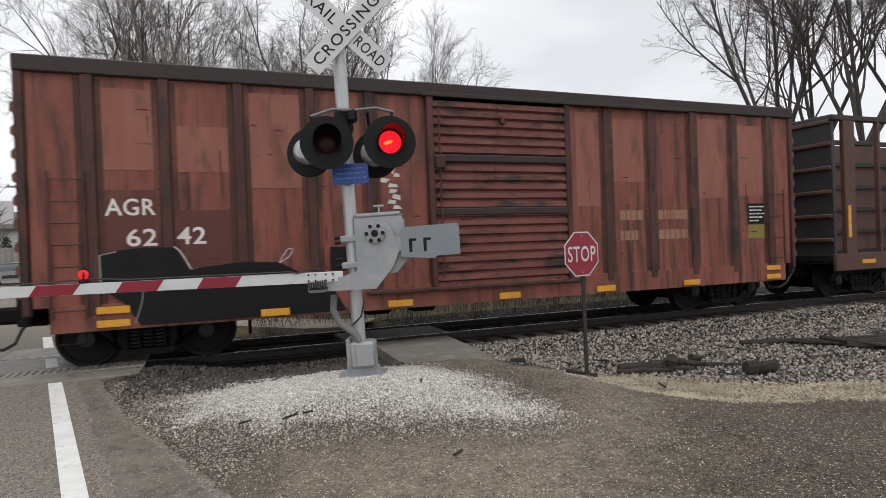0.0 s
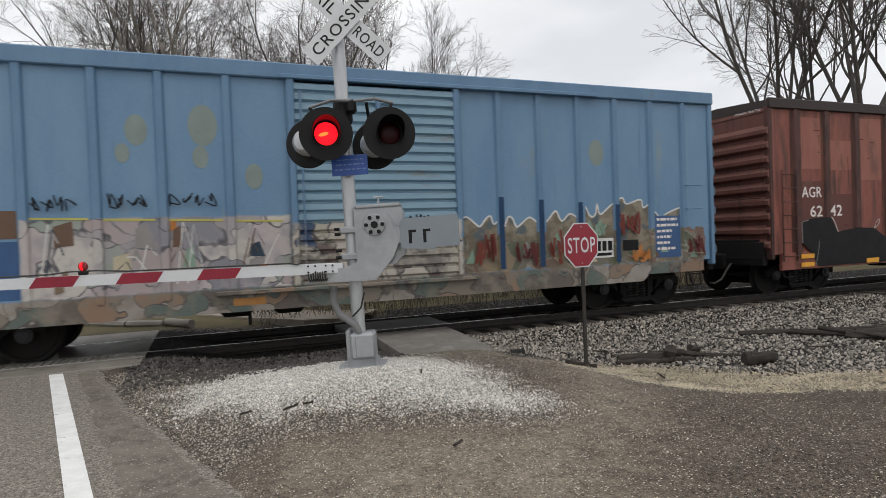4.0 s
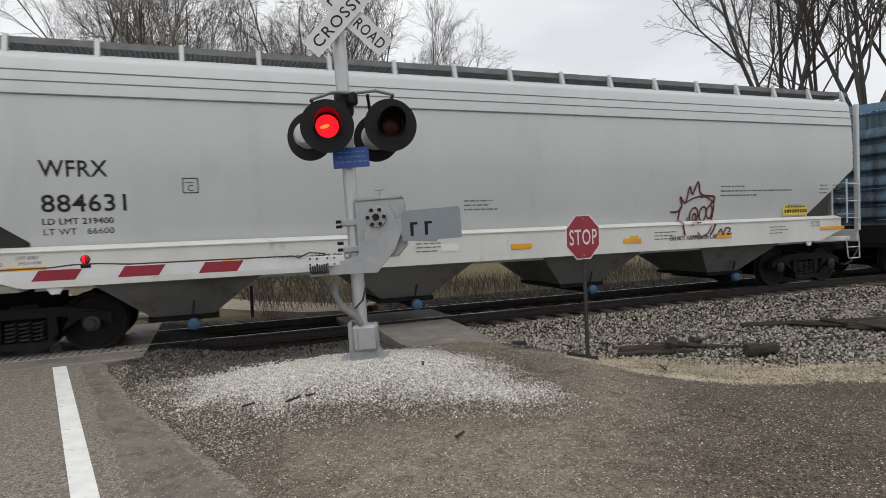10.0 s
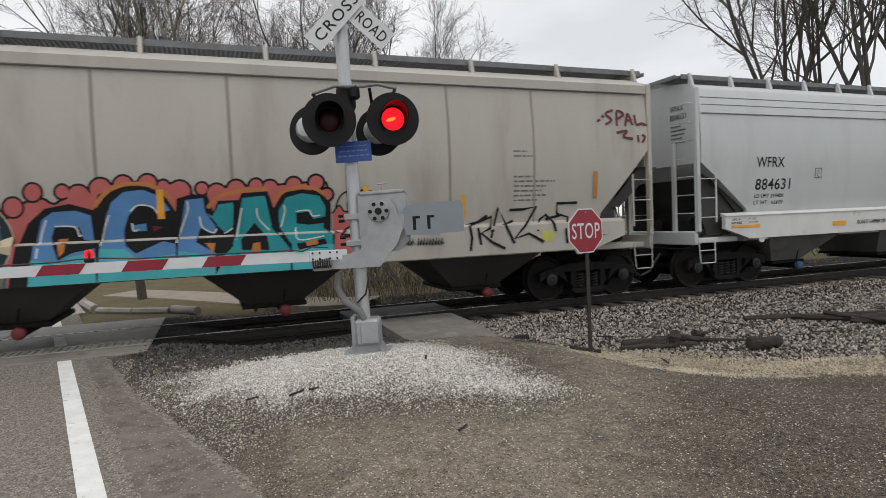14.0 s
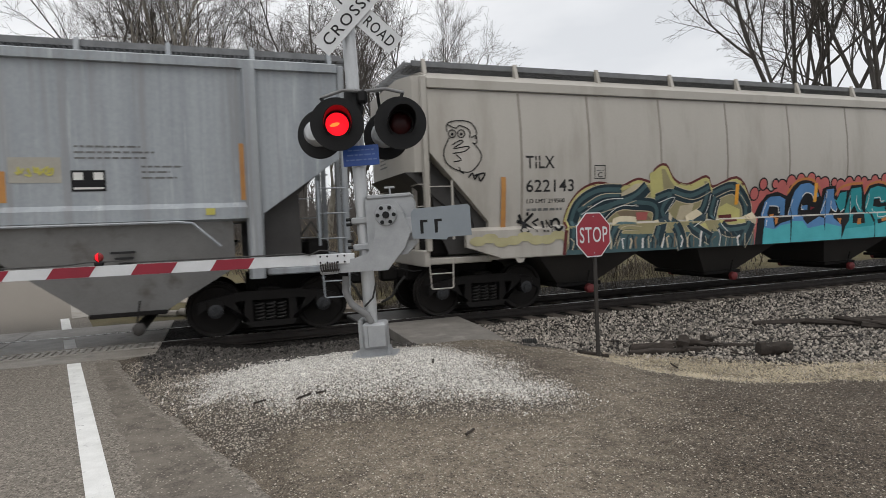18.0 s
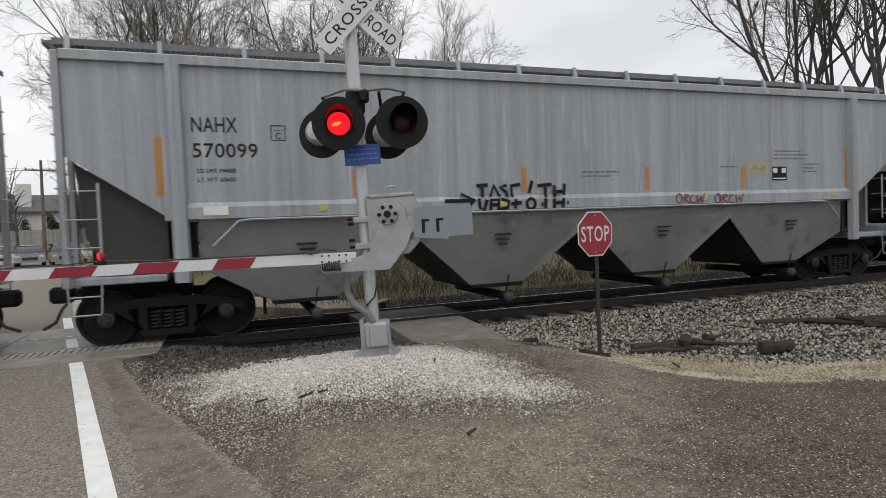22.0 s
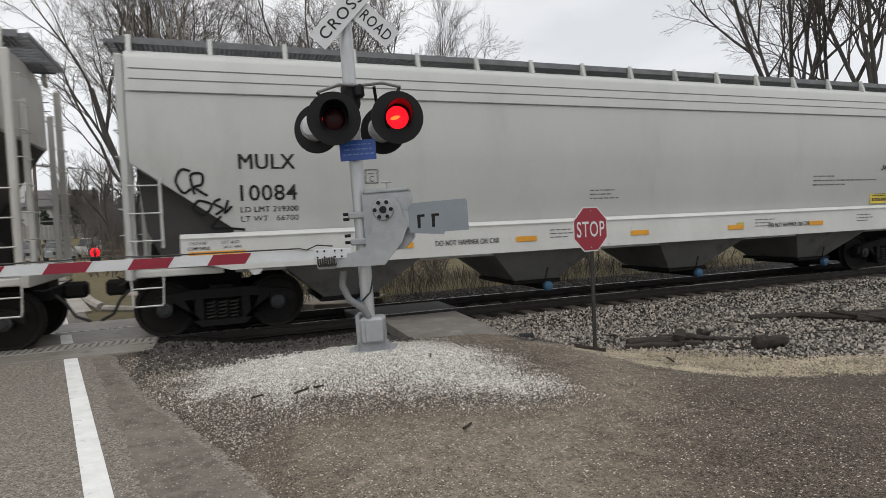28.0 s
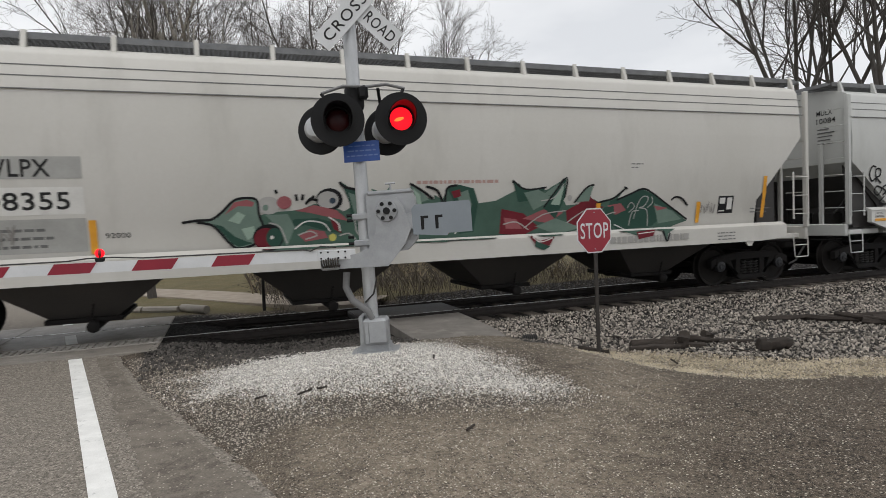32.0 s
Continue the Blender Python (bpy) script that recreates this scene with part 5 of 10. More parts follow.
WFRX = hopper("grey_hopper", "clean light-grey covered hopper car with white side sill", 19.22, "round", COOL, SILLW, UNDER, (2.80, 1.58, 1.74), [3.55, 7.43, 11.36, 15.4], 1.2, CAPBLUE, (), (3.87, 4.06, 4.22))
TILX = hopper("beige_hopper", "beige-grey covered hopper car with painted panels and red gates", 19.14, "soft", GREY_B, GREY_B, UNDER_SHADE, (3.05, 1.29, 1.78), [3.6, 7.52, 11.42, 15.3], 1.75, CAPRED, [1.98, 3.5, 5.25, 7.05, 8.9, 10.8, 12.65, 14.55, 16.3], (4.21,))
for e in (0, 1):
    # the rounded end of the tank beyond the corner posts
    ends = [(0.16, -1.44), (-0.10, -1.36), (-0.28, -1.0), (-0.28, 1.0), (-0.10, 1.36), (0.16, 1.44)]
    part("tank_end", Shape().prism([(q if e == 0 else 19.14 - q, y) for q, y in ends], "z", 2.72, 4.44), GREY_B, TILX, "rounded end of the tank")
    part("tank_slope", Shape().prism([(q if e == 0 else 19.14 - q, z) for q, z in ((-0.27, 2.72), (0.2, 2.72), (1.0, 1.9), (0.72, 1.9))], "y", -1.3, 1.3), SLOPE_SHADE, TILX)
END_MARKS = (("TILX", 0.36, 0.15, 3.84), ("622143", 0.56, 0.15, 3.62))
NAHX = hopper("streaked_hopper", "rain-streaked grey covered hopper car with open sloping hoppers", 18.11, "flat", GREY_C, GREY_C, UNDER, (2.95, 1.42, 2.05), [3.55, 7.2, 10.95, 14.6], 1.25, UNDER_SHADE)
MULX = hopper("grey_hopper", "clean light-grey covered hopper car with white side sill", 19.22, "round", GREY_A, SILLW, UNDER, (2.80, 1.58, 1.74), [3.55, 7.43, 11.36, 15.4], 1.2, CAPBLUE, (), (3.87, 4.06, 4.22))
WLPX = hopper("off_white_hopper", "off-white covered hopper car with a long painted panel", 19.22, "round", GREY_D, GREY_D, UNDER_SHADE, (3.35, 1.4, 1.95), [4.2, 7.95, 11.6, 15.2], 1.2, IRON, (), (3.87, 4.06, 4.22), sill=(1.03, 1.36))


def stake_car():
    """The open car ahead of the rust boxcar: bulkhead, side stakes and a top rail."""
    L = 18.0
    car = thing("stake_car", "dark brown open freight car with end bulkhead and side stakes", "flat car", "cars of the train")
    brown = mat("dark_brown_paint", (0.075, 0.032, 0.026), (0.11, 0.05, 0.038), rough=0.65, scale=1.4, fine=25, stretch=(2, 2, 0.6), worn=(0.04, 0.025, 0.02), worn_at=0.62)
    part("deck", Shape().box(0, L, -1.45, 1.45, 0.95, 1.12, 0.02), IRON, car)
    part("centre_sill", Shape().box(0.2, L - 0.2, -0.4, 0.4, 0.55, 0.95, 0.02), IRON, car)
    for x in (0.12, L - 0.12):
        part("bulkhead", Shape().box(x - 0.06, x + 0.06, -1.42, 1.42, 1.1, 4.62, 0.02), BLACK, car)
        for z in (1.5, 2.1, 2.7, 3.3, 3.9, 4.45):
            part("bulkhead_rib", Shape().box(x - 0.13, x + 0.13, -1.40, 1.40, z - 0.05, z + 0.05, 0.02), brown, car)
    for sg in (-1, 1):
        part("side_sill", Shape().box(0, L, min(sg * 1.42, sg * 1.5), max(sg * 1.42, sg * 1.5), 0.72, 1.15, 0.015), brown, car)
        part("top_rail", Shape().box(0, L, min(sg * 1.38, sg * 1.5), max(sg * 1.38, sg * 1.5), 4.46, 4.60, 0.02), ROOF_DARK, car)
        for i in range(16):
            u = 0.6 + i * (L - 1.2) / 15
            w = 0.42 if i in (0, 15) else 0.11
            part("stake", Shape().box(u - w / 2, u + w / 2, min(sg * 1.38, sg * 1.5), max(sg * 1.38, sg * 1.5), 1.12, 4.48, 0.02), brown, car)
        part("reflector", Shape().box(0.48, 0.58, min(sg * 1.5, sg * 1.512), max(sg * 1.5, sg * 1.512), 1.55, 2.35), YELLOW, car)
        part("reflector", Shape().box(0.95, 1.45, min(sg * 1.5, sg * 1.512), max(sg * 1.5, sg * 1.512), 0.88, 0.98), YELLOW, car)
    part("inner_wall", Shape().box(0.2, L - 0.2, 1.30, 1.36, 1.12, 4.40), brown, car, "dark inner side wall")
    for z in (1.7, 2.4, 3.1, 3.8):
        part("wall_rail", Shape().box(0.2, L - 0.2, 1.22, 1.30, z - 0.06, z + 0.06), ROOF_DARK, car)
    couplers(car, L)
    truck(car, 1.6)
    truck(car, L - 1.6)
    return car


STAKE = stake_car()
# where each car's rear end stands along the train, and where the train is
PLACE = [(AGR, 0.0), (LRS, -17.24), (WFRX, -38.08), (TILX, -58.37), (NAHX, -77.81), (MULX, -98.45), (WLPX, -118.94), (STAKE, 16.9)]
TRAIN = [(0, -2.27), (0.5, -0.50), (1, 1.15), (1.5, 3.02), (2, 5.03), (2.5, 6.90), (3, 8.79), (3.5, 10.59), (5.5, 18.00), (6, 19.75), (6.5, 21.59), (7, 23.54), (7.5, 25.38), (8, 27.10),
         (8.5, 28.93), (9, 30.78), (9.5, 32.57), (10, 34.32), (10.5, 35.96), (11, 37.68), (11.5, 39.49), (12, 41.21), (12.5, 42.92), (13, 44.51), (13.5, 46.27), (14, 48.15), (14.5, 49.92), (17, 58.67),
         (17.5, 60.31), (18, 62.04), (18.5, 63.87), (19, 65.61), (19.5, 67.34), (20, 68.95), (20.5, 70.64), (21, 72.44), (21.5, 74.13), (22, 75.81), (22.5, 77.45), (23, 79.18), (23.5, 81.04), (24, 82.76),
         (24.5, 84.50), (25, 86.16), (25.5, 87.92), (27.5, 95.38), (28, 97.36), (28.5, 99.27), (29, 101.17), (29.5, 102.97), (30, 104.91), (30.5, 107.00), (31, 108.97), (31.5, 110.98), (32, 112.88)]

# ---- lettering ----
def letters(text, height, width=None, spacing=1.0, bold=0.0):
    """A flat mesh of the text in x and z, its lower left corner at the origin, as points and faces."""
    cu = bpy.data.curves.new("lettering", "FONT")
    cu.body, cu.size, cu.space_character, cu.resolution_u, cu.offset = text, 1.0, spacing, 3, bold
    ob = bpy.data.objects.new("lettering", cu)
    scene.collection.objects.link(ob)
    dg = bpy.context.evaluated_depsgraph_get()
    me = bpy.data.meshes.new_from_object(ob.evaluated_get(dg))
    pts = [v.co.copy() for v in me.vertices]
    faces = [tuple(p.vertices) for p in me.polygons]
    bpy.data.objects.remove(ob)
    bpy.data.curves.remove(cu)
    bpy.data.meshes.remove(me)
    x0, x1 = min(p.x for p in pts), max(p.x for p in pts)
    y0, y1 = min(p.y for p in pts), max(p.y for p in pts)
    k = height / (y1 - y0)
    kx = width / (x1 - x0) if width else k
    return [((p.x - x0) * kx, (p.y - y0) * k) for p in pts], faces


def flat_text(text, height, width=None, y=0.0, spacing=1.0, bold=0.0, cx=0.0, cz=0.0):
    """Upright lettering that faces -y, centred at cx, cz."""
    pts, faces = letters(text, height, width, spacing, bold)
    w, h = max(p[0] for p in pts), max(p[1] for p in pts)
    return Shape().add([(cx + p[0] - w / 2, y, cz + p[1] - h / 2) for p in pts], faces)


# ---- crossing signal ----
LAMPS = []


def lamp_unit(parent, place, turn, which):
    """A flasher: round background, deep hood, added lens drum with one lit face."""
    unit = new("flasher")
    unit.parent = parent
    unit.matrix_basis = Matrix.Translation(place) @ pose(0, 0, 0, 0, 0, turn)
    # looks along -y
    part("background_disc", Shape().lathe([(0.0, 0.012), (0.29, 0.012), (0.305, 0.0), (0.305, -0.015), (0.135, -0.012), (0.13, 0.0)], (0, 0, 0), (0, 1, 0), 40), LAMP_BLACK, unit)
    hood = Shape()
    n = 22
    v, f = [], []
    for i in range(n + 1):
        a = math.radians(-50 + 280 * i / n)
        reach = 0.30 * (0.35 + 0.65 * max(0, math.sin(a)) ** 0.7) if math.sin(a) > 0 else 0.30 * 0.35 * (1 + math.sin(a))
        for r in (0.150, 0.158):
            v += [(r * math.cos(a), -0.005, r * math.sin(a)), (r * 1.04 * math.cos(a), -0.02 - reach, r * 1.04 * math.sin(a))]
    for i in range(n):
        k, j = 4 * i, 4 * i + 4
        f += [(k, j, j + 1, k + 1), (k + 2, k + 3, j + 3, j + 2), (k + 1, j + 1, j + 3, k + 3)]
    part("hood", hood.add(v, f), HOOD, unit)
    part("housing", Shape().lathe(([(0.16, 0.0), (0.165, 0.04), (0.15, 0.14), (0.10, 0.20), (0.03, 0.21)] if which == "back" else [(0.20, 0.0), (0.215, 0.05), (0.215, 0.22), (0.16, 0.28), (0.03, 0.30)]), (0, 0.012, 0), (0, 1, 0), 24), ALU if which == "back" else LAMP_BLACK, unit, "grey lamp housing" if which == "back" else "")
    # made-up drum: turning it stands in for the lamp switching on and off
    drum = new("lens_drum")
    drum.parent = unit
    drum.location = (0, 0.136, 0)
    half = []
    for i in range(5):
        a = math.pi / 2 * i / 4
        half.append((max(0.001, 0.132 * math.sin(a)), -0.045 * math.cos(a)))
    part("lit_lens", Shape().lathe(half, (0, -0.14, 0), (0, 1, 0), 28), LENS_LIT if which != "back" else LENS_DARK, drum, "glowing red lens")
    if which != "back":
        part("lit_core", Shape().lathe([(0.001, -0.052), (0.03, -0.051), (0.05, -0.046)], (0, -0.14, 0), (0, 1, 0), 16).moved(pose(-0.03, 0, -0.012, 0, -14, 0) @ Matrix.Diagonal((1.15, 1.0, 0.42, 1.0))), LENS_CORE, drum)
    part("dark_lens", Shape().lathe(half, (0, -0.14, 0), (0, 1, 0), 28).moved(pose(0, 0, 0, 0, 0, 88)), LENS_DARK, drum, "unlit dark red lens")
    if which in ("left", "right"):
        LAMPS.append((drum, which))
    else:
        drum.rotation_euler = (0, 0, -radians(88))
    return unit


VIEW = 22.2      # the view's turn: local x runs across it to the right, y away from it
LEAN = -2.0


def crossing_signal():
    base = thing("crossing_signal", "grey railway crossing signal mast with red flashers and gate arm", "crossing signal", m=pose(MAST[0], MAST[1], 0.175, 0, LEAN, -VIEW))
    part("base_plate", Shape().prism([(-0.25, -0.2), (0.27, -0.2), (0.3, -0.1), (0.3, 0.2), (-0.22, 0.2), (-0.27, 0.1)], "z", -0.02, 0.02), CASTING, base)
    for x, y in ((-0.17, -0.13), (0.2, -0.13), (-0.17, 0.13), (0.2, 0.13)):
        part("bolt", Shape().lathe([(0.028, 0.0), (0.028, 0.035), (0.014, 0.036), (0.014, 0.07)], (x, y, 0.02), (0, 0, 1), 6), CASTING, base)
    part("junction_box", Shape().box(-0.1, 0.2, -0.17, 0.12, 0.1, 0.42, 0.03), CASTING, base, "grey cast junction box at the foot")
    part("box_lid", Shape().box(-0.03, 0.19, -0.19, -0.168, 0.13, 0.40, 0.03), CASTING, base)
    part("foot_web", Shape().prism([(-0.2, 0.02), (0.24, 0.02), (0.18, 0.14), (-0.12, 0.14)], "y", -0.12, 0.1), CASTING, base)
    part("foot_web", Shape().box(-0.15, -0.09, -0.12, 0.12, 0.02, 0.46, 0.015), CASTING, base)
    part("pole", Shape().tube([(0, 0, 0.02), (0, 0, 4.35)], 0.082, 20), ALU, base, "bare aluminium pole")
    part("pole_cap", Shape().lathe([(0.088, 0.0), (0.088, 0.05), (0.05, 0.085), (0.01, 0.095)], (0, 0, 4.35), (0, 0, 1), 16), ALU, base)
    part("conduit", bar([(0.02, -0.12, 0.42), (-0.02, -0.14, 0.52), (-0.2, -0.12, 0.66), (-0.27, -0.1, 0.82), (-0.25, -0.08, 1.0)], 0.042, 10), CABLE, base, "flexible grey conduit")
    part("cable", bar([(0.11, -0.1, 0.9), (0.06, -0.12, 0.72), (-0.05, -0.1, 0.62)], 0.012, 6), HOSE, base)
    # crossbuck
    cz = 4.15
    for ang, text in ((45, "RAILROAD"), (-45, "CROSSING")):
        m = Matrix.Translation((0.125, -0.115 if ang > 0 else -0.135, cz)) @ pose(0, 0, 0, 0, 0, 8) @ pose(0, 0, 0, 0, ang, 0)
        loop = [(-0.625, -0.125), (0.625, -0.125), (0.625, 0.125), (-0.625, 0.125)]
        blade = part("crossbuck_blade", Shape().prism(loop, "y", -0.004, 0.004).moved(m), SIGN_WHITE, base, "white crossbuck blade")
        if ang > 0:
            for word, cx in (("RAIL", -0.37), ("ROAD", 0.37)):
                part("lettering", flat_text(word, 0.135, 0.42, -0.0065, 1.12, 0.006, cx, 0).moved(m), DECAL, blade)
        else:
            part("lettering", flat_text("CROSSING", 0.135, 1.08, -0.0065, 1.15, 0.006, 0, 0).moved(m), DECAL, blade)
    part("crossbuck_bracket", Shape().box(-0.1, 0.12, -0.11, 0.06, cz - 0.16, cz - 0.06, 0.01), CASTING, base)
    # flasher arm
    zf = 2.97
    part("arm_hub", Shape().lathe([(0.1, -0.14), (0.115, -0.1), (0.115, 0.1), (0.1, 0.14)], (0, 0, zf + 0.12), (0, 0, 1), 16), LAMP_BLACK, base)
    part("hub_box", Shape().box(0.06, 0.18, -0.16, -0.04, zf + 0.08, zf + 0.24, 0.03), LAMP_BLACK, base)
    part("cross_arm", bar([(-0.36, -0.2, zf + 0.16), (-0.1, -0.16, zf + 0.24), (0.15, -0.12, zf + 0.22), (0.4, -0.08, zf + 0.24), (0.62, -0.05, zf + 0.18)], 0.019, 8), CABLE, base)
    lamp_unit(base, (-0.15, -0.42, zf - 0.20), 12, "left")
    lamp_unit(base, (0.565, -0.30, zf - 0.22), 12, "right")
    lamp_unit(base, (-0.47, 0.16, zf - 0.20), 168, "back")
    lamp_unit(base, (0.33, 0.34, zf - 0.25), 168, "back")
    for a, b in (((-0.245, -0.2, zf), (-0.36, -0.2, zf + 0.16)), ((0.53, -0.1, zf), (0.6, -0.05, zf + 0.18)), ((-0.5, 0.0, zf - 0.15), (-0.3, -0.1, zf + 0.16)), ((0.3, 0.2, zf - 0.1), (0.3, -0.08, zf + 0.2))):
        part("lamp_bracket", bar([a, b], 0.02, 7), LAMP_BLACK, base)
    # blue notice with unreadable lines
    sign = part("blue_notice", Shape().box(-0.16, 0.27, -0.145, -0.135, 2.31, 2.55, 0.003), SIGN_BLUE, base, "small blue emergency notice")
    for i, (w, h) in enumerate(((0.30, 0.018), (0.33, 0.022), (0.36, 0.022))):
        z = 2.49 - i * 0.058
        x = -0.16 + 0.215 - w / 2
        k = 0
        while x < 0.055 + w / 2:
            step = (0.05, 0.075, 0.035)[(k + i) % 3]
            part("line_bar", Shape().box(x, min(x + step, 0.055 + w / 2 + 0.01), -0.1475, -0.1455, z, z + h * 0.7), mat_cache("pale_blue_print", (0.15, 0.23, 0.47), (0.11, 0.18, 0.40), rough=0.5), sign)
            x += step + 0.016
            k += 1
    # gate mechanism
    part("mast_clamp", Shape().box(-0.13, 0.12, -0.12, 0.1, 1.62, 1.70, 0.015), CASTING, base)
    part("mast_clamp", Shape().box(-0.13, 0.12, -0.12, 0.1, 1.30, 1.38, 0.015), CASTING, base)
    for z in (1.62, 1.68, 1.34, 1.42):
        part("clamp_bolt", Shape().tube([(-0.13, -0.05, z), (-0.2, -0.05, z)], 0.022, 6), LAMP_BLACK, base)
    part("mechanism_case", Shape().prism([(0.06, 1.28), (0.06, 1.90), (0.16, 1.95), (0.60, 1.93), (0.64, 1.86), (0.64, 1.34), (0.52, 1.22), (0.22, 1.20)], "y", -0.16, 0.26), CASTING, base, "grey cast gate mechanism case")
    part("case_lid", Shape().box(0.08, 0.62, -0.18, 0.28, 1.90, 1.95, 0.015), CASTING, base)
    arm = Shape().prism([(0.16, 1.46), (0.19, 1.80), (0.28, 1.88), (0.42, 1.86), (0.50, 1.76), (0.58, 1.48), (0.50, 1.30), (0.28, 1.05), (-0.34, 1.06), (-0.36, 1.20), (-0.1, 1.22), (0.06, 1.27)], "y", -0.26, -0.19)
    part("gate_arm_casting", arm, CASTING, base, "scuffed cast gate arm bracket")
    part("hub", Shape().lathe([(0.05, -0.03), (0.12, -0.025), (0.13, 0.0), (0.13, 0.03)], (0.31, -0.265, 1.70), (0, 1, 0), 22), CASTING, base)
    part("hub_nut", Shape().lathe([(0.02, -0.05), (0.04, -0.05), (0.045, 0.0)], (0.31, -0.285, 1.70), (0, 1, 0), 8), LAMP_BLACK, base)
    for k in range(6):
        a = math.pi / 3 * k
        part("hub_bolt", Shape().lathe([(0.024, -0.02), (0.024, 0.01)], (0.31 + 0.095 * math.cos(a), -0.29, 1.70 + 0.095 * math.sin(a)), (0, 1, 0), 8), LAMP_BLACK, base)
    part("lid_latch", bar([(0.36, -0.1, 1.94), (0.36, -0.1, 2.02), (0.30, -0.1, 2.03), (0.42, -0.1, 2.03)], 0.014, 6), CASTING, base)
    part("counterweight", Shape().prism([(0.60, 1.40), (0.60, 1.70), (0.64, 1.75), (1.28, 1.76), (1.30, 1.73), (1.30, 1.39), (1.02, 1.39), (1.00, 1.36)], "y", -0.24, -0.20), STEEL_BLUE, base, "flat blue-grey counterweight plate")
    part("counterweight_arm", Shape().box(0.5, 0.66, -0.23, -0.17, 1.46, 1.66, 0.01), CASTING, base)
    for x in (0.70, 0.87):
        part("slot", Shape().prism([(x, 1.45), (x + 0.035, 1.45), (x + 0.04, 1.58), (x + 0.09, 1.58), (x + 0.09, 1.61), (x, 1.61)], "y", -0.243, -0.235), LAMP_BLACK, base)
    part("arm_clevis", Shape().box(-0.52, -0.30, -0.28, -0.14, 1.05, 1.24, 0.02), CASTING, base)
    part("spring", bar([(-0.50 + 0.0034 * i, -0.31 + 0.045 * math.cos(i * 0.8), 1.14 + 0.052 * math.sin(i * 0.8)) for i in range(63)], 0.009, 5), POST_BLACK, base, "dark coil spring of the gate arm")
    return base


crossing_signal()


def gate_arm():
    """The lowered arm across the road: white board with slanted red bands and lamps."""
    root = (1.52, 6.98, 1.392)
    turn = 172.6
    g = thing("gate_arm", "lowered red and white striped crossing gate arm over the road", "gate arm", m=Matrix.Translation(root) @ pose(0, 0, 0, 0, 0.1, turn))
    n_x = 7.0
    part("board", Shape().prism([(0.0, -0.062), (n_x, -0.05), (n_x, 0.05), (0.0, 0.062)], "y", -0.02, 0.02), SIGN_WHITE, g, "white gate board")
    for i in range(8):
        a = 1.031 + i * 0.813
        if a + 0.5 > n_x:
            break
        for sg in (-1, 1):
            y = sg * 0.0225
            hgt = 0.059 - 0.0015 * i
            part("red_band", Shape().prism([(a, hgt), (a + 0.406, hgt), (a + 0.48, -hgt), (a + 0.074, -hgt)], "y", min(y - 0.0015, y + 0.0015), max(y - 0.0015, y + 0.0015)), STRIPE_RED, g, "reflective red band")
    part("splice_plate", Shape().box(-0.1, 0.34, -0.03, 0.03, -0.06, 0.06, 0.006), SIGN_WHITE, g)
    for x in (0.02, 0.1, 0.22, 0.3):
        for z in (-0.035, 0.035):
            part("bolt", Shape().lathe([(0.012, -0.01), (0.012, 0.0)], (x, 0.032, z), (0, -1, 0), 6), LAMP_BLACK, g)
    cable = [(0.12, 0.03, 0.09), (0.3, 0.035, 0.11), (0.42, 0.035, 0.06), (0.5, 0.03, 0.08), (2.2, 0.0, 0.078), (2.5, 0.0, 0.10), (2.75, 0.0, 0.10), (2.95, 0.0, 0.08), (3.6, 0.0, 0.075)]
    part("lamp_cable", bar(cable, 0.009, 6), HOSE, g)
    lamps = []
    for x in (2.63, 5.4):
        lamp = part("lamp_base", Shape().box(x - 0.045, x + 0.045, -0.03, 0.03, 0.06, 0.10, 0.01), LAMP_BLACK, g)
        # added turning mount: its lit and dark faces stand in for flashing
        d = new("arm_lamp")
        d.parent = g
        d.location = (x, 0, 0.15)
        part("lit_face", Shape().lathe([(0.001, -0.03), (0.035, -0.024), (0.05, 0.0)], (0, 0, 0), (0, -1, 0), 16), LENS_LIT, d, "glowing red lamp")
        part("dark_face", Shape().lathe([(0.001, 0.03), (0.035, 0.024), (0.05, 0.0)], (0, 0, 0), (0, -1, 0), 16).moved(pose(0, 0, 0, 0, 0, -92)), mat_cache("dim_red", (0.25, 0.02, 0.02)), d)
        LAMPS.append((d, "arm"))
    return g


gate_arm()


def stop_sign():
    t = thing("stop_sign", "red octagonal stop sign on a thin black steel post", "stop sign", m=pose(4.955, 6.85, -0.13, 0, -0.4, -VIEW))
    post = Shape().prism([(-0.028, 0.0), (-0.02, -0.022), (0.02, -0.022), (0.028, 0.0), (0.022, 0.0), (0.016, -0.016), (-0.016, -0.016), (-0.022, 0.0)], "z", -0.15, 1.95)
    part("post", post, POST_BLACK, t)
    m = Matrix.Translation((-0.015, -0.04, 1.66)) @ pose(0, 0, 0, 0, 0, 29)
    R = 0.33
    octa = [(R * math.cos(radians(22.5 + 45 * i)), R * math.sin(radians(22.5 + 45 * i))) for i in range(8)]
    inner = [(0.945 * a, 0.945 * b) for a, b in octa]
    plate = part("plate", Shape().prism(octa, "y", -0.002, 0.003).moved(m), SIGN_WHITE, t, "white-edged octagonal plate")
    part("face", Shape().prism(inner, "y", -0.0045, -0.0022).moved(m), SIGN_RED, plate, "red face")
    part("lettering", flat_text("STOP", 0.215, 0.50, -0.0065, 1.08, 0.008).moved(m), SIGN_WHITE, plate)
    for z in (0.25, -0.25):
        part("bolt", Shape().lathe([(0.009, -0.006), (0.009, 0.0)], (0, -0.005, z), (0, 1, 0), 6).moved(m), CASTING, plate)
    return t


stop_sign()



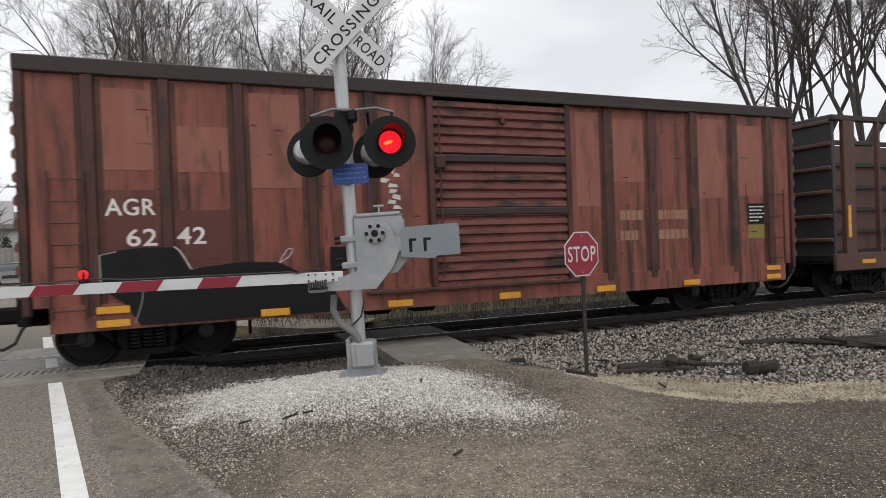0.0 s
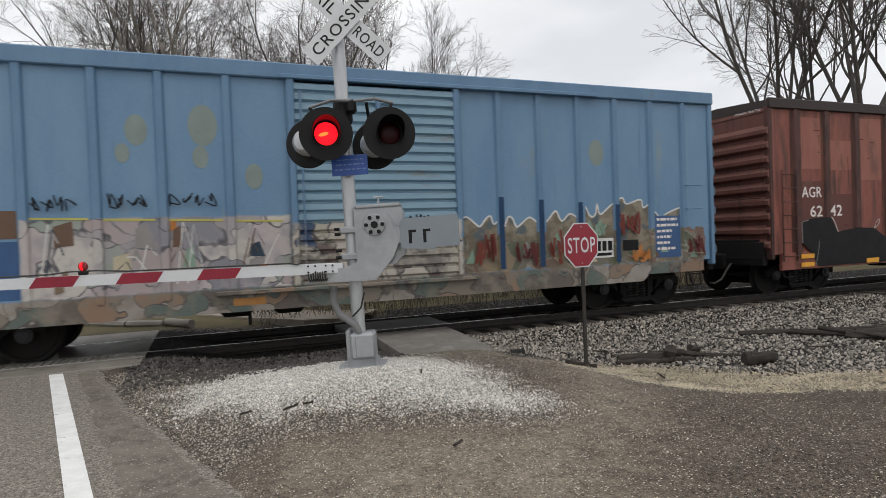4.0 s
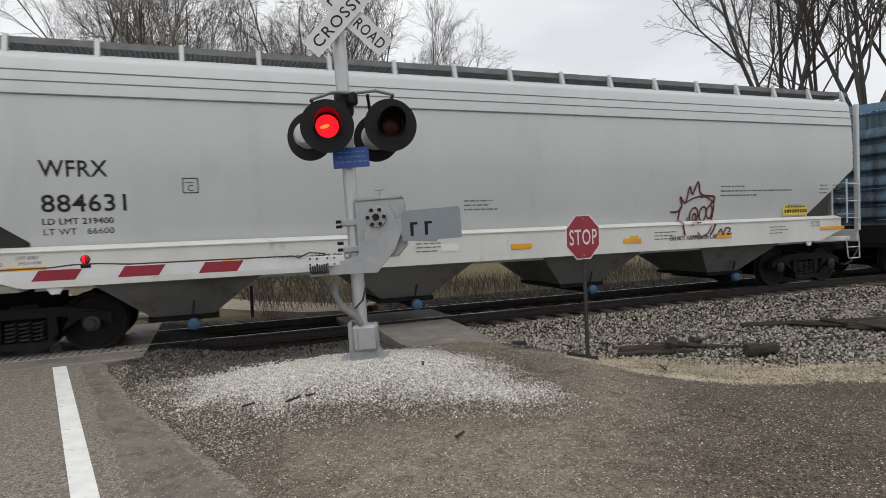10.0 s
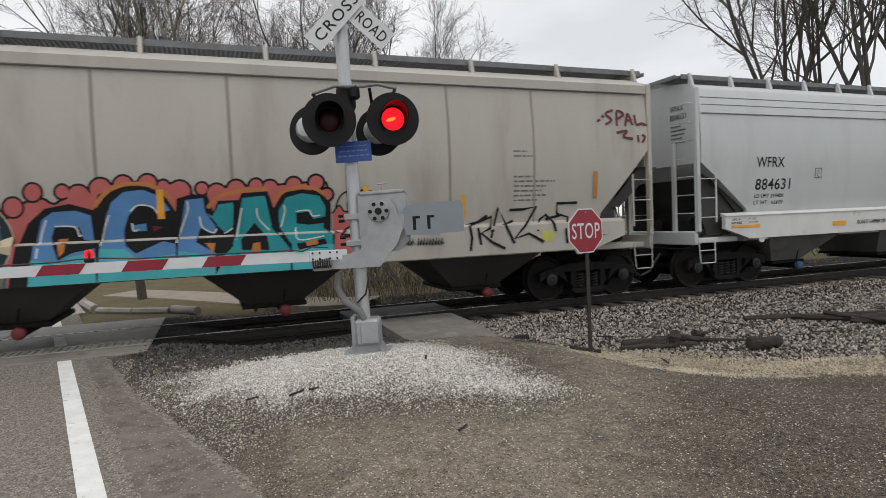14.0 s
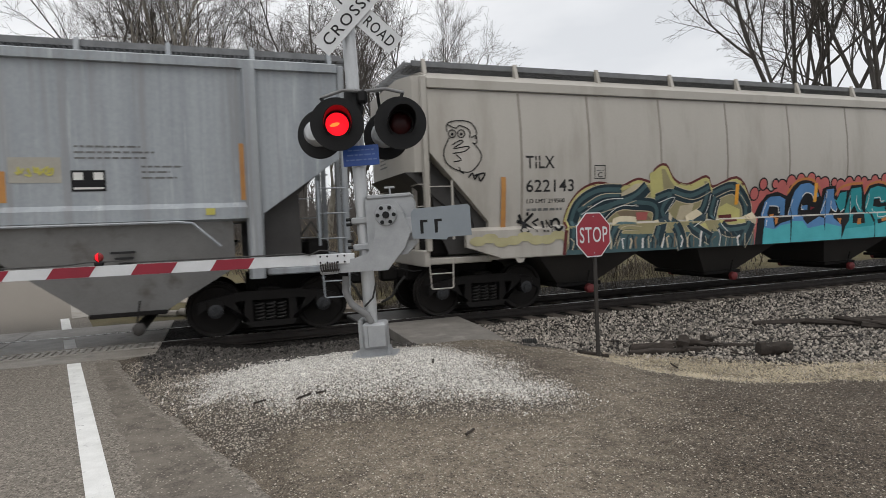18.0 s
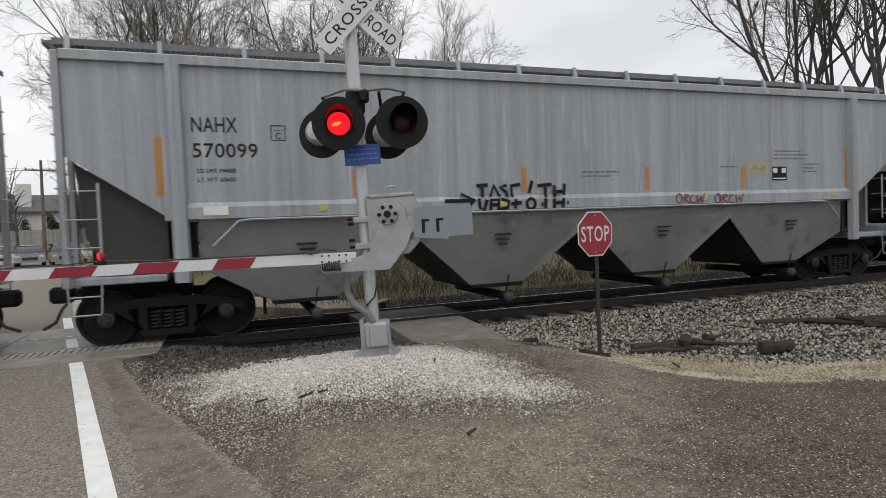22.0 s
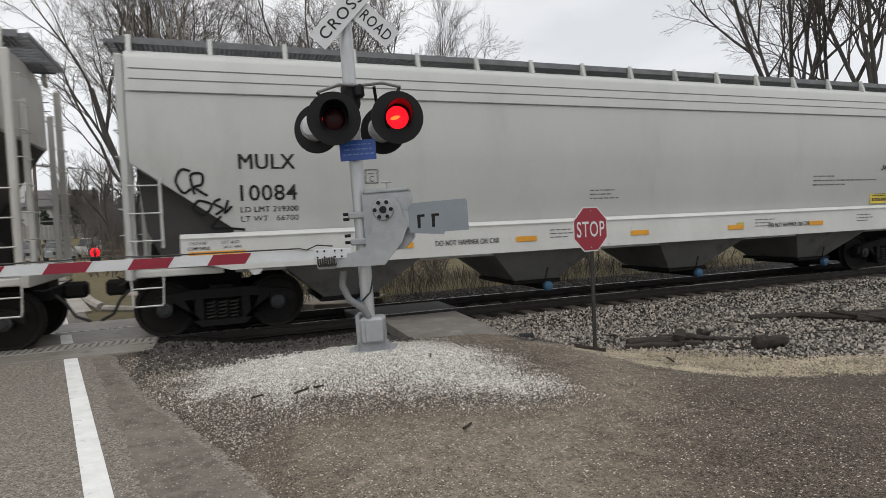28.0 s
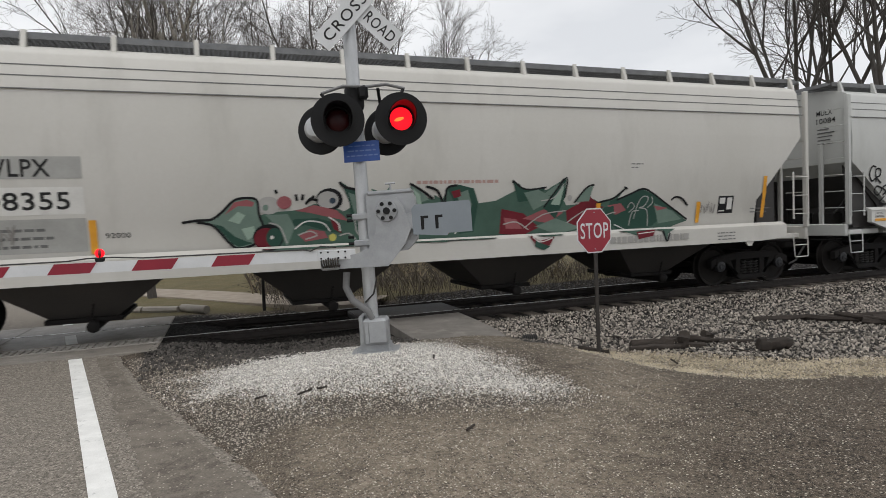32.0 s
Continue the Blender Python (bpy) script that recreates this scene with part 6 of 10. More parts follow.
# ---- loose stone, on the ground as it lies ----
def stones(name, label, count, where, size, material, lift=0.3, seed=3):
    """Many small rough stones, joined. where: gives a random x, y or None."""
    rng = random.Random(seed)
    V, F = [], []
    base = [(1, 0, 0), (-1, 0, 0), (0, 1, 0), (0, -1, 0), (0, 0, 1), (0, 0, -1)]
    tri = [(0, 2, 4), (2, 1, 4), (1, 3, 4), (3, 0, 4), (2, 0, 5), (1, 2, 5), (3, 1, 5), (0, 3, 5)]
    made = 0
    while made < count:
        p = where(rng)
        if p is None:
            continue
        made += 1
        x, y = p
        r = size * rng.uniform(0.5, 1.35)
        z = ground_z(x, y) + r * lift
        e = Euler((rng.uniform(0, 6), rng.uniform(0, 6), rng.uniform(0, 6))).to_matrix()
        k = len(V)
        for b in base:
            q = e @ Vector((b[0] * r * rng.uniform(0.8, 1.3), b[1] * r * rng.uniform(0.7, 1.1), b[2] * r * rng.uniform(0.5, 0.8)))
            V.append((x + q.x, y + q.y, z + q.z))
        F += [(a + k, b + k, c + k) for a, b, c in tri]
    me = bpy.data.meshes.new(name)
    me.from_pydata(V, [], F)
    me.materials.append(material)
    tagged(new(name, me), label, "stones", kind="stuff")


def on_gravel(rng):
    x, y = rng.uniform(-0.7, 3.5), rng.uniform(4.6, 9.0)
    d = inside(GRAVEL_AREA, x, y)
    return (x, y) if d > -0.5 and rng.random() < 0.02 + 1.1 * max(0, d + 0.20 + 0.35 * noise.noise((x * 2.3, y * 2.3, 4))) and math.hypot(x - MAST[0], y - MAST[1]) > 0.25 else None


def on_bank(rng):
    x = 4.2 + 12 * rng.random() ** 1.4
    y = rng.uniform(2.6, 10.3)
    if x < 4.75 and y < 8.0:
        return None
    d = y - bank_foot(x)
    if d < -0.35 or (d < 0.1 and rng.random() < 0.6):
        return None
    return x, y


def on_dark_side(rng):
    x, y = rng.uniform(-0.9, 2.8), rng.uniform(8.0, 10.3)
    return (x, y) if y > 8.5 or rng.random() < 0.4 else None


def beside_gravel(rng):
    x, y = rng.uniform(-1.2, 5.6), rng.uniform(3.2, 9.0)
    d = inside(GRAVEL_AREA, x, y)
    return (x, y) if d < 0 and rng.random() < 0.12 + 0.9 * math.exp(d * 2.0) and x > road_edge(y) + 0.02 else None


def on_grit(rng):
    x, y = rng.uniform(-1.2, 3.6), rng.uniform(4.6, 9.4)
    return (x, y) if inside(GRIT_AREA, x, y) > -0.1 and inside(GRAVEL_AREA, x, y) < 0.15 and x > road_edge(y) else None


def on_straw(rng):
    x, y = rng.uniform(4.5, 11), rng.uniform(1.9, 7.4)
    return (x, y) if inside(STRAW_AREA, x, y) > -0.2 or inside(SOIL_AREA, x, y) > 0 else None


stones("white_gravel", "loose white crushed stone round the signal mast", 38000, on_gravel, 0.0115, STONE, 0.25, 3)
stones("ballast_bank", "grey crushed-stone ballast beside the rails", 26000, on_bank, 0.026, BALLAST, 0.3, 4)
# stone tone lowered for grime and for the shade beside the train
stones("dark_ballast", "grimy grey ballast beside the near rail, train's shade in its colour", 3500, on_dark_side, 0.026, mat("grimy_stone", (0.10, 0.09, 0.08), (0.04, 0.036, 0.032), rough=0.85, scale=9, fine=60, island=True, vary=0.5), 0.3, 5)
stones("strewn_chips", "small stone chips strewn over the asphalt", 7000, beside_gravel, 0.0075, mat("worn_chips", (0.46, 0.42, 0.365), (0.28, 0.25, 0.21), rough=0.85, scale=9, fine=80, island=True, vary=0.6), 0.3, 6)
stones("dark_grit", "dark grey-brown crushed grit along the lot edge", 9000, on_grit, 0.0105, mat("grit_stone", (0.38, 0.335, 0.28), (0.18, 0.157, 0.13), rough=0.85, scale=9, fine=60, island=True, vary=0.9), 0.3, 8)
stones("pale_chips", "pale stone chips in the dry grass", 5200, on_straw, 0.012, mat("bank_chips", (0.42, 0.37, 0.305), (0.20, 0.175, 0.145), rough=0.85, scale=9, fine=80, island=True, vary=0.7), 0.25, 7)


def blades(name, label, count, where, height, material, seed=11):
    rng = random.Random(seed)
    V, F = [], []
    made = 0
    while made < count:
        p = where(rng)
        if p is None:
            continue
        made += 1
        x, y = p
        z = ground_z(x, y) - 0.005
        a = rng.uniform(0, 6.283)
        h = height * rng.uniform(0.4, 1.3)
        lx, ly = math.cos(a), math.sin(a)
        t = rng.uniform(0.3, 1.4) * h if height > 0.1 else rng.uniform(1.5, 5.0) * h
        w = 0.004 + 0.004 * rng.random()
        k = len(V)
        V += [(x - ly * w, y + lx * w, z), (x + ly * w, y - lx * w, z), (x + lx * t * 0.5 + ly * w * 0.6, y + ly * t * 0.5 - lx * w * 0.6, z + h * 0.7), (x + lx * t * 0.5 - ly * w * 0.6, y + ly * t * 0.5 + lx * w * 0.6, z + h * 0.7), (x + lx * t, y + ly * t, z + h)]
        F += [(k, k + 1, k + 2, k + 3), (k + 3, k + 2, k + 4)]
    me = bpy.data.meshes.new(name)
    me.from_pydata(V, [], F)
    me.materials.append(material)
    tagged(new(name, me), label, "grass", kind="stuff")


def straw_spot(rng):
    x, y = rng.uniform(4.6, 10), rng.uniform(1.9, 7.2)
    d = inside(STRAW_AREA, x, y)
    return (x, y) if d > -0.1 and rng.random() < 0.5 + 0.9 * noise.noise((x * 2.5, y * 2.5, 1)) else None


blades("dry_grass", "flattened straw-coloured dry grass", 15000, straw_spot, 0.018, STRAW)


def far_verge(rng):
    x, y = rng.uniform(1.2, 16), rng.uniform(13.4, 17.5)
    return (x, y)


blades("verge_grass", "tall dry weeds beyond the track", 5200, far_verge, 0.42, BRUSH, 12)


# ---- rotten ties, log and sticks on the bank ----
def log_piece(name, label, p0, p1, r, seed, n=9):
    rng = random.Random(seed)
    a, b = Vector(p0), Vector(p1)
    pts = [a + (b - a) * i / 6 + Vector((rng.uniform(-1, 1), rng.uniform(-1, 1), rng.uniform(-1, 1))) * r * 0.18 for i in range(7)]
    s = Shape().tube(pts, [r * rng.uniform(0.75, 1.15) for _ in pts], n)
    s.v = [(x + rng.uniform(-1, 1) * r * 0.12, y + rng.uniform(-1, 1) * r * 0.12, z + rng.uniform(-1, 1) * r * 0.12) for x, y, z in s.v]
    solid(name, s, LOGWOOD, label, "log")


def on_ground(x, y, up):
    return (x, y, ground_z(x, y) + up)


log_piece("log", "short dark rotten log on the stone bank", on_ground(7.05, 6.05, 0.09), on_ground(7.42, 5.92, 0.10), 0.095, 1, 11)
log_piece("stump", "splintered dark stump in the ballast", on_ground(6.33, 6.72, 0.0), (6.36, 6.74, ground_z(6.36, 6.74) + 0.21), 0.085, 2)
log_piece("rotten_tie", "weathered broken tie lying in the ballast", on_ground(5.75, 7.15, 0.04), on_ground(6.25, 6.85, 0.06), 0.085, 3)
log_piece("rotten_tie", "weathered broken tie lying in the ballast", on_ground(5.6, 7.0, 0.02), on_ground(6.6, 6.6, 0.03), 0.05, 4)
log_piece("rotten_tie", "split tie end beside the sign post", on_ground(4.75, 7.05, 0.02), on_ground(5.12, 6.84, 0.02), 0.035, 5)
log_piece("branch", "long dark dead branch on the bank", on_ground(8.9, 7.75, 0.03), on_ground(11.6, 6.5, 0.06), 0.05, 6)
log_piece("branch", "long dark dead branch on the bank", on_ground(9.8, 7.1, 0.03), on_ground(12.2, 5.9, 0.08), 0.07, 7)
log_piece("rotten_tie", "dark old tie at the foot of the bank", on_ground(10.3, 6.6, 0.06), on_ground(12.6, 5.6, 0.08), 0.11, 8)
for i, (x0, y0, x1, y1, up, r) in enumerate(((6.45, 7.15, 7.0, 6.95, 0.05, 0.045), (6.5, 7.0, 6.85, 6.72, 0.10, 0.05), (6.62, 7.05, 7.25, 6.62, 0.04, 0.035), (6.95, 6.95, 7.02, 6.88, 0.10, 0.06), (7.0, 6.7, 7.45, 6.5, 0.03, 0.04), (6.4, 7.2, 6.7, 6.9, 0.03, 0.06), (9.6, 7.3, 10.4, 6.2, 0.08, 0.05), (9.9, 7.0, 10.3, 6.0, 0.14, 0.04), (10.0, 6.6, 10.6, 5.9, 0.05, 0.07))):
    log_piece("rotten_tie", "splintered dark piece of a rotten tie", on_ground(x0, y0, up), on_ground(x1, y1, up * 0.6), r, 400 + i, 7)
for i in range(26):
    rng = random.Random(100 + i)
    x, y = rng.uniform(5.2, 12), rng.uniform(5.8, 8.2)
    a = rng.uniform(0, 3.1)
    L = rng.uniform(0.15, 0.5)
    log_piece("stick", "thin dead stick on the ballast", on_ground(x, y, 0.02), on_ground(x + L * math.cos(a), y + L * math.sin(a), 0.04), 0.012, 200 + i, 5)
for x, y, a, L in ((0.75, 6.0, 0.4, 0.16), (0.95, 6.06, -0.1, 0.1), (0.35, 6.15, 0.2, 0.12), (2.35, 6.4, 1.2, 0.1), (1.9, 4.45, 0.6, 0.12)):
    log_piece("stick", "dark twig on the gravel", on_ground(x, y, 0.02), on_ground(x + L * math.cos(a), y + L * math.sin(a), 0.025), 0.012, int(x * 100), 5)


def drain():
    t = thing("drain_pipe", "black ribbed plastic drain pipe end in the stones", "pipe", m=pose(4.42, 8.0, -0.10, 0, 0, -14))
    for i in range(7):
        part("rib", Shape().lathe([(0.05, -0.012), (0.062, 0.0), (0.05, 0.012)], (i * 0.032, 0, 0), (1, 0, 0), 14), BLACK, t)


drain()


# ---- beyond the track ----
def kerb():
    t = thing("kerb", "broken pale concrete kerb along the far lawn", "kerb", kind="structure")
    line = [(-3.75, 21.6), (-3.2, 19.2), (-2.72, 17.2), (-2.25, 15.6)]
    for (x0, y0), (x1, y1) in zip(line, line[1:]):
        part("kerb_stone", Shape().tube([(x0, y0, 0.05), (x0 * 0.03 + x1 * 0.97, y0 * 0.03 + y1 * 0.97, 0.05)], 0.11, 8), CONCRETE, t)
    line = [(-2.2, 15.5), (-1.4, 14.75), (-0.65, 14.3)]
    for (x0, y0), (x1, y1) in zip(line, line[1:]):
        part("kerb_stone", Shape().tube([(x0, y0, 0.03), (x0 * 0.03 + x1 * 0.97, y0 * 0.03 + y1 * 0.97, 0.03)], 0.085, 8), CONCRETE, t)
    part("kerb_stone", Shape().tube([(-0.6, 14.35, 0.06), (-0.1, 13.75, 0.05)], 0.09, 10), CONCRETE, t)
    part("gutter", Shape().prism([(-4.15, 22.0), (-3.95, 22.1), (-2.45, 15.5), (-2.85, 15.2)], "z", -0.06, 0.012), CONCRETE, t)


kerb()


def far_drive():
    mid = [(3.6, 13.3), (2.6, 13.7), (1.3, 15.2), (-0.2, 17.6), (-2.2, 20.2)]
    s = Shape()
    for i, ((x0, y0), (x1, y1)) in enumerate(zip(mid, mid[1:])):
        w0, w1 = 0.75, 0.75
        s.add([(x0 - w0 * 0.6, y0 - w0 * 0.8, 0.012), (x0 + w0 * 0.6, y0 + w0 * 0.8, 0.012), (x1 + w1 * 0.6, y1 + w1 * 0.8, 0.012), (x1 - w1 * 0.6, y1 - w1 * 0.8, 0.012)], [(0, 1, 2, 3)])
        s.add([(x0 - w0 * 0.6, y0 - w0 * 0.8, 0.012), (x1 - w1 * 0.6, y1 - w1 * 0.8, 0.012), (x1 - w1 * 0.6, y1 - w1 * 0.8, -0.3), (x0 - w0 * 0.6, y0 - w0 * 0.8, -0.3)], [(0, 1, 2, 3)])
    tagged(part("far_drive", s, mat("drive_sand", (0.36, 0.31, 0.25), (0.25, 0.21, 0.17), rough=0.9, scale=3, fine=60, bump=0.3), None), "pale sandy drive curving across the lawn", "drive", kind="structure")


far_drive()
solid("marker_post", Shape().box(-0.035, 0.035, -0.035, 0.035, -0.1, 0.62, 0.01), BLACK, "short black marker post by the drive", "post", m=pose(1.1, 13.9, 0))


def fence(x0, y0, x1, y1, n, h, material, label):
    t = thing("fence", label, "fence", m=pose(x0, y0, ground_z(x0, y0)))
    for i in range(n + 1):
        k = i / n
        x, y = (x1 - x0) * k, (y1 - y0) * k
        dz = ground_z(x0 + x, y0 + y) - ground_z(x0, y0)
        part("fence_post", Shape().box(x - 0.06, x + 0.06, y - 0.06, y + 0.06, dz - 0.1, dz + h, 0.01), material, t)
    for z in (0.45, 0.8):
        part("fence_rail", bar([(0, 0, h * z), ((x1 - x0), (y1 - y0), h * z + ground_z(x1, y1) - ground_z(x0, y0))], 0.05, 6), material, t)


fence(-5.5, 36, 8, 30, 9, 1.1, mat("fence_timber", (0.16, 0.13, 0.10), (0.09, 0.075, 0.06), rough=0.9, scale=3, fine=30), "low grey timber rail fence on the lawn")


def board_fence():
    t = thing("board_fence", "long pale board fence behind the far lawn", "fence", m=pose(-30, 74, 1.45))
    m = mat("pale_boards", (0.36, 0.35, 0.33), (0.26, 0.25, 0.235), rough=0.85, scale=2, fine=30, vary=0.15)
    me = Shape().box(-0.09, 0.09, -0.015, 0.015, 0, 1.5, 0.004).mesh("board")
    me.materials.append(m)
    for i in range(130):
        o = new("board", me)
        o.parent = t
        o.location = (i * 0.195, -0.01 * i, random.uniform(-0.015, 0.015))
    for z in (0.35, 1.2):
        part("fence_rail", Shape().box(0, 25.3, 0.02, 0.07, z - 0.05, z + 0.05).moved(pose(0, 0, 0, 0, 0, -2.9)), m, t)


board_fence()


def house():
    t = thing("house", "white house with grey pitched roof and chimney", "house", m=pose(-20.3, 92, 1.4, 0, 0, 8))
    wall = mat("white_siding", (0.72, 0.71, 0.69), (0.60, 0.59, 0.57), rough=0.7, scale=2, fine=30)
    part("wall", Shape().box(-5, 7, -4, 4, 0, 4.1), wall, t)
    part("gable", Shape().prism([(-4, 4.1), (4, 4.1), (0, 6.1)], "x", -4.95, 6.95), wall, t)
    part("roof", Shape().prism([(-4.5, 3.95), (0, 6.2), (4.5, 3.95), (4.5, 4.15), (0, 6.42), (-4.5, 4.15)], "x", -5.4, 7.4), mat("shingle_grey", (0.13, 0.12, 0.12), (0.09, 0.085, 0.085), rough=0.85, scale=4, fine=30), t)
    part("chimney", Shape().box(-2.2, -0.6, -3.4, -2.2, 3.6, 7.6, 0.02), wall, t)
    for x in (-3.2, 1.2, 4.4):
        w = part("window", Shape().box(x, x + 1.1, -4.06, -4.0, 1.2, 2.7), mat_cache("window_dark", (0.05, 0.055, 0.06), (0.08, 0.085, 0.09), rough=0.15), t)
        part("window_frame", Shape().box(x - 0.1, x + 1.2, -4.09, -4.01, 2.7, 2.8).box(x - 0.1, x + 1.2, -4.09, -4.01, 1.1, 1.2).box(x - 0.1, x, -4.09, -4.01, 1.2, 2.7).box(x + 1.1, x + 1.2, -4.09, -4.01, 1.2, 2.7), wall, w)


house()


def parked_car(x, y, turn, paint, label):
    t = thing("car", label, "car", "parked cars", m=pose(x, y, 0.02 + 1.5 * smooth(52, 72, y), 0, 0, turn))
    body = Shape().prism([(-0.88, 0.3), (0.88, 0.3), (0.9, 0.62), (0.84, 0.9), (-0.84, 0.9), (-0.9, 0.62)], "y", -2.2, 2.2)
    part("body", body, paint, t)
    cab = Shape()
    v = [(-0.82, -1.3, 0.9), (0.82, -1.3, 0.9), (0.82, 1.7, 0.9), (-0.82, 1.7, 0.9), (-0.62, -0.55, 1.45), (0.62, -0.55, 1.45), (0.62, 1.1, 1.45), (-0.62, 1.1, 1.45)]
    part("cabin", cab.add(v, [(0, 1, 5, 4), (1, 2, 6, 5), (2, 3, 7, 6), (3, 0, 4, 7), (4, 5, 6, 7)]), mat_cache("car_glass", (0.03, 0.035, 0.04), (0.05, 0.055, 0.06), rough=0.1), t, "dark windows")
    part("roof_panel", Shape().box(-0.62, 0.62, -0.55, 1.1, 1.44, 1.49, 0.02), paint, t)
    for sx in (-1, 1):
        part("headlight", Shape().box(sx * 0.68 - 0.15, sx * 0.68 + 0.15, -2.24, -2.16, 0.62, 0.76, 0.02), mat_cache("head_glass", (0.7, 0.7, 0.68), rough=0.2), t)
        for sy in (-1.35, 1.35):
            w = part("wheel", Shape().lathe([(0.1, -0.11), (0.29, -0.1), (0.32, -0.07), (0.32, 0.07), (0.29, 0.1), (0.1, 0.11)], (sx * 0.78, sy, 0.3), (1, 0, 0), 16), HOSE, t)
            part("rim", Shape().lathe([(0.02, -0.125), (0.19, -0.12), (0.2, -0.09)], (sx * 0.78, sy, 0.3), (sx * -1.0, 0, 0), 12), CASTING, w)
    part("grille", Shape().box(-0.45, 0.45, -2.225, -2.19, 0.45, 0.66, 0.01), BLACK, t)


SILVER = mat("silver_car", (0.42, 0.43, 0.44), (0.36, 0.37, 0.38), rough=0.3, metal=0.5, scale=2, fine=40, bump=0.0)
WHITECAR = mat("white_car", (0.68, 0.68, 0.68), (0.62, 0.62, 0.62), rough=0.3, scale=2, fine=40, bump=0.0)
parked_car(-11.9, 50.5, 12, SILVER, "silver sedan parked beyond the crossing")
parked_car(-9.6, 49.5, 14, SILVER, "silver sedan parked beyond the crossing")
parked_car(-13.9, 52, 10, WHITECAR, "white sedan parked beyond the crossing")
parked_car(-7.6, 51, 20, WHITECAR, "white sedan parked beyond the crossing")
parked_car(-2.2, 52, 40, WHITECAR, "white sedan parked by the far lawn")


def utility_pole(x, y, h, turn):
    t = thing("utility_pole", "grey wooden utility pole with cross-arm", "utility pole", m=pose(x, y, ground_z(x, y), 0, 0.8, turn))
    wood = mat_cache("pole_wood", (0.17, 0.14, 0.115), (0.11, 0.09, 0.075), rough=0.9)
    part("pole", Shape().tube([(0, 0, -0.2), (0, 0, h)], [0.17, 0.11], 10), wood, t)
    part("cross_arm", Shape().box(-1.2, 1.2, -0.16, -0.06, h - 0.95, h - 0.83, 0.01), wood, t)
    for i in (-1.1, -0.6, 0.6, 1.1):
        part("insulator", Shape().lathe([(0.04, 0), (0.055, 0.06), (0.03, 0.14)], (i, -0.11, h - 0.83), (0, 0, 1), 8), BLACK, t)
    part("brace", bar([(-0.6, -0.1, h - 0.9), (0, -0.12, h - 1.6), (0.6, -0.1, h - 0.9)], 0.02, 5), wood, t)
    for i in (-1.1, 0.6, 1.1):
        part("wire", bar([(i + 40 * s, 9 * s, h - 0.7 - 1.4 * (1 - (2 * abs(s) - 1) ** 2)) for s in [k / 10 for k in range(-10, 11)]], 0.012, 4), BLACK, t)


utility_pole(-13.3, 61, 8.8, 14)


# ---- bare winter trees ----
def grow(seed, height, spread, levels, trunk_r, lean=0.0, fork=0.3, kinks=0.12, rise=0.10):
    """Returns tubes by rank: trunk, limbs and twigs."""
    rng = random.Random(seed)
    out = [Shape(), Shape(), Shape()]

    def limb(p, d, length, r, rank):
        n = 5 if rank < 2 else 4 if rank < 4 else 3
        pts, rs = [p], [r]
        q, way = p.copy(), d.copy()
        for i in range(n):
            up = rise * (1 - 0.28 * rank) if rank else 0.02
            k = kinks * (1 + 0.5 * rank)
            way = (way + Vector((rng.uniform(-k, k), rng.uniform(-k, k), rng.uniform(-k, k) + up))).normalized()
            q = q + way * (length / n)
            pts.append(q.copy())
            rs.append(r * (1 - (0.5 if rank == 0 else 0.62) * (i + 1) / n))
        sides = 9 if rank == 0 else 6 if rank == 1 else 4 if rank == 2 else 3
        out[0 if rank == 0 else 1 if rank < 3 else 2].tube(pts, rs, sides, caps=False)
        if rank >= levels:
            return
        kids = (6, 5, 5, 4, 4, 3)[rank]
        for i in range(kids):
            a = fork + (1 - fork) * (i + rng.random() * 0.8) / kids if rank == 0 else 0.25 + 0.75 * (i + rng.random() * 0.8) / kids
            a = min(a, 0.999)
            j = min(n - 1, int(a * n))
            at = pts[j].lerp(pts[j + 1], a * n - j)
            here = (pts[j + 1] - pts[j]).normalized()
            side = here.cross(Vector((rng.uniform(-1, 1), rng.uniform(-1, 1), rng.uniform(-0.3, 0.3)))).normalized()
            turn = rng.uniform(0.35, 0.75) * spread
            nd = (here * math.cos(turn) + side * math.sin(turn)).normalized()
            limb(at, nd, length * rng.uniform(0.50, 0.72) * (1.1 - 0.35 * a), max(0.006, rs[j] * rng.uniform(0.45, 0.62)), rank + 1)

    limb(Vector((0, 0, -0.2)), Vector((lean, 0, 1)).normalized(), height * 0.62, trunk_r, 0)
    return out


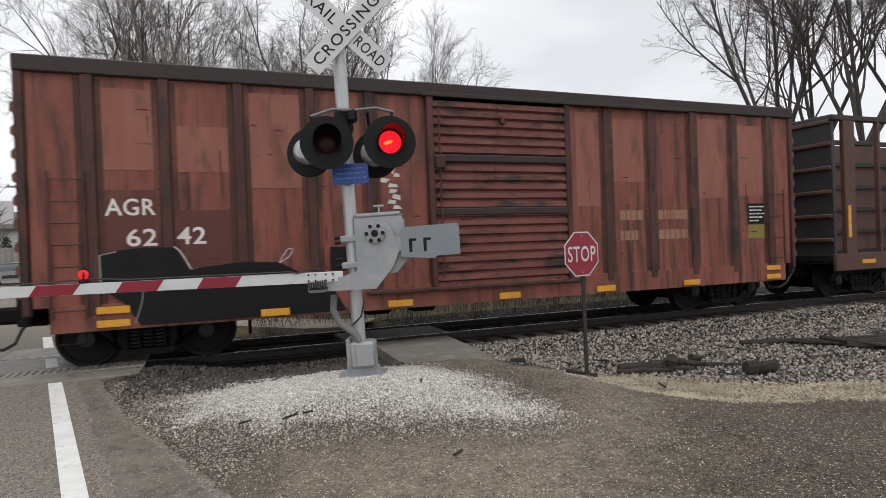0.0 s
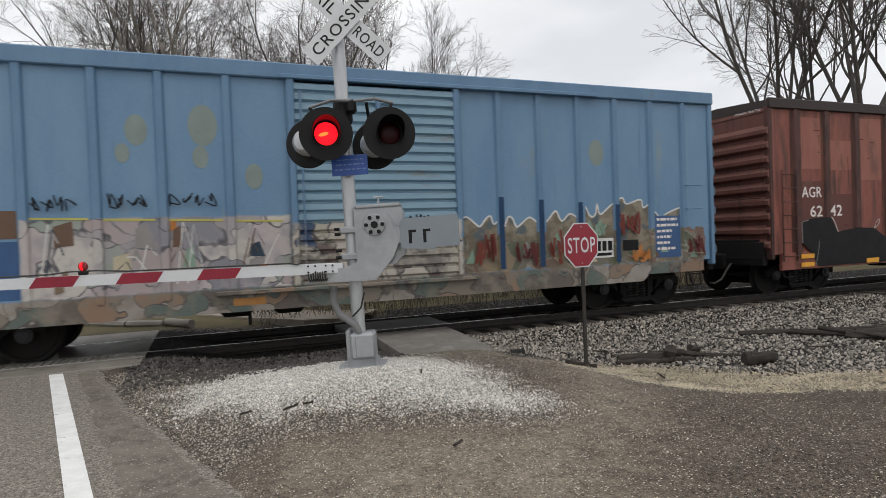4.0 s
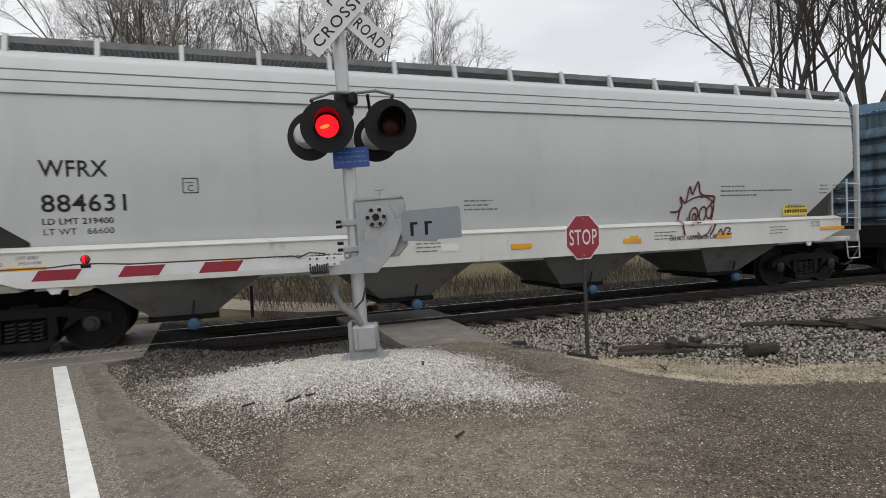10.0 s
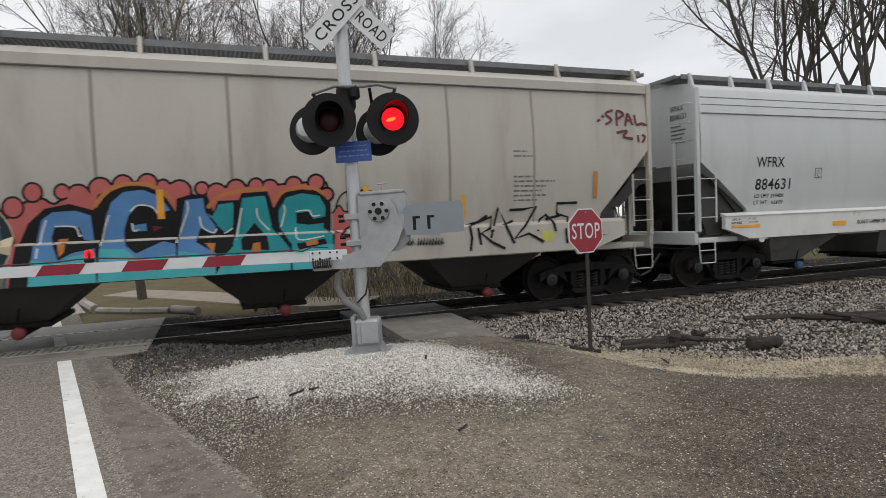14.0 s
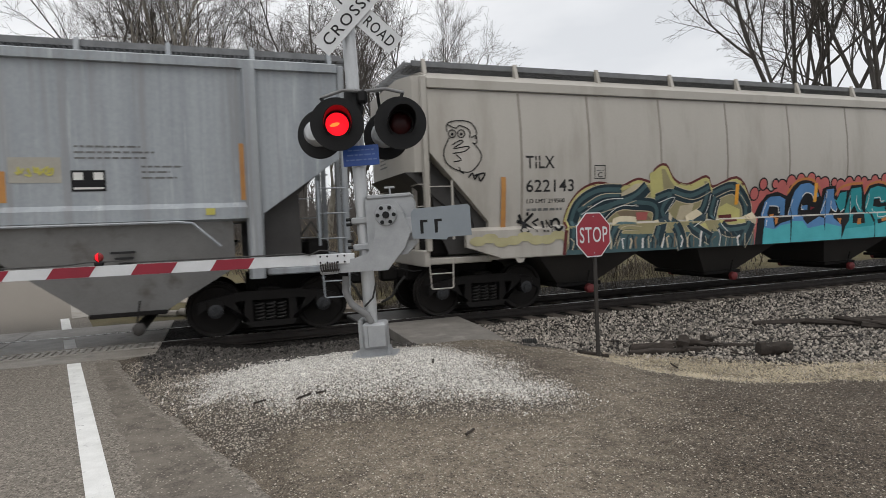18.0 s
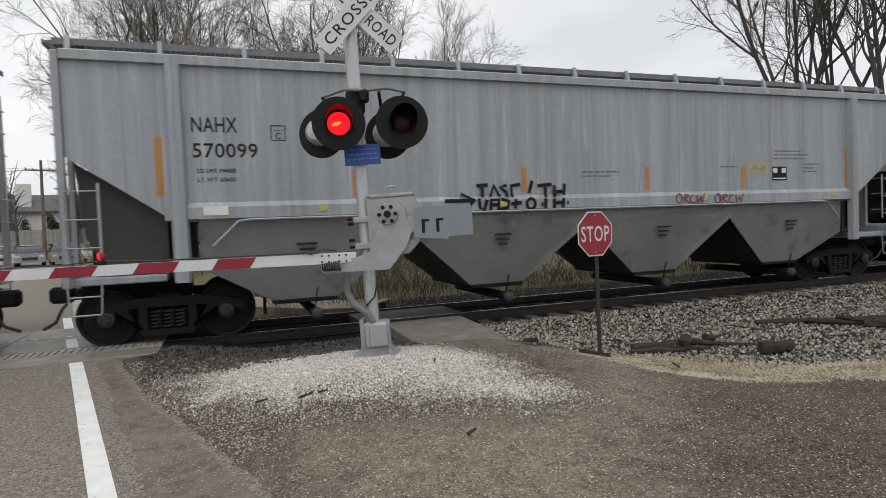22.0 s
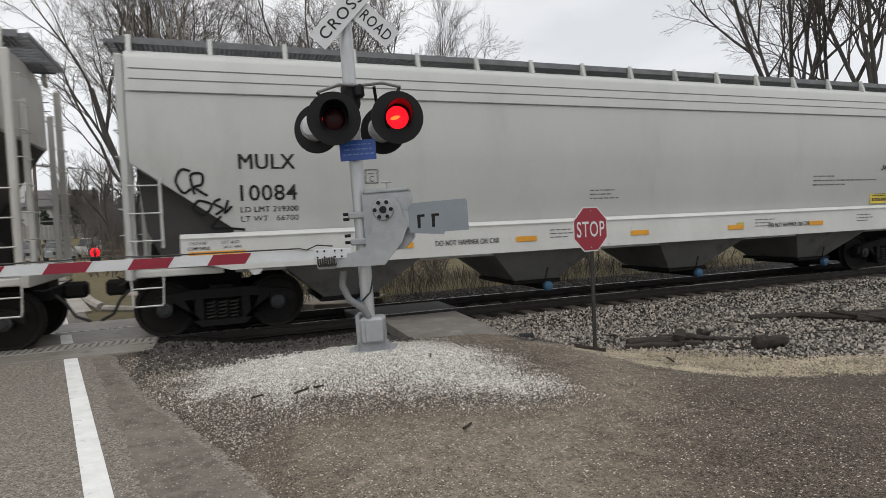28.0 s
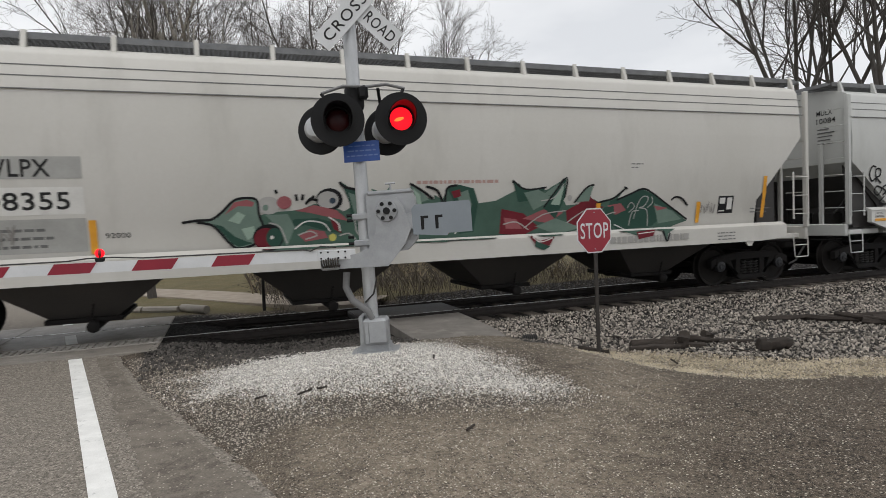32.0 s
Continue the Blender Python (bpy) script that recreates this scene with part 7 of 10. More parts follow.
def grow_vase(seed, height, stems, trunk_r, open_by):
    """A tree that forks at a third of its height into long diverging stems. Returns tubes by rank: trunk, limbs and twigs."""
    rng = random.Random(seed)
    out = [Shape(), Shape(), Shape()]

    def limb(p, d, length, r, rank, lift):
        n = (7, 6, 5, 4, 3)[min(rank, 4)]
        pts, rs = [p], [r]
        q, way = p.copy(), d.copy()
        for i in range(n):
            k = (0.07, 0.12, 0.17, 0.2, 0.2)[min(rank, 4)]
            way = (way + Vector((rng.uniform(-k, k), rng.uniform(-k, k), rng.uniform(-k, k) + lift))).normalized()
            q = q + way * (length / n)
            pts.append(q.copy())
            rs.append(max(0.006, r * (1 - 0.72 * (i + 1) / n)))
        out[1 if rank < 2 else 2].tube(pts, rs, (7, 5, 4, 3, 3)[min(rank, 4)], caps=False)
        if rank >= 4:
            return
        kids = (7, 6, 6, 4)[rank]
        for i in range(kids):
            a = min(0.98, (0.22 if rank == 0 else 0.3) + 0.72 * (i + rng.random() * 0.7) / kids)
            j = min(n - 1, int(a * n))
            at = pts[j].lerp(pts[j + 1], a * n - j)
            here = (pts[j + 1] - pts[j]).normalized()
            side = here.cross(Vector((rng.uniform(-1, 1), rng.uniform(-1, 1), rng.uniform(-0.4, 0.4)))).normalized()
            turn = rng.uniform(0.4, 0.8)
            limb(at, (here * math.cos(turn) + side * math.sin(turn)).normalized(), length * rng.uniform(0.38, 0.6) * (1.15 - 0.5 * a), rs[j] * rng.uniform(0.5, 0.7), rank + 1, (0.05, 0.03, 0.0, -0.03)[rank])

    base = [Vector((0, 0, -0.3)), Vector((0.05, 0, height * 0.15)), Vector((-0.04, 0.05, height * 0.33))]
    out[0].tube(base, [trunk_r * 1.25, trunk_r, trunk_r * 0.9], 10, caps=False)
    for i in range(stems):
        turn = 6.2832 * (i + rng.uniform(-0.2, 0.2)) / stems
        tilt = open_by * rng.uniform(0.55, 1.25)
        limb(base[-1] - Vector((0, 0, rng.uniform(0, 1.2))), Vector((math.cos(turn) * tilt, math.sin(turn) * tilt, 1)).normalized(), height * rng.uniform(0.55, 0.72), trunk_r * rng.uniform(0.5, 0.68), 0, 0.015)
    return out


def tree_kind(name, label, seed, height, spread, levels, trunk_r, bark, **more):
    tubes = grow_vase(seed, height, levels, trunk_r, spread) if name in ("spreading_tree", "forked_tree") else grow(seed, height, spread, levels, trunk_r, **more)
    t = thing(name, label, "tree", "bare trees")
    part("trunk", tubes[0], bark, t)
    part("limb_work", tubes[1], bark, t)
    part("crown", tubes[2], TWIG, t)
    return t


def plant(kind, places):
    for i, (az, dist, scale, turn) in enumerate(places):
        x, y = dist * math.sin(radians(az)), dist * math.cos(radians(az))
        z = ground_z(x, y) if y < 100 else 1.4
        m = pose(x, y, z, 0, 0, turn)
        if i == 0:
            kind.matrix_basis = m @ Matrix.Scale(scale, 4)
        else:
            c = copy_thing(kind, m)
            c.scale = (scale,) * 3


plant(tree_kind("tall_tree", "tall slender bare winter tree", 21, 17, 0.55, 5, 0.15, BARK, fork=0.3, kinks=0.10), [(-2.6, 33, 1.0, 0), (-1.4, 36, 1.05, 130), (5.4, 33, 0.95, 220), (12.3, 31, 0.95, 80), (16.2, 33, 0.9, 300), (21.3, 32, 0.8, 40)])
plant(tree_kind("dark_tree", "bare dark tree with ascending branches", 33, 16, 0.7, 5, 0.2, BARK, fork=0.18, kinks=0.14), [(8.6, 30, 1.0, 0), (-2.2, 35, 1.0, 200), (18.4, 30, 0.85, 60), (23.6, 34, 0.85, 250), (14.0, 36, 1.0, 120)])
plant(tree_kind("sycamore", "pale-barked bare sycamore with crooked limbs", 49, 18, 0.8, 5, 0.3, BARK_PALE, fork=0.38, kinks=0.20, rise=0.16), [(1.3, 30, 1.0, 20), (10.3, 40, 0.9, 160)])
plant(tree_kind("spreading_tree", "big spreading bare tree with dark limbs", 58, 17, 0.55, 5, 0.215, BARK), [(52.4, 34, 1.0, 10), (58.0, 33, 1.0, 140)])
plant(tree_kind("leaning_tree", "dark bare tree leaning towards the road", 83, 15, 0.95, 5, 0.2, BARK, lean=-0.07, fork=0.2, kinks=0.14), [(-4.7, 18, 0.62, 0), (3.4, 34, 0.9, 150), (-3.6, 32, 0.95, 60)])
plant(tree_kind("forked_tree", "dark bare tree forking into long leaning stems", 74, 17, 0.34, 4, 0.20, BARK), [(55.2, 35, 1.0, 40), (61.5, 36, 1.0, 190)])
plant(tree_kind("small_tree", "small fine-twigged bare tree", 64, 10, 0.95, 5, 0.12, BARK, fork=0.12, kinks=0.13), [(28.0, 36, 1.0, 0), (30.2, 44, 0.85, 130), (-7.2, 40, 0.8, 210), (35.5, 58, 1.35, 30), (37.4, 62, 1.3, 170), (33.6, 64, 1.25, 300), (41.0, 55, 1.2, 100), (44.5, 48, 1.1, 220)])


def woods():
    """Far woods round the place, as many thin stems and twigs."""
    rng = random.Random(9)
    s = Shape()
    for i in range(620):
        az = radians(rng.uniform(-40, 75))
        d = rng.uniform(62, 130)
        if radians(-13.8) < az < radians(-10.6) and d < 105:
            continue
        x, y = d * math.sin(az), d * math.cos(az)
        h = rng.uniform(5, 9.5) * (1.0 if y > 60 else 0.8)
        p = Vector((x, y, 1.3))
        s.tube([p, p + Vector((rng.uniform(-0.5, 0.5), 0, h * 0.6)), p + Vector((rng.uniform(-0.9, 0.9), 0, h))], [0.16, 0.09, 0.02], 3, caps=False)
        for k in range(9):
            a = p + Vector((0, 0, h * rng.uniform(0.25, 0.9)))
            s.tube([a, a + Vector((rng.uniform(-1.8, 1.8), rng.uniform(-1, 1), rng.uniform(0.4, 2.2)))], [0.06, 0.015], 3, caps=False)
    tagged(part("far_woods", s, TWIG, None), "grey-brown line of far bare woods", "woods", kind="stuff")


woods()


def scrub():
    """A dense belt of bare scrub behind the far lawn."""
    rng = random.Random(23)
    s = Shape()
    for i in range(2600):
        az = radians(rng.uniform(-17, 34))
        if radians(-14.5) < az < radians(-10.8):
            continue
        d = rng.uniform(80, 96) if az < radians(-9) else rng.uniform(46, 64)
        x, y = d * math.sin(az), d * math.cos(az)
        k = d / 55
        p = Vector((x, y, 0.3 + 1.2 * smooth(52, 72, y)))
        h = rng.uniform(2.2, 4.6) * k
        top = p + Vector((rng.uniform(-0.7, 0.7) * k, rng.uniform(-0.5, 0.5), h))
        s.tube([p, p.lerp(top, 0.55) + Vector((rng.uniform(-0.25, 0.25), 0, 0)), top], [0.05 * k, 0.032 * k, 0.008], 3, caps=False)
        for j in range(4):
            a = p.lerp(top, rng.uniform(0.2, 0.85))
            s.tube([a, a + Vector((rng.uniform(-1.1, 1.1) * k, rng.uniform(-0.5, 0.5), rng.uniform(0.2, 1.2) * k))], [0.025 * k, 0.008], 3, caps=False)
    tagged(part("scrub", s, TWIG, None), "dense grey-brown belt of bare scrub", "scrub", kind="stuff")


scrub()


def thicket():
    """Tangled brush and stems beyond the track."""
    rng = random.Random(17)
    s, dead = Shape(), Shape()
    for i in range(900):
        az = radians(rng.choice((rng.uniform(3.5, 22.0), rng.uniform(3.5, 22.0), rng.uniform(29, 62), rng.uniform(-9, 2.5))))
        d = rng.uniform(16.5, 27) if az > radians(3) else rng.uniform(27, 40)
        x, y = d * math.sin(az), d * math.cos(az)
        if y < 14.6:
            continue
        p = Vector((x, y, ground_z(x, y)))
        h = rng.uniform(0.7, 2.6)
        a = p + Vector((rng.uniform(-0.8, 0.8) * h * 0.6, rng.uniform(-0.4, 0.4), h * 0.6))
        b = a + Vector((rng.uniform(-0.8, 0.8) * h * 0.5, rng.uniform(-0.4, 0.4), h * rng.uniform(0.0, 0.5)))
        (s if i % 3 else dead).tube([p, a, b], [0.022, 0.013, 0.004], 3, caps=False)
        for k in range(4):
            c = p.lerp(a, rng.random())
            (s if i % 3 else dead).tube([c, c + Vector((rng.uniform(-0.6, 0.6), rng.uniform(-0.3, 0.3), rng.uniform(-0.1, 0.6)))], [0.009, 0.003], 3, caps=False)
    tagged(part("thicket", s, BRUSH, None), "tangled brown winter brush beyond the track", "brush", kind="stuff")
    tagged(part("dead_weeds", dead, mat("dead_weeds", (0.28, 0.23, 0.16), (0.17, 0.135, 0.09), rough=0.9, scale=3, fine=20, bump=0.0), None), "pale dead weeds beyond the track", "weeds", kind="stuff")


thicket()


def evergreen(x, y, h, seed):
    rng = random.Random(seed)
    t = thing("evergreen", "dark green conical evergreen", "tree", "evergreens", m=pose(x, y, ground_z(x, y)))
    part("trunk", Shape().tube([(0, 0, 0), (0, 0, h * 0.9)], [0.12, 0.03], 6), BARK, t)
    s = Shape()
    for i in range(420):
        k = rng.random() ** 0.7
        z = h * (0.08 + 0.92 * k)
        r = (1 - k) * h * 0.34 + 0.08
        a = rng.uniform(0, 6.283)
        rr = r * rng.uniform(0.4, 1.0)
        c = Vector((rr * math.cos(a), rr * math.sin(a), z))
        o = Vector((math.cos(a), math.sin(a), -0.25)).normalized()
        w = Vector((-math.sin(a), math.cos(a), 0)) * 0.14
        L = rng.uniform(0.25, 0.5)
        s.add([c - w, c + w, c + o * L + w * 0.3, c + o * L - w * 0.3], [(0, 1, 2, 3)])
    part("crown", s, mat_cache("evergreen_leaf", (0.028, 0.042, 0.022), (0.05, 0.065, 0.035), rough=0.8), t)


for i, (x, y, h) in enumerate(((-16.3, 78, 4.8), (-14.6, 79, 5.4), (-13.0, 78, 4.6), (-11.6, 80, 5.8), (-22.5, 80, 5.0), (-24.5, 82, 6.0), (-10.0, 77, 5.0), (-8.4, 76, 4.4), (-6.5, 75, 5.0), (-9.2, 72, 5.6), (-7.4, 70, 6.2), (-5.2, 70, 5.4), (-4.0, 73, 6.0), (-2.6, 71, 5.0), (-18.2, 76, 4.2), (-12.4, 74, 5.2), (-10.8, 73, 4.6), (-15.4, 75, 4.2), (-26.5, 79, 6.4), (-20.6, 78, 4.4))):
    evergreen(x, y, h, 300 + i)



# ---- paint, stencils and placards on the cars ----
def paint_mat(name, c):
    return mat_cache(name, c, tuple(v * 0.78 for v in c), rough=0.6, spec=0.2, scale=2.5, fine=30, bump=0.03)


class Painter:
    """Lays flat paint on a car's near side; u along the car, z up."""

    def __init__(self, car, kind, k=1.0, c=0.0, sill=1.60):
        self.k, self.c, self.sill = k, c, sill
        self.car, self.box, self.sets, self.count = car, kind is None, {}, 0
        self.half = (lambda z: 1.47) if kind is None else side_curve(kind)[1]
        self.kind = kind

    def y(self, z, broad):
        if self.box:
            return -(1.4745 if not broad else 1.53)
        y = self.half(z)
        if self.kind in ("round", "soft") and z < self.sill + 0.04 and (broad or z < self.sill):
            y = 1.546
        if self.kind == "flat" and z < 2.26:
            y = 1.552
        return -(y + (0.013 if broad else 0.004))

    def put(self, key, pts, faces, layer, broad):
        self.count += 1
        off = layer * 0.0012 + (self.count % 40) * 0.000008
        self.sets.setdefault(key if key[0] in ("stencil_bar", "dent_scrape", "rust_run", "placard_mark") else key + (self.count,), Shape()).add([(u * self.k + self.c, self.y(z, broad) - off, z) for u, z in pts], faces)

    def fill(self, pts, m, layer=0, name="paint_patch", broad=True):
        lo, hi = min(z for _, z in pts), max(z for _, z in pts)
        if self.kind in (None, "flat") or hi - lo < 0.14:
            return self.put((name, m.name), pts, [tuple(range(len(pts)))], layer, broad)
        # cut into level strips, so that it follows the bulge of the side
        cuts = sorted({lo, hi} | {c for c in [self.sill + 0.02, self.sill + 0.041] + [1.0 + 0.1 * i for i in range(35)] if lo < c < hi})
        all_pts, faces = [], []
        for a, b in zip(cuts, cuts[1:]):
            ring = pts
            for side, lim in ((1, a), (-1, b)):
                kept = []
                for i, q in enumerate(ring):
                    r = ring[i - 1]
                    dq, dr = side * (q[1] - lim), side * (r[1] - lim)
                    if (dq >= 0) != (dr >= 0):
                        k = dr / (dr - dq)
                        kept.append((r[0] + (q[0] - r[0]) * k, lim))
                    if dq >= 0:
                        kept.append(q)
                ring = kept
                if not ring:
                    break
            if len(ring) > 2:
                faces.append(tuple(range(len(all_pts), len(all_pts) + len(ring))))
                all_pts += ring
        self.put((name, m.name), all_pts, faces, layer, broad)

    def disc(self, u, z, r, m, layer=0, name="paint_patch", broad=True, rz=None, n=14):
        self.fill([(u + r * math.cos(6.2832 * i / n), z + (rz or r) * math.sin(6.2832 * i / n)) for i in range(n)], m, layer, name, broad)

    def stroke(self, pts, w, m, layer=1, name="paint_stroke", broad=True, curve=True):
        p = [Vector((a, b)) for a, b in pts]
        if curve and len(p) > 2:
            q = []
            for i in range(len(p) - 1):
                a, b, c, d = p[max(i - 1, 0)], p[i], p[i + 1], p[min(i + 2, len(p) - 1)]
                for k in range(4):
                    t = k / 4
                    q.append(0.5 * (2 * b + (c - a) * t + (2 * a - 5 * b + 4 * c - d) * t * t + (3 * b - a - 3 * c + d) * t ** 3))
            p = q + [p[-1]]
        ring_a, ring_b = [], []
        for i, v in enumerate(p):
            d = (p[min(i + 1, len(p) - 1)] - p[max(i - 1, 0)])
            d = d.normalized() if d.length > 1e-6 else Vector((1, 0))
            n = Vector((-d.y, d.x)) * (w / 2)
            ring_a.append(tuple(v + n))
            ring_b.append(tuple(v - n))
        k = len(p)
        self.put((name, m.name), ring_a + ring_b, [(i, i + 1, k + i + 1, k + i) for i in range(k - 1)], layer, broad)

    def text(self, words, u0, z0, u1, z1, m, bold=0.006, layer=0, broad=False, label=""):
        pts, faces = letters(words, z1 - z0, u1 - u0, 1.05, 0.0 if "M" in words else bold)
        s = Shape()
        if "M" in words:
            # the stroke is thickened by a copy to either side
            d = 0.035 * (z1 - z0)
            for i, dx in enumerate((-d, d)):
                s.add([((u0 + a + dx) * self.k + self.c, self.y(z0 + b, broad) - 0.0012 * layer - 0.0004 * (i + 1), z0 + b) for a, b in pts], faces)
        s.add([((u0 + a) * self.k + self.c, self.y(z0 + b, broad) - 0.0012 * layer, z0 + b) for a, b in pts], faces)
        part("lettering", s, m, self.car, label)

    def bars(self, u0, z0, widths, m, h=0.035, step=0.075, layer=0, broad=False, seed=1):
        """Lines that cannot be read, as broken bars."""
        rng = random.Random(seed)
        if m is DECAL:
            m, h = mat_cache("stencil_grey", (0.10, 0.10, 0.10), (0.16, 0.16, 0.155), rough=0.6), h * 0.7
        for i, w in enumerate(widths):
            u, z = u0, z0 - i * step
            while u < u0 + w:
                d = min(rng.uniform(0.05, 0.16), u0 + w - u)
                self.fill([(u, z), (u + d, z), (u + d, z + h), (u, z + h)], m, layer, "stencil_bar", broad)
                u += d + 0.025

    def rect(self, u0, z0, u1, z1, m, layer=0, name="paint_patch", broad=False):
        self.fill([(u0, z0), (u1, z0), (u1, z1), (u0, z1)], m, layer, name, broad)

    def done(self):
        for (name, mname, *_), s in self.sets.items():
            part(name, s.mesh(name, False), bpy.data.materials[mname], self.car)


def plate_c(p, u0, z0, u1, z1):
    """The small outlined square plate with a letter C."""
    for a in ((u0, z0, u1, z0 + 0.015), (u0, z1 - 0.015, u1, z1), (u0, z0, u0 + 0.015, z1), (u1 - 0.015, z0, u1, z1)):
        p.rect(*a, DECAL, 1, "plate_outline")
    p.text("C", u0 + 0.075, z0 + 0.03, u1 - 0.075, z0 + 0.13, DECAL, layer=1)
    p.bars(u0 + 0.04, z0 + 0.16, [u1 - u0 - 0.08], DECAL, 0.022, layer=1, seed=5)


def reflector(p, u, z, w=0.45, h=0.1, m=None):
    part("reflector", Shape().box(u * p.k + p.c, u * p.k + p.c + w, p.y(z, False) - 0.009, p.y(z, False) - 0.001, z, z + h, 0.002), m or YELLOW, p.car)


P_BLACK = paint_mat("spray_black", (0.012, 0.012, 0.0135))
P_WHITE = paint_mat("spray_white", (0.70, 0.69, 0.66))
P_MAROON = paint_mat("spray_maroon", (0.17, 0.02, 0.03))
P_CREAM = paint_mat("spray_cream", (0.52, 0.45, 0.32))
P_TEAL = paint_mat("spray_teal", (0.03, 0.30, 0.33))
P_CYAN = paint_mat("spray_cyan", (0.08, 0.42, 0.46))
P_BLUE = paint_mat("spray_blue", (0.10, 0.24, 0.47))
P_PINK = paint_mat("spray_pink", (0.42, 0.12, 0.11))
P_YELLOW = paint_mat("spray_yellow", (0.55, 0.50, 0.13))
P_PALEGREEN = paint_mat("spray_pale_green", (0.25, 0.36, 0.28))
P_NAVY = paint_mat("spray_navy", (0.04, 0.06, 0.085))
P_ORANGE = paint_mat("spray_orange", (0.50, 0.20, 0.06))
P_TAN = paint_mat("spray_tan", (0.22, 0.165, 0.11))
P_GREYT = paint_mat("spray_grey", (0.29, 0.275, 0.26))
P_BROWN = paint_mat("spray_brown", (0.16, 0.10, 0.07))
P_WINE = paint_mat("spray_wine", (0.12, 0.03, 0.03))


def scribble(p, u0, z0, u1, z1, m, seed, w=0.035, loops=5, layer=1):
    rng = random.Random(seed)
    for i in range(loops):
        a = u0 + (u1 - u0) * i / loops
        d = (u1 - u0) / loops
        pts = [(a + d * rng.uniform(-0.1, 0.3), z0 + (z1 - z0) * rng.random())]
        for k in range(4):
            pts.append((a + d * rng.uniform(0, 1.05), z0 + (z1 - z0) * (rng.uniform(0.6, 1) if k % 2 else rng.uniform(0, 0.4))))
        p.stroke(pts, w, m, layer + 0.1 * i, "tag_stroke")


class Sketch:
    """A drawing laid on a car's side in the drawing's own units: c maps them to u and z, f is the drawing's scale."""

    def __init__(self, p, c, f=1.0, x0=0.0, y0=0.0):
        self.p, self.c, self.f, self.x0, self.y0 = p, c, f * 1000.0, x0, y0

    def at(self, X, Y):
        x, y = (X - self.x0) / self.f, (Y - self.y0) / self.f
        a = self.c
        d = a[6] * x + a[7] * y + 1
        return (a[0] * x + a[1] * y + a[2]) / d, max(1.04, (a[3] * x + a[4] * y + a[5]) / d)

    def fill(self, pts, m, layer, name="mural_wedge"):
        self.p.fill([self.at(*q) for q in pts], m, layer, name)

    def line(self, pts, w, m, layer, name="mural_line", curve=True):
        self.p.stroke([self.at(*q) for q in pts], w, m, layer, name, True, curve)

    def ring(self, x, y, rx, ry, m, layer, w=None, name="mural_wedge", n=16):
        pts = [(x + rx * math.cos(6.2832 * i / n), y + ry * math.sin(6.2832 * i / n)) for i in range(n)]
        if w:
            self.line(pts + pts[:2], w, m, layer, "mural_line")
        else:
            self.fill(pts, m, layer, name)


# rust boxcar
p = Painter(AGR, None, 0.983, 0.155)
maroon = mat("old_maroon_panel", (0.085, 0.022, 0.017), (0.12, 0.035, 0.025), rough=0.6, scale=2, fine=25, worn=(0.2, 0.08, 0.05), worn_at=0.68, bump=0.12)
pale_rust = mat("faded_panel", (0.305, 0.112, 0.080), (0.235, 0.080, 0.055), rough=0.62, scale=1.4, fine=25, stretch=(2, 1, 0.5), worn=(0.16, 0.065, 0.045), worn_at=0.62, bump=0.12)
p.rect(0.90, 1.50, 1.74, 2.72, maroon, 0)
p.rect(1.94, 1.50, 2.85, 2.40, maroon, 0)
for a, b, z0, z1 in ((0.90, 1.74, 3.02, 4.25), (1.94, 2.85, 3.0, 3.72), (3.06, 4.0, 2.75, 4.3), (9.45, 10.1, 2.4, 4.3), (10.3, 11.24, 2.9, 4.2), (12.6, 13.6, 2.55, 4.3), (13.85, 14.72, 2.6, 4.2)):
    p.rect(a, z0, b, z1, pale_rust, 0)
p.text("AGR", 0.96, 2.33, 1.66, 2.59, DECALW, 0.012, 2)
p.text("62", 1.24, 1.86, 1.67, 2.13, DECALW, 0.012, 2)
p.text("42", 1.95, 1.87, 2.38, 2.14, DECALW, 0.012, 2)
p.fill([(0.86, 1.26), (0.88, 1.74), (1.05, 1.80), (1.5, 1.84), (1.9, 1.83), (2.12, 1.46), (2.3, 1.50), (2.9, 1.56), (3.5, 1.53), (3.92, 1.30), (4.35, 1.12), (4.62, 0.66), (1.4, 0.66), (1.2, 1.0)], P_BLACK, 1)
p.stroke([(0.88, 1.25), (0.87, 1.74), (1.1, 1.79)], 0.022, P_GREYT, 2, curve=False)
p.stroke([(1.9, 1.84), (2.0, 1.75), (2.14, 1.48)], 0.018, P_WHITE, 2)
p.stroke([(1.32, 0.7), (1.42, 1.0), (1.46, 1.3)], 0.014, P_GREYT, 2)
p.stroke([(3.5, 1.52), (3.62, 1.72), (3.72, 1.74), (3.66, 1.62), (3.5, 1.52)], 0.012, P_WHITE, 2)
p.rect(4.35, 1.35, 4.95, 1.75, P_BLACK, 1, broad=True)
for i in range(9):
    rng = random.Random(40 + i)
    u, z = 5.32 + 0.05 * (i % 3) + rng.uniform(0, 0.25), 3.22 - i * 0.095
    p.fill([(u, z), (u + rng.uniform(0.08, 0.2), z - 0.02), (u + rng.uniform(0.06, 0.18), z - rng.uniform(0.06, 0.12)), (u - 0.03, z - 0.07)], P_WHITE, 1, "torn_paper", False)
p.rect(14.12, 1.95, 14.7, 2.42, P_BLACK, 1, "stencil_panel")
p.bars(14.17, 2.33, [0.48, 0.40, 0.48, 0.44, 0.30], DECALW, 0.03, 0.08, 2, seed=3)
p.rect(14.12, 1.62, 14.7, 1.93, paint_mat("olive_patch", (0.27, 0.22, 0.06)), 1)
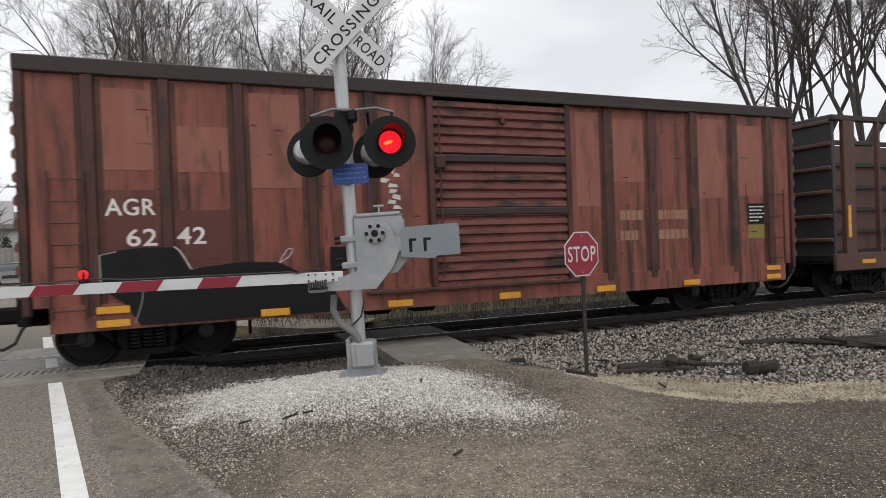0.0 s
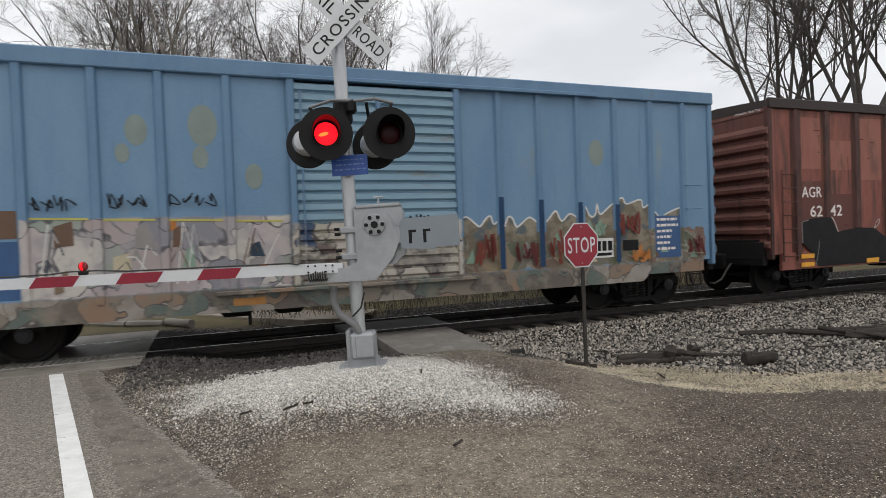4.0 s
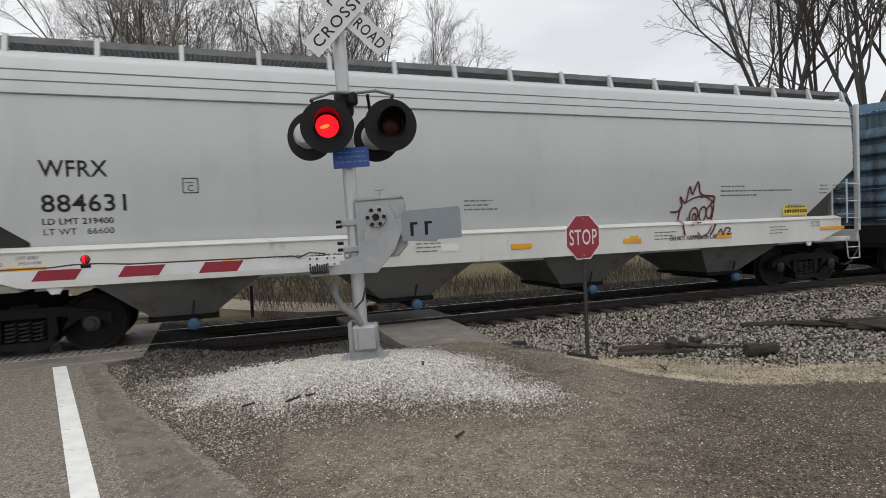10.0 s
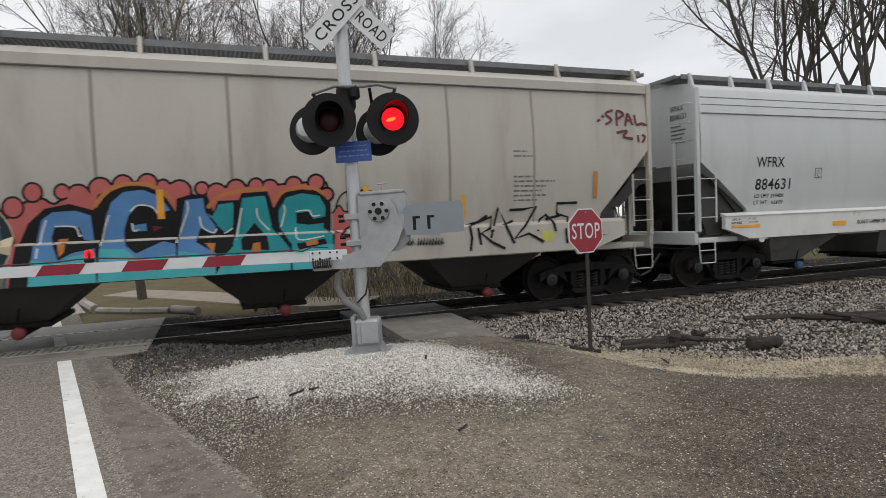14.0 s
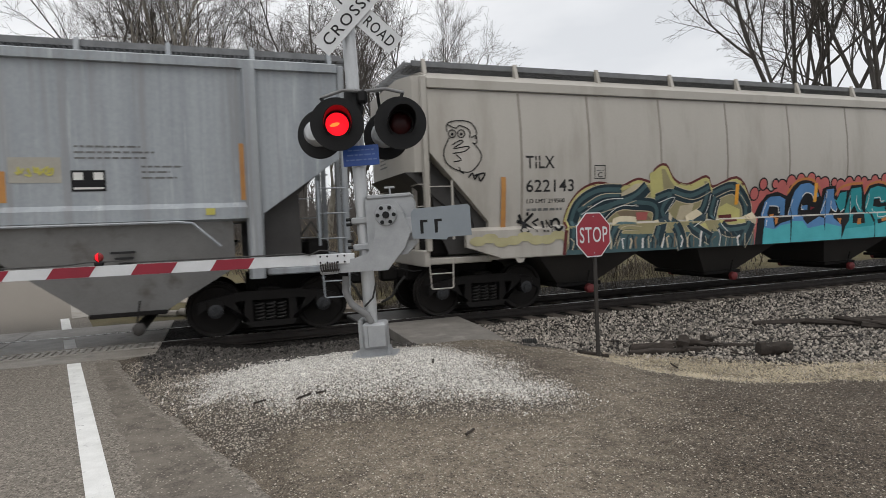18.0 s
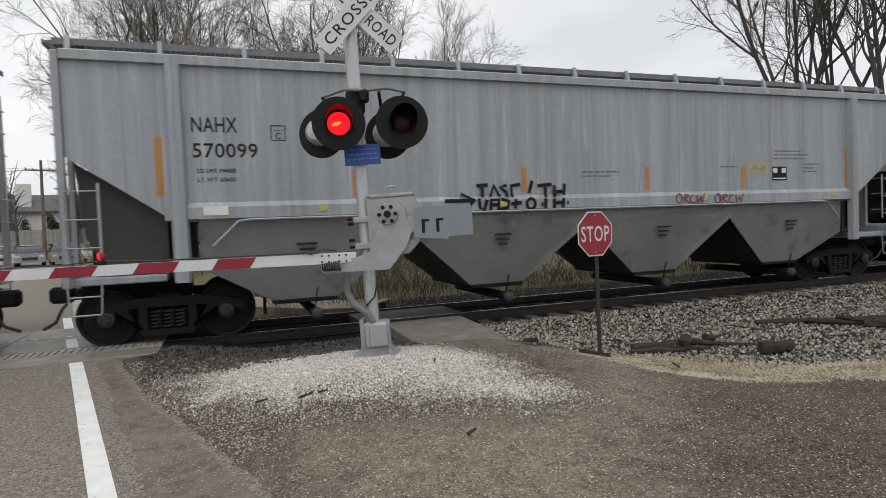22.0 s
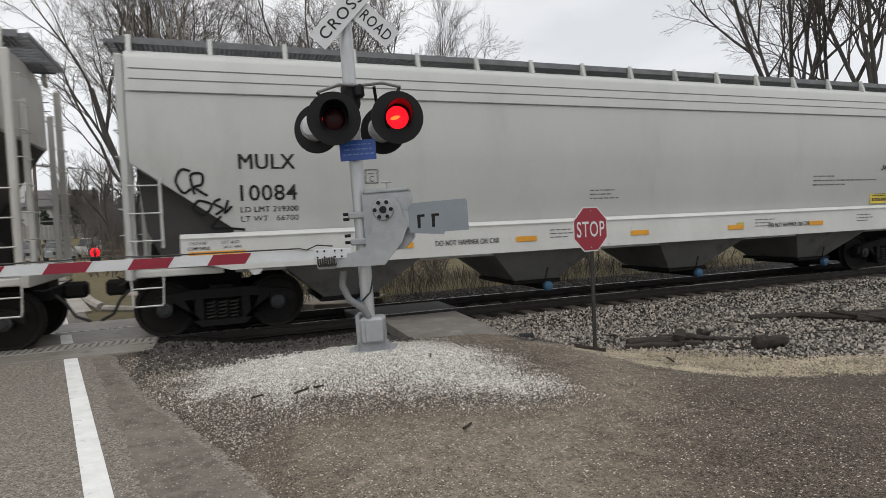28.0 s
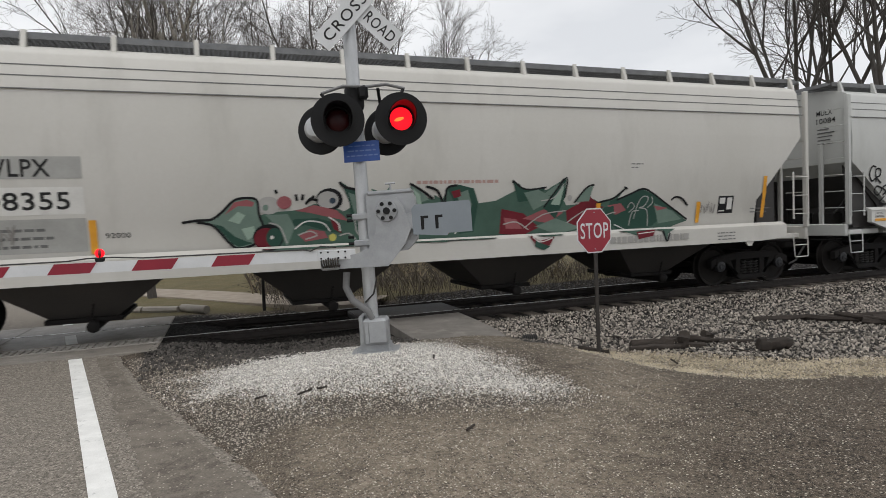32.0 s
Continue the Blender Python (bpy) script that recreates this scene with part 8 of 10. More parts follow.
for u, w in ((10.5, 0.6), (11.5, 0.75), (12.0, 0.4)):
    p.bars(u, 2.1, [w, w * 0.8], paint_mat("ghost_letters", (0.36, 0.20, 0.13)), 0.2, 0.42, 1, seed=int(u * 10))
rng = random.Random(77)
for i in range(46):
    u, z = rng.choice((rng.uniform(0.9, 6.0), rng.uniform(9.4, 15.2))), rng.uniform(1.2, 4.2)
    w = rng.uniform(0.06, 0.35)
    p.fill([(u, z), (u + w * 0.5, z + 0.012), (u + w, z - 0.006), (u + w * 0.6, z - 0.02)], P_WINE if i % 3 else P_BROWN, 1.4, "dent_scrape", False)
for i in range(30):
    u, z = rng.choice((rng.uniform(0.95, 6.0), rng.uniform(9.4, 15.2))), rng.uniform(1.6, 4.3)
    w, L = rng.uniform(0.012, 0.04), rng.uniform(0.15, 0.7)
    p.fill([(u, z), (u + w, z), (u + w * 0.7, z - L), (u + w * 0.3, z - L)], P_BROWN if i % 2 else P_WINE, 1.5, "rust_run", False)
for u, z in ((0.95, 0.67), (0.95, 0.87), (14.50, 0.67), (14.50, 0.87)):
    part("reflector", Shape().box(u, u + 0.44, -1.548, -1.535, z, z + 0.105, 0.002), YELLOW, AGR, "bright yellow reflector")
for u in (3.28, 5.42, 7.6, 9.8, 12.05):
    part("reflector", Shape().box(u, u + 0.45, -1.548, -1.535, 0.66, 0.775, 0.002), YELLOW, AGR, "bright yellow reflector")
p.done()

# blue boxcar
p = Painter(LRS, None, 0.995, 0.03)
p.rect(0.83, 1.36, 1.60, 2.34, BLUE_DARK, 1)
p.rect(1.76, 1.0, 2.53, 1.86, BLUE_DARK, 1)
p.rect(1.76, 1.9, 2.53, 2.30, P_BROWN, 0.5)
p.text("LRS", 0.95, 2.0, 1.50, 2.26, DECALW, 0.012, 2)
p.text("6650", 0.92, 1.57, 1.58, 1.84, DECALW, 0.012, 2)
p.rect(13.92, 1.09, 14.64, 1.98, BLUE_DARK, 1)
p.bars(14.0, 1.88, [0.55, 0.58, 0.40, 0.38, 0.34, 0.50], DECALW, 0.055, 0.125, 2, seed=8)
p.rect(12.4, 1.16, 12.86, 1.56, P_WHITE, 2.5, "placard")
for a in (12.44, 12.58, 12.72):
    p.rect(a, 1.30, a + 0.11, 1.50, P_BLACK, 3, "placard_mark")
p.rect(12.44, 1.20, 12.82, 1.26, P_BLACK, 3, "placard_mark")
p.rect(13.1, 1.28, 13.5, 1.5, P_BLACK, 2.5, "placard")
edges = [0.78, 1.63, 2.56, 3.49, 4.39, 5.37, 6.3]
rng = random.Random(5)
tones = [P_GREYT, P_TAN, P_GREYT, P_WHITE, P_PALEGREEN, P_CREAM]
for k, (a, b) in enumerate(zip(edges[2:], edges[3:])):
    for i in range(3):
        u, z = rng.uniform(a + 0.1, b - 0.35), rng.uniform(1.05, 2.0)
        w, h = rng.uniform(0.08, 0.3), rng.uniform(0.08, 0.4)
        p.fill([(u, z), (u + w, z + rng.uniform(-0.05, 0.05)), (u + w * rng.uniform(0.4, 1), min(2.2, z + h)), (u + w * rng.uniform(0, 0.4), min(2.2, z + h * 0.8))], rng.choice(tones + [P_NAVY, P_BROWN, P_ORANGE]), 1 + 0.3 * i, "mural_wedge", False)
    for i in range(3):
        u = rng.uniform(a + 0.1, b - 0.3)
        p.stroke([(u, rng.uniform(1.1, 1.6)), (u + 0.12, rng.uniform(1.5, 2.1)), (u + 0.25, rng.uniform(1.2, 1.9))], 0.018, rng.choice((P_NAVY, P_WHITE, P_BROWN)), 4, broad=False, curve=False)
    p.stroke([(a + 0.1, 2.18 - 0.03 * k), (b - 0.08, 2.16 - 0.03 * k)], 0.03, P_YELLOW, 3.5, broad=False)
for k, (a, b) in enumerate(((9.5, 10.2), (10.3, 11.06), (11.17, 11.96), (12.07, 12.86), (12.97, 13.76), (13.87, 14.64), (14.76, 15.35))):
    for i in range(2):
        u, z = rng.uniform(a, b - 0.25), rng.uniform(1.05, 1.5)
        p.fill([(u, z), (u + rng.uniform(0.1, 0.3), z), (u + rng.uniform(0.05, 0.2), z + rng.uniform(0.1, 0.3))], rng.choice((P_BROWN, P_ORANGE, P_PALEGREEN, P_GREYT, P_CREAM)), 0.8 + 0.1 * i, "mural_wedge", False)
brick = paint_mat("spray_brick", (0.19, 0.05, 0.038))
for i, (u, z0, z1, m) in enumerate(((9.7, 1.1, 1.75, brick), (10.55, 1.08, 1.55, P_WINE), (11.3, 1.1, 1.8, brick), (11.75, 1.05, 1.4, P_GREYT), (12.2, 1.62, 1.95, P_PALEGREEN), (13.0, 1.55, 2.1, brick), (13.3, 1.05, 1.3, P_ORANGE), (14.8, 1.1, 1.6, P_WINE))):
    scribble(p, u, z0, u + 0.48, z1, m, 300 + i, 0.05, 3, 0.9)
k = Sketch(Painter(LRS, None), (3.835, -0.3415, 9.747, -0.784, -7.9892, 2.6134, -0.2887, -0.0021), 1.0, 0, 340)
k.p.y = lambda z, broad: -1.4745
CAMO = mat_cache("camo_spray", (0.15, 0.125, 0.09), (0.27, 0.235, 0.18), rough=0.6, spec=0.2, scale=3.5, fine=12, spread=0.22, worn=(0.10, 0.12, 0.13), worn_at=0.56, worn_soft=0.03, worn_scale=3.0)
for i, pts in enumerate(([(-60, 428), (-30, 410), (0, 426), (15, 432), (32, 414), (46, 408), (56, 426), (68, 420)], [(90, 432), (100, 410), (113, 412), (126, 432), (142, 424), (165, 410), (186, 420)], [(216, 420), (236, 400), (246, 396), (262, 418), (286, 401), (312, 412)], [(332, 384), (346, 406), (361, 403), (366, 378), (375, 402), (402, 384), (428, 368), (441, 365), (452, 378), (492, 368), (500, 386), (522, 374)], [(520, 408), (534, 396), (546, 410)], [(560, 402), (590, 390), (604, 386)])):
    k.fill(pts + [(pts[-1][0], 462), (pts[0][0], 468)], CAMO, 0.5 + 0.02 * i, "mural_ground")
    k.line(pts, 0.034, P_WHITE, 0.9, "mural_line")
k.p.done()
for i, u in enumerate((10.25, 11.12, 12.02, 12.92)):
    part("paint_patch", Shape().box(u - 0.055, u + 0.055, -1.531, -1.5265, 1.05, 2.42 - 0.06 * i), paint_mat("navy_smear", (0.022, 0.055, 0.12)), LRS)
part("cream_plate", Shape().box(0.40, 0.80, -1.545, -1.535, 0.68, 1.26), P_CREAM, LRS, "cream plate with a brushed date")
pts, faces = letters("2011", 0.17, 0.34, 1.0, 0.012)
part("lettering", Shape().add([(0.43 + a, -1.548, 0.75 + b) for a, b in pts], faces), P_BLACK, LRS)
for u in (1.0, 5.4):
    part("reflector", Shape().box(u, u + 0.5, -1.515, -1.509, 0.72, 0.84), AMBER, LRS)
scribble(p, 2.68, 2.26, 3.30, 2.52, P_BLACK, 61, 0.022, 4, 4)
scribble(p, 3.66, 2.30, 4.25, 2.54, P_BLACK, 62, 0.022, 4, 4)
scribble(p, 4.52, 2.32, 5.2, 2.54, P_BLACK, 63, 0.022, 4, 4)
scribble(p, 1.78, 2.6, 2.2, 3.5, paint_mat("dark_blue_line", (0.08, 0.15, 0.27)), 64, 0.014, 3, 4)
scribble(p, 0.9, 2.9, 1.3, 3.5, paint_mat("dark_blue_line", (0.08, 0.15, 0.27)), 65, 0.014, 2, 4)
for u, z, r in ((4.1, 3.5, 0.16), (5.05, 3.6, 0.22), (5.0, 3.1, 0.12), (3.9, 3.15, 0.1), (12.5, 3.3, 0.18), (5.8, 2.8, 0.14)):
    p.disc(u, z, r, paint_mat("ochre_stain", (0.24, 0.29, 0.27)), 0.3, broad=False, rz=r * 1.5)
# painted lower half of the door
for i, (a, b, w) in enumerate(((8.35, 2.03, 0.42), (8.38, 1.86, 0.4), (8.38, 1.69, 0.5))):
    q = Painter(LRS, None)
    q.y = lambda z, broad: -1.5605
    scribble(q, a, b - 0.02, a + w, b + 0.10, P_BLACK, 90 + i, 0.025, 4, 1)
    q.done()
p.done()
end_txt, ef = letters("LRS 6650", 0.12, 0.85, 1.05, 0.01)
part("lettering", Shape().add([(0.026, -0.42 - a, 4.42 + b) for a, b in end_txt], ef), DECALW, LRS)
end_txt, ef = letters("AGR 6242", 0.11, 0.75, 1.05, 0.01)
part("lettering", Shape().add([(0.026, -0.55 - a, 4.40 + b) for a, b in end_txt], ef), DECALW, AGR)


def grey_hopper_marks(car, mark, number, load, light, tag):
    L = 19.22
    p = Painter(car, "round", 1.0, 0.12) if tag == "crown" else Painter(car, "round", 0.997, 0.07)
    p.text(mark, 1.64, 2.68, 2.52, 2.92, DECAL, 0.014)
    p.text(number, 1.64, 2.17, 2.74 if len(number) > 5 else 2.54, 2.43, DECAL, 0.014)
    p.text("LD LMT " + load, 1.64, 1.99, 2.55, 2.08, DECAL, 0.004)
    p.text("LT WT   " + light, 1.64, 1.84, 2.55, 1.93, DECAL, 0.004)
    plate_c(p, 3.53 if tag == "crown" else 3.70, 2.42, 3.76 if tag == "crown" else 3.93, 2.66)
    p.text("DO NOT HAMMER ON CAR", 4.93, 1.27, 6.2, 1.37, DECAL, 0.004)
    p.text("DO NOT HAMMER ON CAR", L - 6.2, 1.27, L - 4.9, 1.37, DECAL, 0.004)
    for u in (4.06, 6.55, 9.2, 11.8, 14.3):
        reflector(p, u, 1.27)
    reflector(p, 0.82, 1.335, 0.85, 0.06)
    reflector(p, L - 1.65, 1.34, 0.85, 0.075)
    p.text("2 INCH HF", 0.84, 1.50, 1.10, 1.55, DECAL, 0.002)
    p.text("COMP SHOES", 0.82, 1.42, 1.14, 1.47, DECAL, 0.002)
    p.text("LIFT AND", 1.32, 1.50, 1.58, 1.55, DECAL, 0.002)
    p.text("JACK HERE", 1.34, 1.42, 1.62, 1.47, DECAL, 0.002)
    p.text("LIFT AND", L - 1.95, 1.50, L - 1.65, 1.55, DECAL, 0.002)
    p.text("JACK HERE", L - 1.95, 1.42, L - 1.65, 1.47, DECAL, 0.002)
    p.bars(L - 4.69, 2.40, [0.7, 2.2, 1.1], DECAL, 0.045, 0.10, seed=4)
    p.bars(L - 1.55 if tag == "crown" else L - 2.08, 2.40, [0.25, 0.32, 0.3], DECAL, 0.04, 0.09, seed=6)
    p.bars(L - 1.1 if tag == "crown" else L - 1.64, 2.40, [0.2, 0.28], DECAL, 0.04, 0.09, seed=7)
    p.bars(8.3, 2.2, [0.6, 0.5, 0.7], DECAL, 0.035, 0.08, seed=9)
    p.bars(7.3, 1.45, [0.5, 0.6, 0.4], DECAL, 0.03, 0.07, seed=10)
    p.bars(12.6, 1.45, [0.6, 0.5, 0.6], DECAL, 0.03, 0.07, seed=11)
    p.bars(L - 3.3, 1.45, [0.5, 0.6, 0.4], DECAL, 0.03, 0.07, seed=12)
    part("yellow_placard", Shape().box(L - 2.6, L - 1.8, p.y(1.87, False) - 0.012, p.y(1.87, False) - 0.001, 1.72, 2.03), mat_cache("placard_yellow", (0.72, 0.55, 0.06), rough=0.5), car, "yellow emergency placard")
    yy = p.y(1.87, False) - 0.014
    s = Shape()
    for z, w, h in ((1.985, 0.6, 0.02), (1.945, 0.5, 0.02), (1.90, 0.66, 0.03), (1.78, 0.7, 0.075)):
        u = L - 2.2 - w / 2
        while u < L - 2.2 + w / 2:
            s.box(u, u + 0.06, yy, yy + 0.003, z, z + h)
            u += 0.085
    part("placard_bar", s, DECAL, car)
    part("data_plate", Shape().box(7.9, 8.25, -1.553, -1.5465, 1.30, 1.44), WHITE, car)
    part("data_plate", Shape().box(12.1, 12.3, -1.553, -1.5465, 1.28, 1.42), P_YELLOW, car)
    for k, (words, w, h, z) in enumerate(((mark, 0.42, 0.13, 4.02), (number, 0.50, 0.13, 3.82))):
        pts, faces = letters(words, h, w, 1.05, 0.006)
        part("lettering", Shape().add([(0.132, -0.62 - a, z + b) for a, b in pts], faces), DECAL, car)
    for k, w in enumerate((0.30, 0.45, 0.40, 0.34, 0.42)):
        part("stencil_bar", Shape().box(0.130, 0.136, -0.64 - w, -0.64, 3.66 - 0.09 * k, 3.69 - 0.09 * k), mat_cache("stencil_grey", (0.10, 0.10, 0.10), (0.16, 0.16, 0.155), rough=0.6), car)
    if tag == "crown":
        m = paint_mat("dark_red_spray", (0.13, 0.035, 0.04))
        k = Sketch(Painter(car, "round"), (3.1718, -0.5503, 12.0783, -0.7922, -7.9775, 2.8164, -0.2868, -0.0123), 1.0, 0, 300)
        k.line([(176, 412), (203, 410), (216, 396), (207, 372), (228, 388), (238, 346), (250, 366), (267, 334), (282, 366), (332, 372), (318, 392)], 0.045, m, 1)
        k.line([(212, 398), (208, 440), (216, 470)], 0.045, m, 1.2)
        k.line([(330, 374), (332, 420), (318, 455), (306, 468)], 0.045, m, 1.4)
        k.line([(228, 388), (262, 374), (300, 372), (326, 384)], 0.035, m, 1.6)
        for x, y, rx, ry in ((264, 420, 15, 20), (296, 415, 12, 18), (319, 410, 10, 16), (266, 424, 6, 9)):
            k.ring(x, y, rx, ry, m, 1.8, 0.04)
        k.line([(240, 425), (246, 440), (240, 446)], 0.03, m, 2)
        k.line([(262, 462), (275, 474), (300, 462), (312, 446)], 0.03, m, 2)
        k.line([(332, 468), (345, 452), (352, 468), (362, 450), (378, 452), (366, 466), (382, 462)], 0.035, m, 2.2)
        k.p.done()
    else:
        k = Sketch(Painter(car, "round"), (12.6655, -0.4006, 0.1888, -1.1009, -11.0384, 3.7562, -0.3801, -0.0304), 1.0, 1000, 200)
        for i, pts in enumerate(([(1064, 300), (1054, 298), (1048, 314), (1056, 330), (1064, 324)], [(1068, 332), (1064, 306), (1076, 304), (1076, 318), (1068, 322), (1082, 334)], [(1072, 340), (1066, 352), (1078, 360), (1086, 346), (1072, 340)], [(1096, 338), (1088, 344), (1098, 352), (1090, 360)], [(1104, 340), (1100, 358), (1108, 348)], [(1096, 362), (1086, 378), (1104, 379), (1122, 381)])):
            k.line(pts, 0.04, P_BLACK, 1 + 0.1 * i, "tag_stroke")
        k.p.done()
        scribble(p, L - 2.4, 2.55, L - 2.0, 2.7, P_BLACK, 15, 0.02, 3)
    p.done()


grey_hopper_marks(WFRX, "WFRX", "884631", "219400", "66600", "crown")
grey_hopper_marks(MULX, "MULX", "10084", "219300", "66700", "scrawl")

# beige hopper with two murals
for words, w, h, z in END_MARKS:
    pts, faces = letters(words, h, w, 1.05, 0.006)
    part("lettering", Shape().add([(-0.284, -0.30 - a, z + b) for a, b in pts], faces), DECAL, TILX)
for i, w in enumerate((0.5, 0.62, 0.55, 0.6, 0.4, 0.5)):
    part("stencil_bar", Shape().box(-0.286, -0.279, 0.35 - w, 0.35, 3.30 - 0.075 * i, 3.325 - 0.075 * i), mat_cache("stencil_grey", (0.10, 0.10, 0.10), (0.16, 0.16, 0.155), rough=0.6), TILX)
p = Painter(TILX, "soft", 1.010, 0.045)
p.text("TILX", 2.0, 2.76, 2.62, 3.0, DECAL, 0.012)
p.text("622143", 2.0, 2.31, 3.05, 2.55, DECAL, 0.012)
p.text("LD LMT 219500", 2.02, 2.10, 2.85, 2.18, DECAL, 0.003)
p.bars(2.02, 1.95, [0.8], DECAL, 0.07, 0.1, seed=3)
plate_c(p, 3.52, 2.55, 3.78, 2.82)
for u, z0, z1 in ((1.47, 1.66, 2.60), (7.15, 1.95, 2.4), (9.55, 1.95, 2.4), (12.75, 1.9, 2.4), (14.55, 1.75, 2.2), (17.42, 2.1, 2.62)):
    p.rect(u, z0, u + 0.10, z1, AMBER if u < 3 or u > 17 else YELLOW, 8, "amber_bar", True)
# yellow overspray along the sill
for i in range(10):
    p.disc(0.95 + i * 0.24, 1.42 + 0.05 * math.sin(i * 2), 0.17, paint_mat("pale_yellow_spray", (0.46, 0.42, 0.24)), 0.2 + 0.05 * i, rz=0.09)


# the face sketched in a thin black line, and the scrawl beside the number
pm = Painter(TILX, "soft")
k = Sketch(pm, (10.5599, -0.4301, -0.0345, -0.9928, -10.0355, 3.9505, -0.3457, -0.0216), 2.06)
for i, pts in enumerate(([(104, 112), (104, 82), (140, 70), (188, 76), (210, 108), (206, 138)], [(104, 84), (136, 98), (150, 88), (184, 104), (186, 132)], [(192, 132), (210, 126), (210, 152), (196, 152)],
                         [(112, 132), (92, 178), (100, 222), (140, 250), (190, 256), (226, 214), (222, 180), (196, 150)], [(120, 160), (152, 142), (160, 150), (126, 172), (182, 164), (168, 182), (124, 190)], [(136, 194), (154, 214), (128, 220)], [(146, 238), (156, 258), (168, 262)])):
    k.line(pts, 0.02, P_BLACK, 1 + 0.1 * i, "tag_stroke")
for x in (122, 155):
    k.ring(x, 118, 13, 14, P_BLACK, 1.8, 0.02)
    k.ring(x, 120, 5, 6, P_BLACK, 1.9)
k.line([(182, 278), (196, 262), (206, 284), (216, 266), (226, 290), (242, 262), (204, 270)], 0.03, P_BLACK, 2, "tag_stroke")
for i, pts in enumerate(([(372, 412), (384, 440), (398, 476)], [(424, 408), (396, 438), (372, 474)], [(366, 436), (396, 446), (424, 462)], [(446, 428), (424, 440), (444, 456), (428, 472)], [(458, 436), (456, 474)], [(470, 474), (472, 434), (486, 472), (490, 432)], [(402, 404), (404, 416)])):
    k.line(pts, 0.055, P_BLACK, 2 + 0.1 * i, "tag_stroke", False)
k.ring(508, 448, 14, 20, P_BLACK, 2.9, 0.05)

# the first mural: dark interlocking letters over yellow, edged in maroon and cream
OLIVE = paint_mat("olive_haze", (0.32, 0.285, 0.155))
LEMON = paint_mat("lemon_spray", (0.52, 0.48, 0.19))
INK = paint_mat("blue_black_spray", (0.022, 0.040, 0.050))
SLATE = paint_mat("slate_spray", (0.065, 0.115, 0.125))
halo = [(528, 560), (538, 460), (556, 380), (598, 322), (660, 298), (735, 312), (800, 284), (850, 294), (862, 250), (898, 232), (930, 284), (980, 304), (1050, 274), (1074, 312), (1160, 278), (1204, 336), (1222, 410), (1222, 560)]
k.fill(halo, OLIVE, 0.4, "mural_ground")
k.line(halo, 0.075, P_WINE, 0.7)
k.line([(X, Y + 9) for X, Y in halo[1:-1]], 0.07, LEMON, 0.9)
for i, pts in enumerate(([(566, 420), (600, 352), (650, 322), (610, 392)], [(720, 350), (790, 300), (840, 296), (800, 340)], [(842, 262), (884, 244), (896, 330), (852, 356)], [(930, 300), (1000, 312), (1040, 290), (1056, 330), (960, 350)], [(960, 380), (1010, 372), (1000, 440), (950, 430)],
                         [(1080, 400), (1130, 370), (1180, 392), (1186, 440), (1100, 452)], [(730, 400), (830, 398), (860, 430), (760, 440)], [(572, 470), (620, 420), (640, 470), (590, 520)], [(980, 470), (1040, 440), (1070, 500), (1000, 510)])):
    k.fill(pts, (LEMON, P_CREAM, LEMON, LEMON, P_CREAM, LEMON, P_TAN, OLIVE, LEMON)[i], 1.2 + 0.05 * i)
body = ([(742, 326), (660, 330), (594, 372), (570, 440), (566, 540)], [(592, 404), (670, 352), (742, 344)], [(600, 420), (690, 388), (790, 352), (836, 310)], [(640, 470), (720, 378), (800, 372), (872, 384), (882, 440), (860, 520)], [(700, 520), (730, 450), (800, 446)],
        [(872, 360), (930, 340), (900, 400), (944, 470), (960, 540)], [(930, 330), (1000, 348), (1066, 316)], [(1062, 330), (1046, 400), (990, 448), (1060, 500)], [(1080, 340), (1150, 314), (1200, 372), (1206, 440), (1170, 520)], [(1090, 350), (1082, 420), (1120, 470), (1200, 462)])
for tone, w, lay, d in ((P_CREAM, 0.30, 2.0, 0), (INK, 0.265, 2.9, 0), (SLATE, 0.085, 3.9, -5)):
    for i, q in enumerate(body):
        k.line([(X + d, Y + d) for X, Y in q], w, tone, lay + 0.07 * i, "letter_fill")
for i, q in enumerate(body):
    k.line([(X + 8, Y + 9) for X, Y in q[:3]], 0.016, P_WHITE if i % 2 else P_CREAM, 4.8 + 0.02 * i, "letter_light")
for pts, m in (([(1104, 414), (1150, 410), (1156, 436), (1110, 440)], P_WINE), ([(800, 404), (846, 402), (840, 432), (806, 430)], P_PINK), ([(600, 470), (634, 462), (640, 500), (604, 506)], P_MAROON)):
    k.fill(pts, m, 5.0)
k.fill([(534, 560), (548, 486), (640, 478), (800, 484), (960, 476), (1218, 470), (1218, 560)], SLATE, 1.9)
rng = random.Random(19)
for i in range(58):
    X = 545 + i * 11.6
    y = 528 - 0.028 * (X - 545)
    k.line([(X, y + 14), (X + rng.uniform(-6, 8), y - 8 - 22 * rng.random()), (X + rng.uniform(-8, 12), y - 22 - 26 * rng.random())], rng.uniform(0.014, 0.05), (INK, P_CREAM, INK, P_TAN, SLATE, P_WHITE)[i % 6], 5.1 + 0.01 * i, "mural_line", False)

